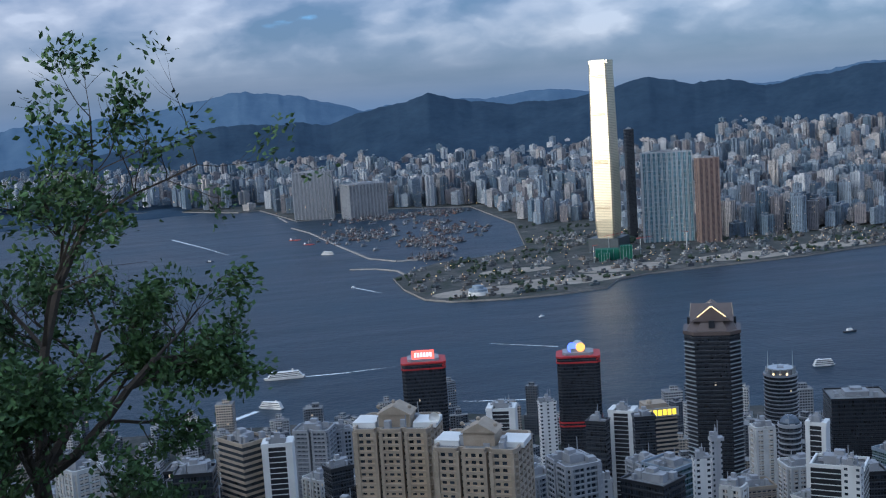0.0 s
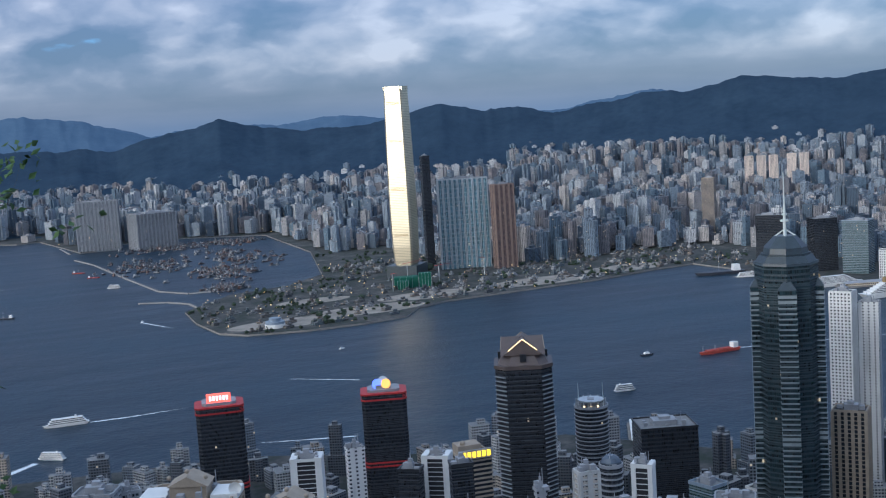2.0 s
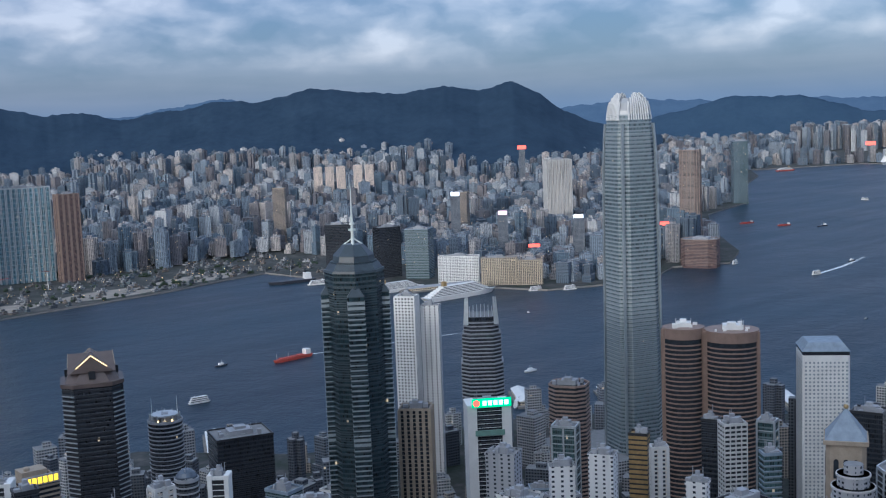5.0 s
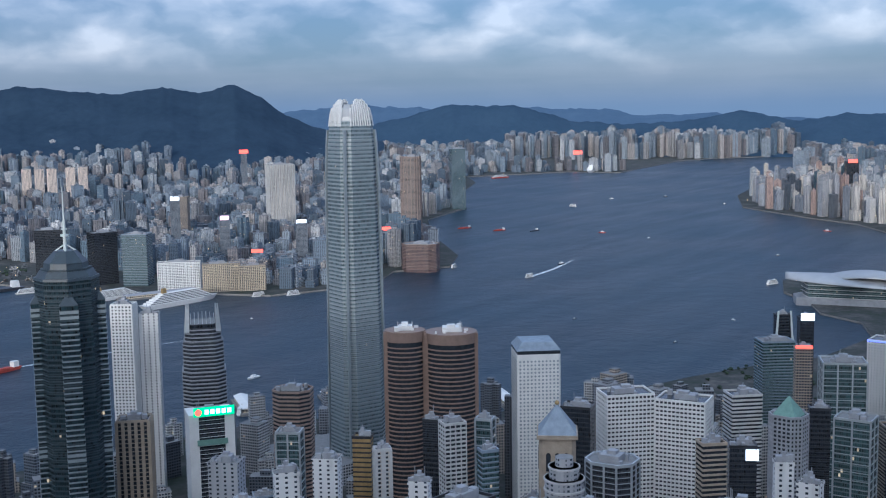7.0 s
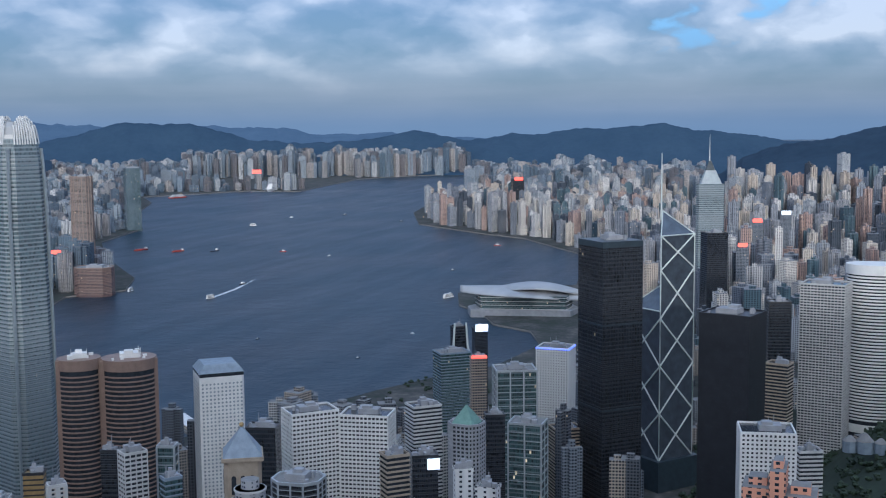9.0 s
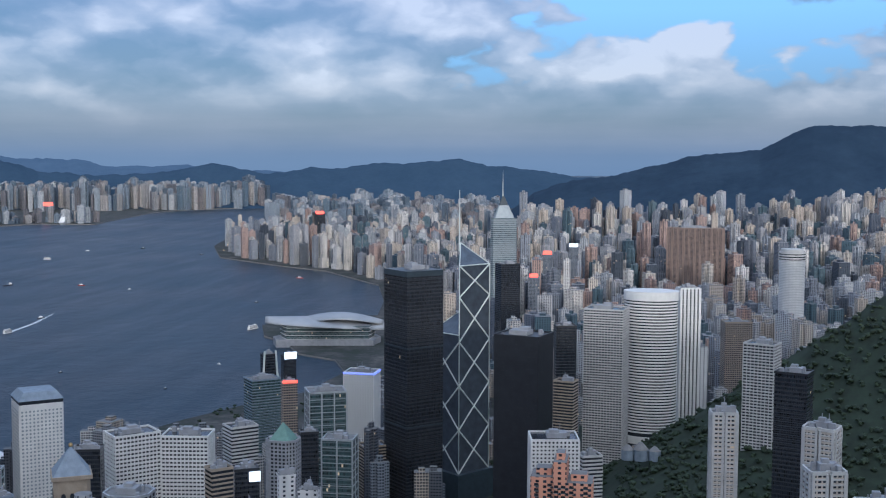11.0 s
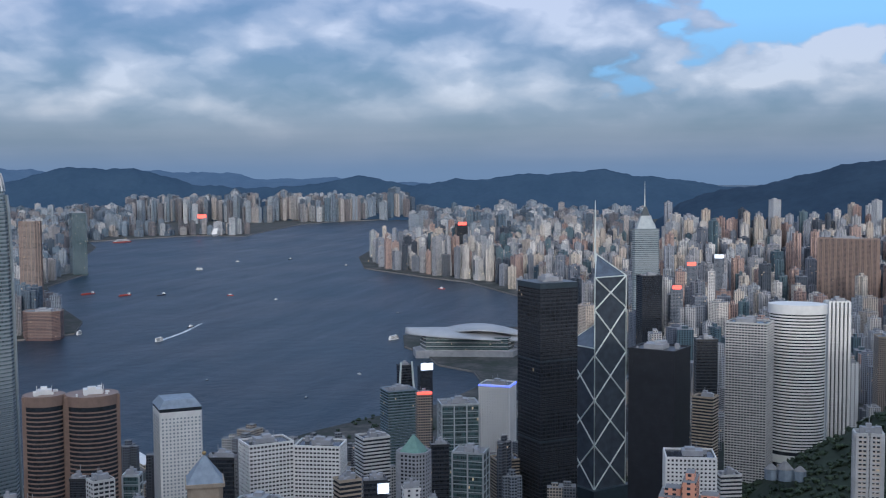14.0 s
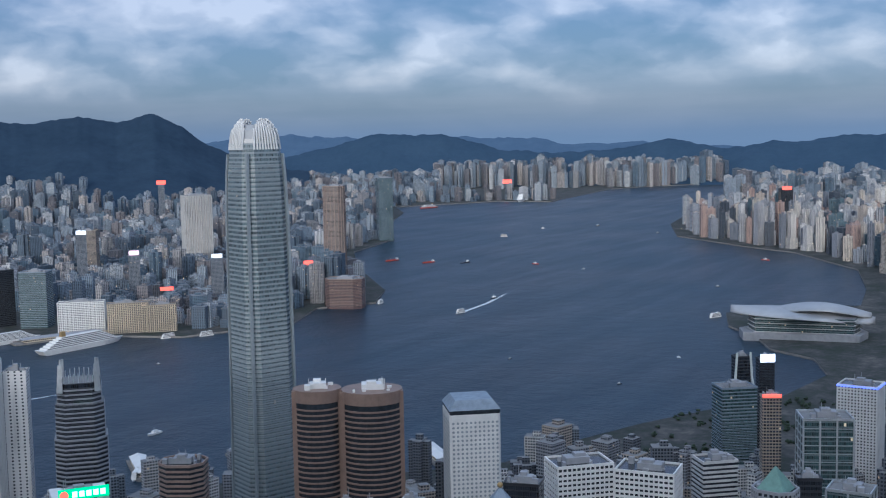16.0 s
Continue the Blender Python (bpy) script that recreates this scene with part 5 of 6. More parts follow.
on_roof(tanroof, 132, "lit_roof", lambda bm, z: box(bm, 0, -8, z + 1, 18, 2, 3), M_SIGN_R, "red-lit roof strip")
on_roof(cylinder, 222, "dark_crown", lambda bm, z: [prism(bm, oval(50, 50, 24), z + q, z + q + 2.2) for q in (-14, -9, -4)], M_DEEP)
on_roof(cylinder, 222, "pale_crown", lambda bm, z: prism(bm, oval(44, 44, 24), z + 1, z + 7), M_CONCRETE)
on_roof(hotel_sign, 87, "lit_sign", lambda bm, z: box(bm, 12, -10, z + 2, 26, 2, 7), M_SIGN_R, "lit red roof sign")
on_roof(redsign, 175, "lit_sign", lambda bm, z: box(bm, 0, -20, z - 4, 34, 3, 12), M_SIGN_R, "lit red roof sign")

# ---- filler blocks of the near city ----


def inside(poly, x, y):
    hit = False
    for (x0, y0), (x1, y1) in zip(poly, poly[1:] + poly[:1]):
        if (y0 > y) != (y1 > y) and x < x0 + (y - y0) * (x1 - x0) / (y1 - y0):
            hit = not hit
    return hit


def shore_gap(poly, x, y):
    best = 1e9
    p = Vector((x, y))
    for a, b in zip(poly, poly[1:] + poly[:1]):
        a, b = Vector(a), Vector(b)
        f = max(0, min(1, (p - a).dot(b - a) / (b - a).length_squared))
        best = min(best, (a + (b - a) * f - p).length)
    return best


def free(x, y, r):
    return all((x - a) ** 2 + (y - b) ** 2 > (r + c) ** 2 for a, b, c in FOOTPRINTS)


FILL_STYLES = ("flatsc", "flats", "plainw", "dark", "stripe", "flats", "dark", "plaing", "teal", "slab", "dark", "tan")
FILL_TEXT = {"flatsc": "cream apartment block with window bays", "flats": "grey apartment block with balcony rows", "plainw": "white plain-walled apartment block", "plaing": "grey plain-walled city block", "stripe": "dark block with beige floor stripes", "gridg": "grey office block with gridded windows", "dark": "dark glass office block", "stripew": "pale striped office block", "teal": "green glass office block", "slab": "white slab block with a dark front", "gridw": "white office block with gridded windows", "tan": "tan apartment block with small windows"}
TEMPLATES = {}


def filler(e, nn, h, w, style, turn):
    z0 = ground(e, nn)
    hh = max(14, h - z0)
    size = min((30, 60, 110, 170), key=lambda s: abs(math.log(s / hh)))
    far = Vector((e * K, nn * K, z0 * K))
    key = (style, size)
    s = w / 24.0
    m = Matrix.Translation(far) @ Matrix.Rotation(radians(-turn), 4, "Z") @ Matrix.Diagonal((s, s, hh / size, 1))
    if key not in TEMPLATES:
        wall, band, floor, band_h, proud, fins, fin_w, deep, ring = STYLE[style]
        t = tower("city_block", e, nn, z0 + size, outline(ring, 24, 24 * max(deep, 0.6)), turn, FILL_TEXT[style] + " in the crowded city", wall, band, floor, band_h, proud, fins, fin_w, joined=True, category="building", group="near city blocks", base=z0)
        FOOTPRINTS.pop()
        t.matrix_basis = m
        TEMPLATES[key] = t
    else:
        base = TEMPLATES[key]
        c = copy_thing(base, Matrix.Identity(4))
        c.matrix_basis = m


def hides(x, y, d, az):
    """True where a block would stand in front of a landmark."""
    for a, b, c in FOOTPRINTS:
        dd = math.hypot(a, b)
        if dd > d + 20 and abs(math.degrees(math.atan2(a, b)) - az) < math.degrees(math.atan2(c * 0.8 + 12, dd)) and dd < 1700:
            return True
    return False


def fill_city():
    rng = random.Random(21)
    near, rest = 0, []
    spots = [(gx, gy) for gx in range(-620, 1900, 46) for gy in range(-420, 1560, 46)]
    for gx, gy in sorted(spots, key=lambda p: math.hypot(*p)):
        x, y = gx + rng.uniform(-11, 11), gy + rng.uniform(-11, 11)
        d, az = math.hypot(x, y), math.degrees(math.atan2(x, y))
        pick, w = rng.random(), rng.uniform(18, 26)
        if not (520 < d < 1950 and -16 < az < 106) or not inside(ISLAND, x, y) or shore_gap(ISLAND, x, y) < 45:
            continue
        if 83 < az < 103 and 560 < d < 1420:  # the wooded park
            continue
        if az > 93 and 900 < d < 1600:
            continue
        if 1420 < x < 1900 and y > 380:  # open waterfront lawn
            continue
        if not free(x, y, w * 0.45):
            continue
        behind = hides(x, y, d, az)
        el = rng.triangular(-21.5, -18.6, -20) if behind else rng.triangular(-20.5, -16.3, -18.4)
        if az > 60 and d > 1100:
            el = rng.triangular(-18, -13, -15.5)
        h = EYE + d * math.tan(radians(el))
        if d > 1150:
            h = min(max(h, rng.uniform(16, 40 if behind else 65)), 110)
        h = max(h, ground(x, y) + rng.uniform(14, 30))
        if math.degrees(math.atan2(h - EYE, d)) < -22.5:
            continue
        turn = rng.choice((12, 35, 60, 80)) + rng.uniform(-6, 6)
        if near < 300:
            filler(x, y, h, w, FILL_STYLES[int(pick * len(FILL_STYLES))], turn)
            near += 1
        else:
            rest.append((x, y, w, w * rng.uniform(0.6, 1.0), ground(x, y) - 5, h, radians(-turn), int(pick * 2.99)))
    return rest


CITY_REST = fill_city()

# ---- far city ----


def shaft(verts, faces, e, nn, w, d, z0, z1, turn, kind):
    """One far block: a box, a cross-shaped tower or a stepped slab, with its lift house."""
    c, s = math.cos(turn), math.sin(turn)

    def slab(x0, y0, ww, dd, a, b):
        k = len(verts)
        for z in (a, b):
            for px, py in ((-1, -1), (1, -1), (1, 1), (-1, 1)):
                x, y = x0 + px * ww / 2, y0 + py * dd / 2
                verts.append((K * (e + c * x - s * y), K * (nn + s * x + c * y), K * z))
        faces.extend(tuple(k + i for i in q) for q in ((4, 5, 6, 7), (0, 1, 5, 4), (1, 2, 6, 5), (2, 3, 7, 6), (3, 0, 4, 7)))
    if kind == 0:
        slab(0, 0, w, d, z0, z1)
        slab(w * 0.1, 0, w * 0.4, d * 0.4, z1, z1 + 5)
    elif kind == 1:
        slab(0, 0, w, d * 0.4, z0, z1)
        slab(0, 0, w * 0.4, d, z0, z1 + 1)
        slab(0, 0, w * 0.3, d * 0.3, z1, z1 + 7)
    else:
        slab(0, 0, w, d, z0, z0 + (z1 - z0) * 0.45)
        slab(0, 0, w * 0.7, d * 0.7, z0, z1)
        slab(0, 0, w * 0.3, d * 0.3, z1, z1 + 4)


def far_city(name, label, mat, cells, singles=0, single_label=""):
    """cells gives (e, n, w, d, z0, z1, turn, kind) for every block; the nearest ones become things of their own."""
    rng = random.Random(len(cells))
    cells = sorted(cells, key=lambda c: math.hypot(c[0], c[1]))

    def build(nm, group):
        verts, faces, tones = [], [], []
        for c in group:
            k = len(faces)
            shaft(verts, faces, *c)
            tones += [rng.random()] * (len(faces) - k)
        me = bpy.data.meshes.new(nm)
        me.from_pydata(verts, [], faces)
        at = me.attributes.new("tone", "FLOAT", "FACE")
        at.data.foreach_set("value", tones)
        me.materials.append(mat)
        return new(nm, me)
    for c in cells[:singles]:
        tagged(build("tower_block", [c]), single_label, "building", name.replace("_", " "))
    return tagged(build(name, cells[singles:]), label, "city blocks", kind="stuff")


def kowloon_cells():
    rng = random.Random(5)
    out = []
    for gx in range(-1200, 8200, 45):
        for gy in range(1650, 7700, 45):
            x, y = gx + rng.uniform(-15, 15), gy + rng.uniform(-15, 15)
            d, az = math.hypot(x, y), math.degrees(math.atan2(x, y))
            u, v = rng.random(), rng.random()
            if d > 7300 or not (-14 < az < 72) or not inside(KOWLOON, x, y):
                continue
            if d > 5200 and (gx // 45 + gy // 45) % 2:
                continue
            if y < 2830 and x < 2000 or (x < 1300 and y < 3600):  # open reclaimed ground
                continue
            gap = shore_gap(KOWLOON, x, y)
            if gap < 50 or not free(x, y, 22):
                continue
            green = noise.noise((x / 520, y / 520, 4.0))
            if green > 0.42:
                continue
            tall = noise.noise((x / 330, y / 330, 9.0))
            z0 = 4.0 + max(0, d - 5200) * (0.075 if 26 < az < 44 else 0.035) + max(0, noise.noise((x / 900, y / 900, 2.0))) * 30
            h = rng.triangular(14, 78, 30) + max(0, tall) * 120
            kind = 0 if u < 0.5 else 2
            w, dd = rng.uniform(20, 42), rng.uniform(16, 32)
            if d > 4700 or tall > 0.25:
                kind = 1 if u < 0.65 else 0
                h = (rng.uniform(40, 100) if v > 0.35 else rng.uniform(12, 45)) + max(0, tall) * 60
                w, dd = rng.uniform(28, 40), rng.uniform(28, 40)
                if v < 0.25:
                    w *= 1.8
            if az < 13 and d < 5200:
                h = rng.uniform(45, 120)
            if az > 45:
                h *= 0.85
            if az > 57:
                z0 = 4
            out.append((x, y, w, dd, z0 - 3, z0 + h, rng.choice((0.2, 0.5, 0.9, 1.2)) + rng.uniform(-0.1, 0.1), kind))
    return out


def east_cells():
    rng = random.Random(8)
    out = []
    for gx in range(1750, 6600, 46):
        for gy in range(-1500, 1900, 46):
            x, y = gx + rng.uniform(-13, 13), gy + rng.uniform(-13, 13)
            d, az = math.hypot(x, y), math.degrees(math.atan2(x, y))
            u = rng.random()
            if d < 1950 or not inside(ISLAND, x, y) or shore_gap(ISLAND, x, y) < (130 if x < 3300 else 55) or not free(x, y, 20):
                continue
            if az > 107 or (az > 84 and d > 4300) or d > 5600:
                continue
            if x < 2700 and y > 330 or x < 2250 and y > 200:
                continue
            tall = noise.noise((x / 240, y / 240, 3.0))
            z0 = 4 + max(0, -y - 250) * 0.12 + (max(0, d - 2700) * 0.085 if az > 86 else 0)
            h = rng.triangular(18, 135, 50) + max(0, tall) * 100
            if az > 96:
                h *= 0.8
            top = z0 + h
            if az < 82:
                top = min(top, 150)
            kind = 1 if u < 0.45 else 0 if u < 0.8 else 2
            out.append((x, y, rng.uniform(20, 36), rng.uniform(18, 32), z0 - 30, top, rng.choice((0.1, 0.4, 0.8)) + rng.uniform(-0.1, 0.1), kind))
    return out


def bay_cells():
    """Housing on the shores of the eastern bay, and towers on the hill feet."""
    rng = random.Random(9)
    out = []
    for i in range(1700):
        az = rng.uniform(52, 85)
        d = rng.uniform(7300, 8400) if az < 60 else rng.uniform(8600, 9500) if az < 73.5 else rng.uniform(5900, 7600)
        x, y = d * math.sin(radians(az)), d * math.cos(radians(az))
        if not (inside(KOWLOON, x, y) or inside(ISLAND, x, y)) or noise.noise((az * 0.9, d / 500, 2.0)) < -0.22:
            continue
        estate = max(0.0, noise.noise((az * 1.3, 7.0, 0.0)))
        h = rng.uniform(70, 140) + 90 * estate + (rng.uniform(0, 30) if az > 73.5 else 0)
        out.append((x, y, rng.uniform(32, 70), rng.uniform(28, 42), 0, h + max(0, d - 7400) * 0.03, rng.uniform(0, 1.5), 1 if rng.random() < 0.6 else 0))
    return out


M_SHEUNG = facade("shore_blocks", [(0.30, 0.31, 0.33), (0.50, 0.50, 0.49), (0.14, 0.15, 0.17), (0.42, 0.37, 0.31), (0.20, 0.23, 0.27), (0.60, 0.60, 0.58), (0.10, 0.11, 0.13)], floor=3.2, bay=3.0, lit=0.006, per="tone")
far_city("shore_blocks", "mixed grey and white city blocks along the island shore", M_SHEUNG, CITY_REST, 60, "plain city block near the island shore")
far_city("peninsula_blocks", "crowded grey and beige high-rise blocks across the harbour", M_CITY, kowloon_cells(), 90, "high-rise block in the crowded peninsula city")
far_city("east_district_blocks", "crowded cream and grey towers of the eastern district", M_EAST, east_cells(), 110, "cream or grey high-rise of the eastern district")
far_city("bay_blocks", "pale housing towers round the eastern bay", M_CITY, bay_cells(), 40, "pale housing tower by the eastern bay")

# ---- woods ----


def crown_mesh(verts, faces, x, y, z, r, rng):
    """A lumpy crown of a few ragged clumps."""
    for _ in range(4):
        cx, cy, cz = x + rng.uniform(-0.6, 0.6) * r, y + rng.uniform(-0.6, 0.6) * r, z + rng.uniform(0.2, 0.9) * r
        q = r * rng.uniform(0.4, 0.75)
        k = len(verts)
        for (a, b, c) in OCTA:
            f = q * rng.uniform(0.65, 1.25)
            verts.append((K * (cx + a * f), K * (cy + b * f), K * (cz + c * f * 0.85)))
        faces.extend(tuple(k + i for i in tri) for tri in OCTA_F)


_b = bmesh.new()
bmesh.ops.create_icosphere(_b, subdivisions=1, radius=1.0)
OCTA = [tuple(v.co) for v in _b.verts]
OCTA_F = [tuple(v.index for v in f.verts) for f in _b.faces]
_b.free()


def woods(name, label, spots, seed):
    rng = random.Random(seed)
    verts, faces = [], []
    for x, y, z, r in spots:
        crown_mesh(verts, faces, x, y, z, r, rng)
    me = bpy.data.meshes.new(name)
    me.from_pydata(verts, [], faces)
    me.materials.append(M_FOREST)
    return tagged(new(name, me), label, "trees", kind="stuff")


def spots_on(ob, count, rng, keep):
    """Random places on a mesh."""
    out = []
    polys = [p for p in ob.data.polygons if keep(p.center[0] / K, p.center[1] / K, p.center[2] / K)]
    areas = np.cumsum([p.area for p in polys])
    for _ in range(count):
        p = polys[int(np.searchsorted(areas, rng.random() * areas[-1]))]
        vs = [ob.data.vertices[i].co for i in p.vertices]
        a, b = rng.random(), rng.random()
        q = vs[0].lerp(vs[1], a).lerp(vs[-1].lerp(vs[2], a), b) if len(vs) > 3 else vs[0].lerp(vs[1], a).lerp(vs[2], b)
        out.append((q[0] / K, q[1] / K, q[2] / K, rng.uniform(4, 9)))
    return out


def plant_woods():
    rng = random.Random(31)
    gap = bpy.data.objects["hills_gap"]
    spots = [(x, y, z, r * 0.62) for x, y, z, r in spots_on(gap, 6500, rng, lambda x, y, z: z > 20)]
    woods("slope_woods", "dense dark green woods on the slope", spots, 1)
    park = []
    for _ in range(3400):
        az, d = rng.uniform(84, 103), rng.uniform(650, 1480)
        x, y = d * math.sin(radians(az)), d * math.cos(radians(az))
        if free(x, y, 4):
            park.append((x, y, ground(x, y) + rng.uniform(0, 6), rng.uniform(3, 6.5)))
    woods("park_woods", "dark green park trees among the towers", park, 2)
    lawn = []
    for _ in range(260):
        x, y = rng.uniform(1430, 1860), rng.uniform(390, 600)
        if inside(ISLAND, x, y) and noise.noise((x / 60, y / 60, 0)) > 0.0:
            lawn.append((x, y, 4, rng.uniform(2.5, 5)))
    for _ in range(1800):
        x, y = rng.uniform(480, 1900), rng.uniform(2280, 3600)
        if inside(KOWLOON, x, y) and noise.noise((x / 130, y / 130, 5)) > 0.08 and free(x, y, 5):
            lawn.append((x, y, 4, rng.uniform(4, 8)))
    for _ in range(2200):
        x, y = rng.uniform(800, 4500), rng.uniform(2900, 6500)
        if inside(KOWLOON, x, y) and noise.noise((x / 520, y / 520, 4.0)) > 0.38:
            lawn.append((x, y, 4, rng.uniform(8, 18)))
    woods("shore_trees", "scattered dark green trees on open ground", lawn, 3)
    near = spots_on(bpy.data.objects["ground_hillside"], 1500, rng, lambda x, y, z: math.hypot(x, y) < 620 and y > -500)
    woods("hillside_woods", "dense green undergrowth below the lookout", near, 4)


plant_woods()


def conservatory(e, nn, z):
    """A park glasshouse: low walls under faceted blue glass roofs."""
    t = thing("conservatory", e, nn, z, 92, "pale blue glass conservatory among dark park trees", "greenhouse")
    for x, w, h in ((-15, 15, 9), (0, 18, 13), (16, 14, 8)):
        bm = bmesh.new()
        prism(bm, oval(w, w * 0.9, 8), -10, h * 0.22)
        part("wall", bm, M_SLATE, t, where=(x, 0, 0))
        bm = bmesh.new()
        prism(bm, oval(w + 1.2, w * 0.9 + 1.2, 8), h * 0.22, h * 0.85, top=oval(w * 0.25, w * 0.2, 8))
        part("glass_roof", bm, M_BLUE, t, "faceted pale blue glass roof", where=(x, 0, 0))


conservatory(1284, -54, 66)

# ---- open reclaimed ground, breakwaters and moored boats ----
M_CLUTTER = facade("site_sheds", [(0.16, 0.15, 0.135), (0.30, 0.30, 0.29), (0.22, 0.18, 0.145), (0.09, 0.095, 0.10), (0.13, 0.16, 0.17), (0.45, 0.45, 0.44)], floor=3.0, bay=3.0, lit=0.01, roof=(0.17, 0.165, 0.16), per="tone")
M_TRACK = plain("bare_earth", (0.28, 0.25, 0.21), 0.95, vary=0.35, size=40.0)
M_BOATS = facade("moored_boat_paint", [(0.13, 0.09, 0.08), (0.45, 0.45, 0.45), (0.08, 0.09, 0.10), (0.22, 0.13, 0.10), (0.30, 0.30, 0.30)], floor=2.0, bay=2.0, lit=0.0)
M_SCAFFOLD = plain("green_scaffold_net", (0.012, 0.10, 0.065), 0.9, vary=0.3, size=4.0)


def site():
    rng = random.Random(12)
    cells = []
    for _ in range(1000):
        x, y = rng.uniform(480, 1950), rng.uniform(2270, 3250)
        if not inside(KOWLOON, x, y) or shore_gap(KOWLOON, x, y) < 18 or not free(x, y, 10):
            continue
        if x < 950 and rng.random() < 0.4:
            continue
        cells.append((x, y, rng.uniform(6, 26), rng.uniform(5, 12), 4, 4 + rng.uniform(2.5, 7), 0.35 + rng.uniform(-0.2, 0.2), 0))
    far_city("site_sheds", "low sheds and stacks on a bare building site", M_CLUTTER, cells)
    bm = bmesh.new()
    for x, y, r in ((620, 2380, 110), (820, 2420, 120), (1000, 2520, 110), (1300, 2520, 120), (1560, 2560, 110), (760, 2640, 80)):
        ring = [(x + r * (0.8 + 0.3 * noise.noise((x, y, i))) * math.cos(a) * 1.4, y + r * (0.7 + 0.35 * noise.noise((y, x, i))) * math.sin(a) * 0.75) for i, a in enumerate([2 * math.pi * q / 22 for q in range(22)])]
        bm.faces.new([bm.verts.new((px, py, 4.15 + x * 1e-4)) for px, py in ring if True])
    tagged(finish("bare_ground", bm, M_TRACK), "pale bare earth of a building site", "ground", kind="structure")
    t = thing("round_site_hall", 590, 2345, 4, 0, "round white and blue hall at the water's edge", "hall")
    for r, z0, z1, mt, nm in ((21, 0, 8, M_WHITE, "lower_drum"), (20, 8, 13, M_SLATE, "blue_band"), (12, 13, 20, M_SLATE, "upper_drum")):
        bm = bmesh.new()
        prism(bm, oval(2 * r, 2 * r, 24), z0, z1)
        part(nm, bm, mt, t)
    for k, (x, y, w, d, h) in enumerate(((1010, 2680, 60, 34, 26), (1050, 2655, 30, 26, 34), (990, 2650, 26, 20, 20))):
        t = thing("scaffolded_building", x, y, 4, 20, "unfinished building wrapped in green netting", "building site", "netted buildings")
        bm = bmesh.new()
        box(bm, 0, 0, 0, w, d, h)
        part("netting", bm, M_SCAFFOLD, t)
        bm = bmesh.new()
        for i in range(5):
            tube(bm, (-w / 2 + i * w / 4, -d / 2 - 0.6, 0), (-w / 2 + i * w / 4, -d / 2 - 0.6, h + 2), 0.3, 5)
        part("scaffold_poles", bm, M_STEEL, t)


def crane(e, nn, h, turn):
    t = thing("tower_crane", e, nn, 4, turn, "slim red and white tower crane on the site", "crane", "tower cranes")
    bm = bmesh.new()
    tube(bm, (0, 0, 0), (0, 0, h), 1.0, 4)
    part("mast", bm, M_STEEL, t)
    bm = bmesh.new()
    tube(bm, (-12, 0, h), (38, 0, h + 8), 0.8, 4, 0.4)
    part("jib", bm, M_RED, t)


site()
for q, (x, y, h) in enumerate(((1030, 2720, 52), (1090, 2660, 46), (960, 2640, 40), (1240, 2720, 44))):
    crane(x, y, h, 40 * q + 15)


def breakwater(pts):
    bm = bmesh.new()
    for a, b in zip(pts, pts[1:]):
        a, b = Vector(a), Vector(b)
        s = (b - a).orthogonal().normalized()
        v = [bm.verts.new((*(p + s * w), z)) for p in (a, b) for w, z in ((-6, -2), (-2.5, 3), (2.5, 3), (-6 + 12, -2))]
        for i in range(3):
            bm.faces.new((v[i], v[i + 1], v[i + 5], v[i + 4]))
        bm.faces.new((v[0], v[3], v[2], v[1]))
        bm.faces.new(v[4:])
    bmesh.ops.recalc_face_normals(bm, faces=bm.faces)
    tagged(finish("breakwater", bm, M_QUAY), "long low stone breakwater in the harbour", "breakwater", kind="structure")


breakwater([(377, 4774), (388, 4500)])
breakwater([(380, 4250), (420, 4010), (455, 3517), (487, 3150), (545, 3040), (600, 3030)])
breakwater([(405, 2960), (470, 2920), (510, 2850), (515, 2760)])


def hull(bm, length, beam, z0, z1, mat=0, rake=0.12):
    ring = [(-length / 2, -beam / 2), (length * 0.25, -beam / 2), (length * 0.42, -beam * 0.25), (length / 2, 0), (length * 0.42, beam * 0.25), (length * 0.25, beam / 2), (-length / 2, beam / 2)]
    prism(bm, [(x * (1 - rake), y * 0.85) for x, y in ring], z0, z1, mat, top=ring)


def moored():
    rng = random.Random(14)
    bm = bmesh.new()
    clusters = ((560, 3750, 120, 300), (720, 3420, 90, 200), (850, 3800, 130, 420), (700, 4350, 150, 160), (960, 4350, 110, 120), (640, 3050, 60, 40))
    for cx, cy, sx, sy in clusters:
        for _ in range(95):
            x, y = rng.gauss(cx, sx * 0.45), rng.gauss(cy, sy * 0.4)
            if inside(KOWLOON, x, y):
                continue
            n0 = len(bm.verts)
            ln = rng.uniform(16, 34)
            hull(bm, ln, ln * 0.28, 0, 3.2)
            box(bm, -ln * 0.2, 0, 3.2, ln * 0.3, ln * 0.2, rng.uniform(3, 7))
            box(bm, ln * 0.1, 0, 3.2, 0.7, 0.7, rng.uniform(9, 18))
            bm.verts.ensure_lookup_table()
            m = Matrix.Translation((x, y, 0)) @ Matrix.Rotation(rng.choice((0.4, 0.6, 1.9)) + rng.uniform(-0.2, 0.2), 4, "Z")
            for v in bm.verts[n0:]:
                v.co = m @ v.co
    tagged(finish("moored_boats", bm, M_BOATS), "crowd of dark barges and boats moored in the shelter", "boats", kind="stuff")


moored()

# ---- ships and wakes ----


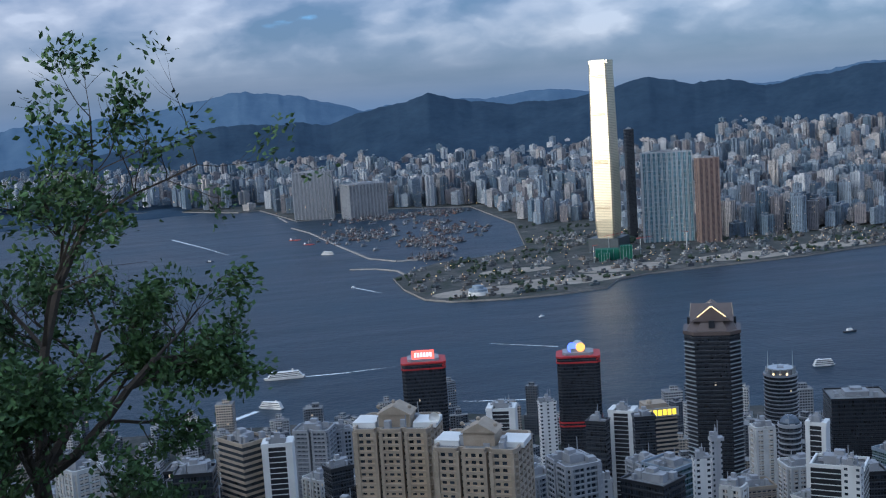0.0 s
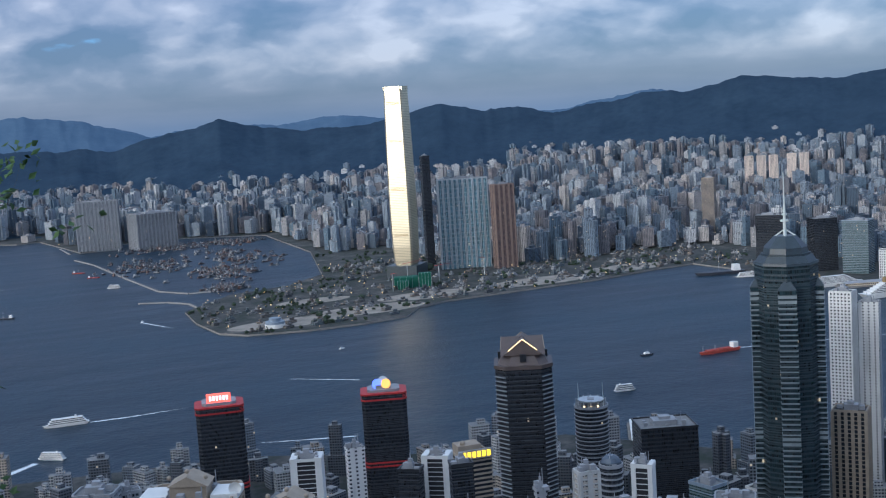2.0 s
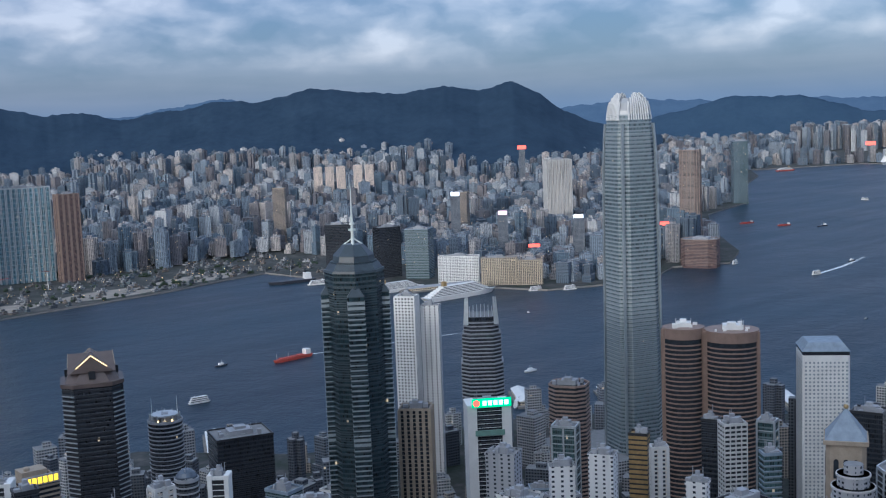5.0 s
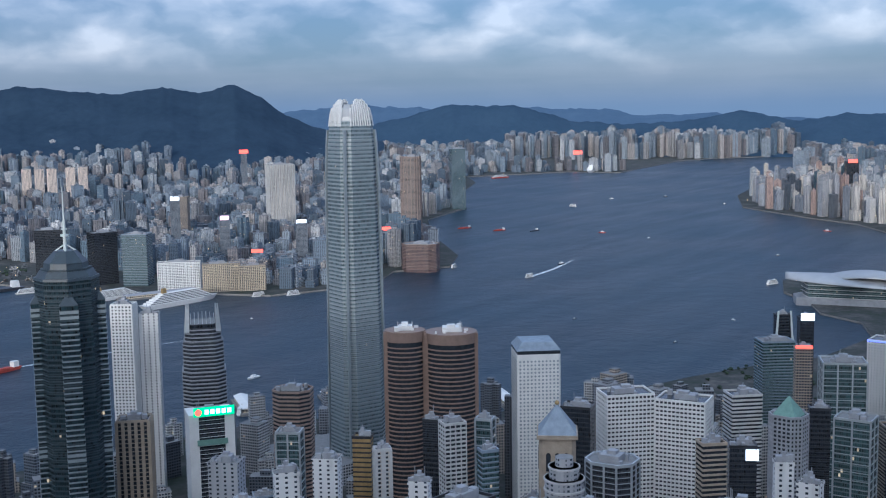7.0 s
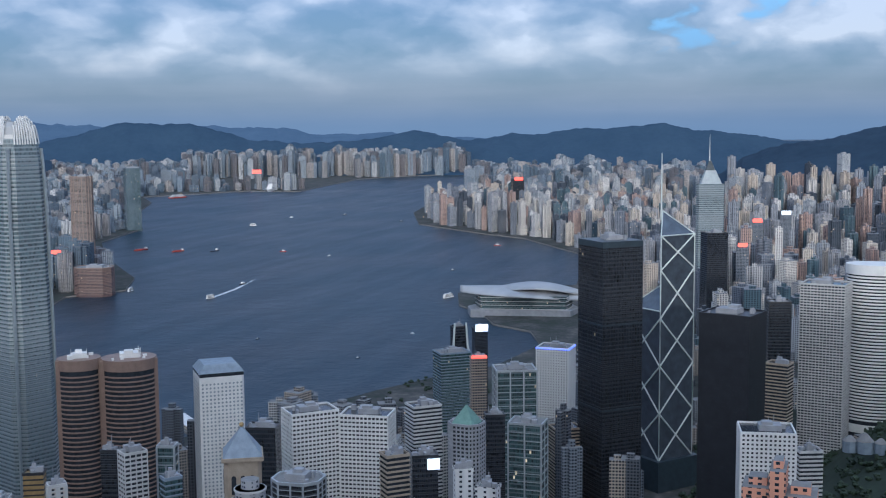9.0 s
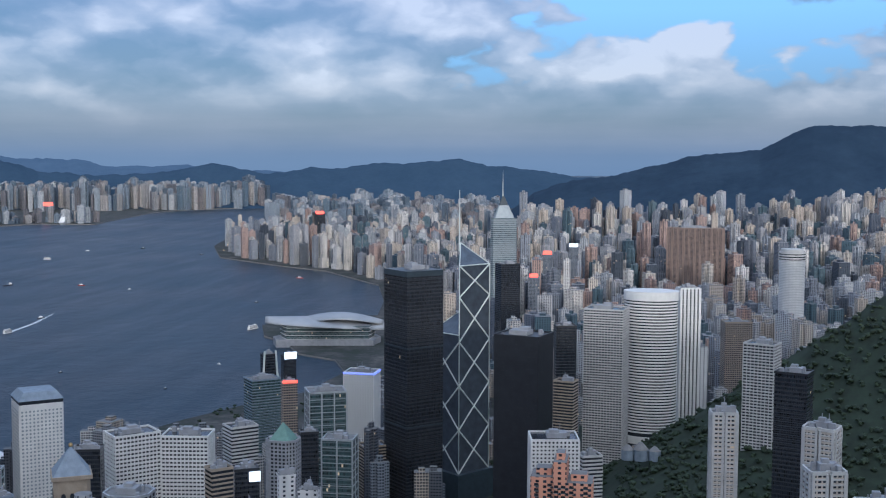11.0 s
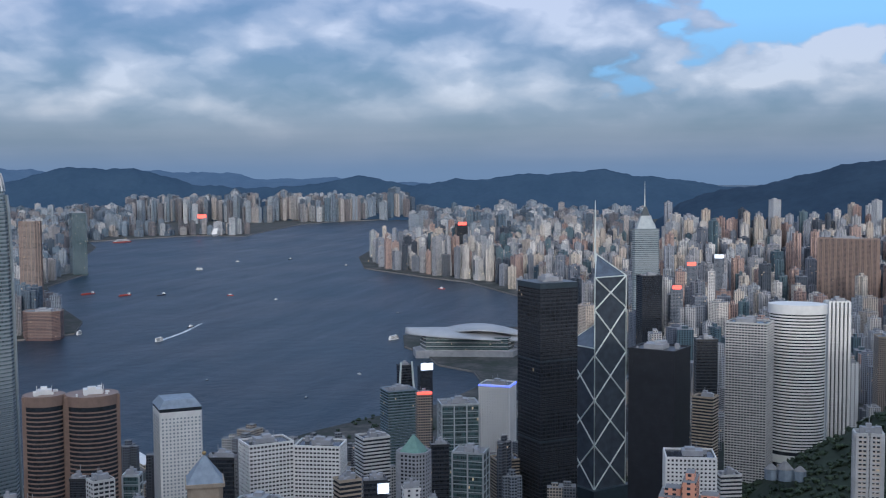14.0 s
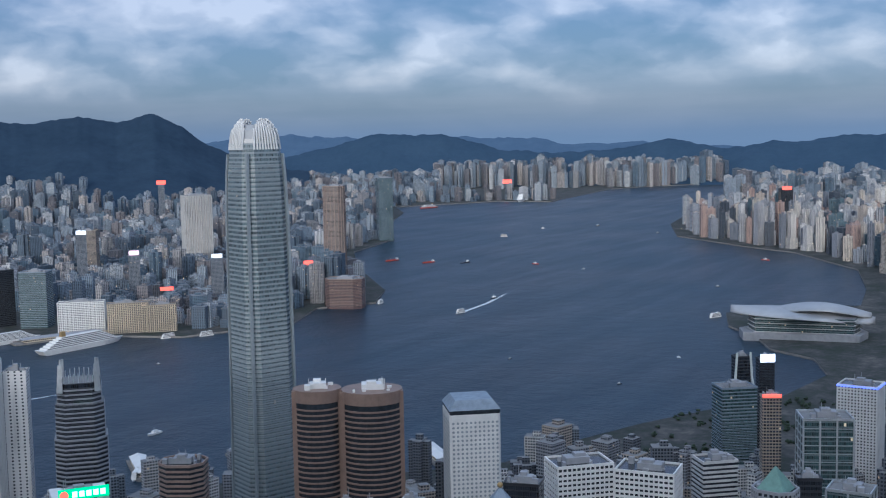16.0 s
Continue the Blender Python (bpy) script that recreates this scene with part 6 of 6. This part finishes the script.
def foam_material():
    m, n, bsdf, tree = material("wake_foam")
    where = metres(n)
    f = maths(n, "ADD", maths(n, "MULTIPLY", noise_at(n, where, 9.0, 5, 0.7), 0.6), maths(n, "MULTIPLY", noise_at(n, where, 2.5, 4, 0.7), 0.4))
    across = n("ShaderNodeUVMap").outputs[0]
    sep = n("ShaderNodeSeparateXYZ", {0: across})
    edge = maths(n, "SUBTRACT", 1.0, maths(n, "ABSOLUTE", maths(n, "SUBTRACT", maths(n, "MULTIPLY", sep.outputs[1], 2.0), 1.0)))
    k = maths(n, "SUBTRACT", maths(n, "ADD", maths(n, "MULTIPLY", f, 1.3), maths(n, "MULTIPLY", edge, 0.5)), maths(n, "ADD", 0.66, maths(n, "MULTIPLY", sep.outputs[0], 0.34)))
    put(tree, smooth(n, k, 0.0, 0.3), bsdf.inputs["Alpha"])
    bsdf.inputs["Base Color"].default_value = (0.72, 0.76, 0.78, 1)
    bsdf.inputs["Roughness"].default_value = 0.7
    return m


M_FOAM = foam_material()


def wake(pts, w0, w1):
    """Foam behind a boat: a strip on the water that widens and thins out."""
    bm = bmesh.new()
    uv = bm.loops.layers.uv.new("UVMap")
    k, rows = 10 * (len(pts) - 1), []
    for i in range(k + 1):
        f = i / k * (len(pts) - 1)
        j = min(int(f), len(pts) - 2)
        a, b = Vector(pts[j]), Vector(pts[j + 1])
        p = a.lerp(b, f - j)
        s = (b - a).orthogonal().normalized()
        w = w0 + (w1 - w0) * i / k
        rows.append([(bm.verts.new((*(p + s * w * c), 0.35)), i / k, (c + 1) / 2) for c in (-1, 0, 1)])
    for a, b in zip(rows, rows[1:]):
        for j in range(2):
            q = (a[j], a[j + 1], b[j + 1], b[j])
            f = bm.faces.new([v[0] for v in q])
            for lp, v in zip(f.loops, q):
                lp[uv].uv = v[1:]
    bmesh.ops.recalc_face_normals(bm, faces=bm.faces)
    tagged(finish("wake_foam", bm, M_FOAM), "white foam wake on dark water", "wake", kind="stuff")


wake([(156, 1759), (217, 1753), (299, 1759)], 4, 9)
wake([(68, 1572), (30, 1535), (-10, 1514), (-90, 1480)], 7, 16)
wake([(576, 1770), (481, 1854)], 2.5, 6)
wake([(461, 1447), (343, 1492)], 3, 7)
wake([(2418, 1342), (2567, 1355), (2747, 1391)], 5, 17)
wake([(365, 2650), (412, 2519)], 3, 10)
wake([(-49, 4198), (50, 3841), (120, 3550)], 6, 10)
wake([(1133, 1600), (1500, 1500)], 3, 12)


def ship(kind, e, nn, length, turn, label):
    name = {"ferry": "ferry", "cargo": "cargo_ship", "tug": "tug_boat", "barge": "barge", "cruise": "cruise_ship", "motor": "motor_boat"}[kind]
    t = thing(name, e, nn, 0, turn, label, name.replace("_", " "))
    ln = length
    beam = ln * {"ferry": 0.2, "cargo": 0.16, "tug": 0.3, "barge": 0.25, "cruise": 0.13, "motor": 0.3}[kind]
    hz = {"ferry": 0.055, "cargo": 0.06, "tug": 0.1, "barge": 0.06, "cruise": 0.05, "motor": 0.1}[kind] * ln
    bm = bmesh.new()
    hull(bm, ln, beam, -1, hz)
    part("hull", bm, {"cargo": M_RHULL, "tug": M_HULL, "barge": M_HULL}.get(kind, M_SHIP) if "red" not in label else M_RHULL, t)
    if kind in ("ferry", "cruise"):
        decks = 3 if kind == "ferry" else 6
        dh = 2.6 if kind == "ferry" else ln * 0.016
        for i in range(decks):
            f = 0.82 - 0.07 * i
            bm = bmesh.new()
            box(bm, -ln * 0.03, 0, hz + i * dh, ln * f, beam * (0.86 - 0.05 * i), dh)
            part("deck_house", bm, M_SHIP, t)
            bm = bmesh.new()
            box(bm, -ln * 0.03, 0, hz + i * dh + dh * 0.35, ln * f * 0.97, beam * (0.86 - 0.05 * i) + 0.3, dh * 0.35)
            part("window_band", bm, M_DEEP, t)
        bm = bmesh.new()
        box(bm, -ln * 0.22, 0, hz + decks * dh, ln * 0.05, beam * 0.3, ln * 0.05, taper=0.8)
        part("funnel", bm, M_GOLDG if kind == "cruise" else M_SHIP, t)
    elif kind == "cargo":
        bm = bmesh.new()
        box(bm, -ln * 0.38, 0, hz, ln * 0.12, beam * 0.8, ln * 0.11)
        part("deck_house", bm, M_SHIP, t)
        for i in range(4):
            bm = bmesh.new()
            box(bm, -ln * 0.2 + i * ln * 0.15, 0, hz, ln * 0.12, beam * 0.7, 1.6)
            part("hatch", bm, M_RHULL, t)
        bm = bmesh.new()
        tube(bm, (ln * 0.4, 0, hz), (ln * 0.4, 0, hz + ln * 0.12), 0.5, 5)
        tube(bm, (ln * 0.1, 0, hz), (ln * 0.1, 0, hz + ln * 0.1), 0.5, 5)
        part("masts", bm, M_STEEL, t)
    else:
        bm = bmesh.new()
        box(bm, -ln * 0.05 if kind != "barge" else -ln * 0.35, 0, hz, ln * (0.4 if kind != "barge" else 0.14), beam * 0.65, ln * 0.12, taper=0.85)
        part("cabin", bm, M_SHIP, t)
        bm = bmesh.new()
        tube(bm, (0, 0, hz), (0, 0, hz + ln * 0.3), 0.3, 5)
        part("mast", bm, M_STEEL, t)


FLEET = [
    ("ferry", 123, 1762, 65, 183, "white double-decked ferry under way"), ("ferry", 88, 1580, 40, 215, "white fast ferry trailing foam"),
    ("cargo", 1133, 1580, 80, 178, "long dark red cargo ship riding low"), ("tug", 1031, 1636, 24, 0, "small dark tug boat under way"),
    ("ferry", 872, 1447, 34, 10, "small dark-hulled harbour ferry"), ("motor", 634, 2043, 15, 150, "small white motor boat"),
    ("barge", 90, 2968, 52, 205, "long dark empty barge"), ("barge", 349, 3818, 41, 20, "red barge moored outside the breakwater"),
    ("barge", 375, 3647, 39, 20, "second red barge moored outside the breakwater"), ("ferry", 396, 3339, 39, 20, "white launch outside the breakwater"),
    ("motor", 366, 2650, 16, 120, "small white speed boat with foam"), ("barge", 1665, 2310, 120, 195, "long brown barge with a crane at the quay"),
    ("cruise", 1745, 1805, 200, 5, "large white cruise ship at the pier"), ("cruise", 1720, 1985, 150, 8, "white cruise ship behind the pier"),
    ("ferry", 1684, 2229, 54, 200, "white ferry at the far quay"), ("motor", 1305, 1203, 24, 185, "white motor yacht under way"),
    ("tug", 1682, 1549, 12, 90, "small dark work boat"), ("cruise", 6407, 3112, 300, 165, "huge white cruise ship at the far terminal"),
    ("cruise", 5691, 3341, 127, 200, "white passenger ship anchored off the far shore"), ("cargo", 3299, 2075, 55, 200, "small red coaster at anchor"),
    ("cargo", 3292, 1937, 50, 200, "red and yellow coaster at anchor"), ("tug", 3370, 1604, 25, 100, "red buoy tender at anchor"),
    ("barge", 3329, 1828, 44, 190, "grey lighter with a crane at anchor"), ("tug", 2657, 1381, 26, 190, "dark tug in the fairway"),
    ("ferry", 2419, 1342, 28, 195, "white speed ferry with a long wake"), ("ferry", 4204, 2130, 32, 90, "white ferry far down the harbour"),
    ("tug", 4788, 1979, 24, 30, "dark tug far down the harbour"), ("tug", 1981, 1001, 10, 30, "small dark sampan at rest"),
    ("motor", 2112, 736, 11, 120, "small white launch off the island shore"), ("tug", 1865, 751, 10, 30, "small dark work boat off the island shore"),
    ("ferry", 2573, 810, 38, 200, "grey-white harbour ferry under way"), ("tug", 3702, 993, 26, 100, "red-hulled work boat by the eastern shore"),
    ("ferry", 1899, 1727, 34, 200, "white ferry at the far pier"), ("ferry", 1951, 1673, 34, 200, "white ferry waiting by the far pier"),
    ("ferry", 1140, 1075, 36, 150, "white ferry at the island pier"), ("motor", 4609, 2151, 20, 40, "white boat far down the harbour"),
    ("tug", 4526, 1622, 19, 80, "dark boat far down the harbour"), ("motor", 3299, 1417, 14, 20, "white boat in mid-harbour"),
    ("tug", 3059, 948, 14, 60, "dark boat in mid-harbour"), ("ferry", 2475, 1590, 30, 170, "dark and white ferry by the far point"),
    ("ferry", 655, 1330, 44, 100, "white moored ferry by the western pier"), ("tug", 60, 3420, 22, 20, "small dark coaster in the western harbour"),
]
for row in FLEET:
    ship(*row)


def pier(e, nn, length, w, turn, label, cover=M_WHITE):
    t = thing("pier", e, nn, 0, turn, label, "pier")
    bm = bmesh.new()
    box(bm, 0, 0, -2, length, w, 5.5)
    part("deck", bm, M_QUAY, t)
    bm = bmesh.new()
    v = [bm.verts.new(p) for p in ((-length * 0.45, -w * 0.4, 9), (length * 0.45, -w * 0.4, 9), (length * 0.45, w * 0.4, 9), (-length * 0.45, w * 0.4, 9), (-length * 0.42, 0, 13), (length * 0.42, 0, 13))]
    for q in ((0, 1, 5, 4), (2, 3, 4, 5), (1, 2, 5), (3, 0, 4), (3, 2, 1, 0)):
        bm.faces.new([v[i] for i in q])
    part("roof", bm, cover, t)
    bm = bmesh.new()
    box(bm, 0, 0, 3.5, length * 0.86, w * 0.7, 5.6)
    part("hall", bm, M_HOTELC, t)


for e, nn, ln, w, turn in ((1165, 1090, 90, 26, -52), (1245, 1000, 90, 26, -52), (1310, 905, 90, 26, -50), (1370, 800, 90, 26, -48), (905, 1130, 110, 30, -60), (760, 1230, 110, 30, -60)):
    pier(e, nn, ln, w, turn, "covered ferry pier with a white pitched roof")
pier(1850, 1905, 300, 30, 20, "long grey cruise pier with a pitched roof", M_GREY)

# ---- lit signs and lamps across the harbour ----


def sign_block(colour, e, nn, z):
    """A plain tower with a lit board on its roof."""
    mats = {"W": (M_SIGN_W, "white"), "P": (M_SIGN_P, "pink"), "R": (M_SIGN_R, "red"), "B": (M_SIGN_B, "blue")}
    mat, word = mats[colour]
    far = math.hypot(e, nn) / 3000
    t = thing("sign_tower", e, nn, 4, math.degrees(math.atan2(e, nn)), "grey tower with a lit " + word + " roof sign", "building", "lit sign towers")
    bm = bmesh.new()
    box(bm, 0, 0, 0, 26, 24, z - 12)
    part("wall", bm, M_FLATS, t)
    bm = bmesh.new()
    box(bm, 0, -10, z - 12, 22 * far, 2, 9 * far)
    part("sign_board", bm, mat, t)
    bm = bmesh.new()
    for x in (-8, 8):
        box(bm, x, -7, z - 12, 1, 1, 7)
    part("sign_frame", bm, M_STEEL, t)


M_SIGN_P = plain("lit_pink_sign", (1.0, 0.62, 0.70), 0.5, emit=1.0)
for row in (
    ("W", 2290, 2376, 169),
    ("P", 2203, 2110, 134),
    ("W", 2258, 1899, 130),
    ("R", 2468, 1792, 96),
    ("R", 3819, 3529, 223),
    ("R", 6704, 3363, 98),
    ("W", 2569, 2663, 141),
    ("P", 2239, 2144, 131),
    ("W", 2294, 1934, 124),
    ("R", 2496, 145, 152),
    ("B", 2590, 226, 122),
    ("W", 2999, 72, 181),
    ("R", 2897, 135, 169),):
    sign_block(*row)


def lamps():
    rng = random.Random(77)
    verts, faces, tones = [], [], []
    for k in range(900):
        if k < 320:
            x, y, z = rng.uniform(480, 1950), rng.uniform(2270, 3300), rng.uniform(7, 14)
        elif k < 760:
            x, y, z = rng.uniform(-300, 4200), rng.uniform(1700, 5600), rng.uniform(8, 55)
        else:
            x, y, z = rng.uniform(2400, 5000), rng.uniform(100, 1700), rng.uniform(8, 40)
        if not (inside(KOWLOON, x, y) or inside(ISLAND, x, y)):
            continue
        r = rng.uniform(0.5, 1.1) * math.hypot(x, y) / 3000
        b = len(verts)
        verts.extend((K * (x + r * p), K * (y + r * q), K * (z + r * w)) for p, q, w in ((1, 0, 0), (-1, 0, 0), (0, 1, 0), (0, -1, 0), (0, 0, 1), (0, 0, -1)))
        faces.extend(tuple(b + i for i in f) for f in ((0, 2, 4), (2, 1, 4), (1, 3, 4), (3, 0, 4), (2, 0, 5), (1, 2, 5), (3, 1, 5), (0, 3, 5)))
    me = bpy.data.meshes.new("city_lamps")
    me.from_pydata(verts, [], faces)
    me.materials.append(M_LAMP)
    tagged(new("city_lamps", me), "scattered warm street and site lamps across the harbour", "lamps", kind="stuff")


lamps()

# ---- the two trees by the lookout ----
M_LEAF = foliage("leaf_green", (0.022, 0.050, 0.016), (0.095, 0.175, 0.05), 30.0)
# Darker copy of leaf_green: the slope tree's shade is put into its colour.
M_LEAF_SHADED = foliage("leaf_in_shade", (0.010, 0.024, 0.009), (0.042, 0.078, 0.026), 30.0)
M_BARK = plain("dark_bark", (0.055, 0.045, 0.035), 0.95, vary=0.4, size=2.0, bump=0.6)


def big_tree(name, e, nn, z_base, height, spread, label, seed, leaf=1.0, lean=(0, 0), fork=0.3, density=1.0, limbs=8, low=0.5, cut=-0.12, leaves=M_LEAF):
    """A slender tree: a forked trunk, limbs in several orders and thousands of folded leaves."""
    rng = random.Random(seed)
    t = thing(name, e, nn, z_base, 0, label, "tree")
    wood, tips = bmesh.new(), []

    def limb(p, way, length, r, level):
        segs = 4
        for i in range(segs):
            way = (way + Vector((rng.gauss(0, 0.13), rng.gauss(0, 0.13), rng.gauss(0.05, 0.08)))).normalized()
            q = p + way * (length / segs)
            r2 = r * 0.86
            tube(wood, p, q, r, 6 if level < 2 else 4, r2)
            if level >= 2:
                tips.append((q, way, level))
            if level < 4 and i >= (1 if level else 0):
                for _ in range(2 if level < 3 else 2):
                    side = way.orthogonal().normalized()
                    side = (Matrix.Rotation(rng.uniform(0, 6.28), 3, way) @ side)
                    f = rng.uniform(0.5, 1.0)
                    limb(q, (way * f + side * 1.0 + Vector((0, 0, 0.25))).normalized(), length * rng.uniform(0.42, 0.6), r2 * 0.55, level + 1)
            p, r = q, r2
        tips.append((p, way, level))
    base = Vector((0, 0, -10))
    top = Vector((lean[0], lean[1], height * fork))
    n0 = 6
    pts = [base.lerp(top, i / n0) + Vector((rng.gauss(0, 1.2), rng.gauss(0, 1.2), 0)) * (i > 0) for i in range(n0 + 1)]
    rad = height * 0.017
    for i, (a, b) in enumerate(zip(pts, pts[1:])):
        tube(wood, a, b, rad * (1 - 0.06 * i), 8, rad * (1 - 0.06 * (i + 1)))
    for i in range(limbs):
        a = 2.4 * i + rng.uniform(-0.3, 0.3)
        up = rng.uniform(low, low + 1.0)
        start = pts[-1] if i % 3 == 0 else pts[2 + i % 4].lerp(pts[3 + i % 4], rng.random())
        limb(start, Vector((math.cos(a), math.sin(a), up)).normalized(), spread * rng.uniform(0.75, 1.05), rad * 0.55, 1)
    limb(pts[-1], Vector((0.05, 0, 1)), height * (1 - fork) * 0.75, rad * 0.6, 1)
    part("trunk", wood, M_BARK, t)
    verts, faces = [], []
    for p, way, level in tips:
        if noise.noise(p / (spread * 0.3)) < cut:
            continue
        for _ in range(int(rng.choice((3, 4, 5)) * density)):
            c = p + Vector((rng.gauss(0, 1.0), rng.gauss(0, 1.0), rng.gauss(0, 0.8))) * leaf * 1.5
            d = (way + Vector((rng.gauss(0, 0.7), rng.gauss(0, 0.7), rng.gauss(-0.25, 0.5)))).normalized()
            s = d.orthogonal().normalized()
            s = Matrix.Rotation(rng.uniform(0, 6.28), 3, d) @ s
            u = d.cross(s)
            ln, wd = leaf * rng.uniform(1.2, 2.0), leaf * rng.uniform(0.38, 0.6)
            k = len(verts)
            for a, b, f in ((0, 0, 0), (0.45, 1, 0.25), (0.45, -1, 0.25), (1, 0, -0.1), (0.5, 0, 0)):
                verts.append(tuple((c + d * ln * a + s * wd * b + u * wd * f) * K))
            faces.extend(((k, k + 4, k + 1), (k + 1, k + 4, k + 3), (k, k + 2, k + 4), (k + 2, k + 3, k + 4)))
    me = bpy.data.meshes.new("crown")
    me.from_pydata(verts, [], faces)
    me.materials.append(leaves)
    ob = new("crown", me)
    ob.parent = t
    return t, len(faces)


big_tree("lookout_tree", -42, 170, 275, 132, 33, "slender leafy green tree rising beside the lookout", 3, leaf=0.95, fork=0.5, density=1.3, limbs=9, cut=-0.02)
big_tree("slope_tree", 40, -110, 243, 150, 48, "dark bushy green tree on the slope by the lookout", 8, leaf=0.85, fork=0.62, density=1.7, limbs=22, low=-0.15, leaves=M_LEAF_SHADED)
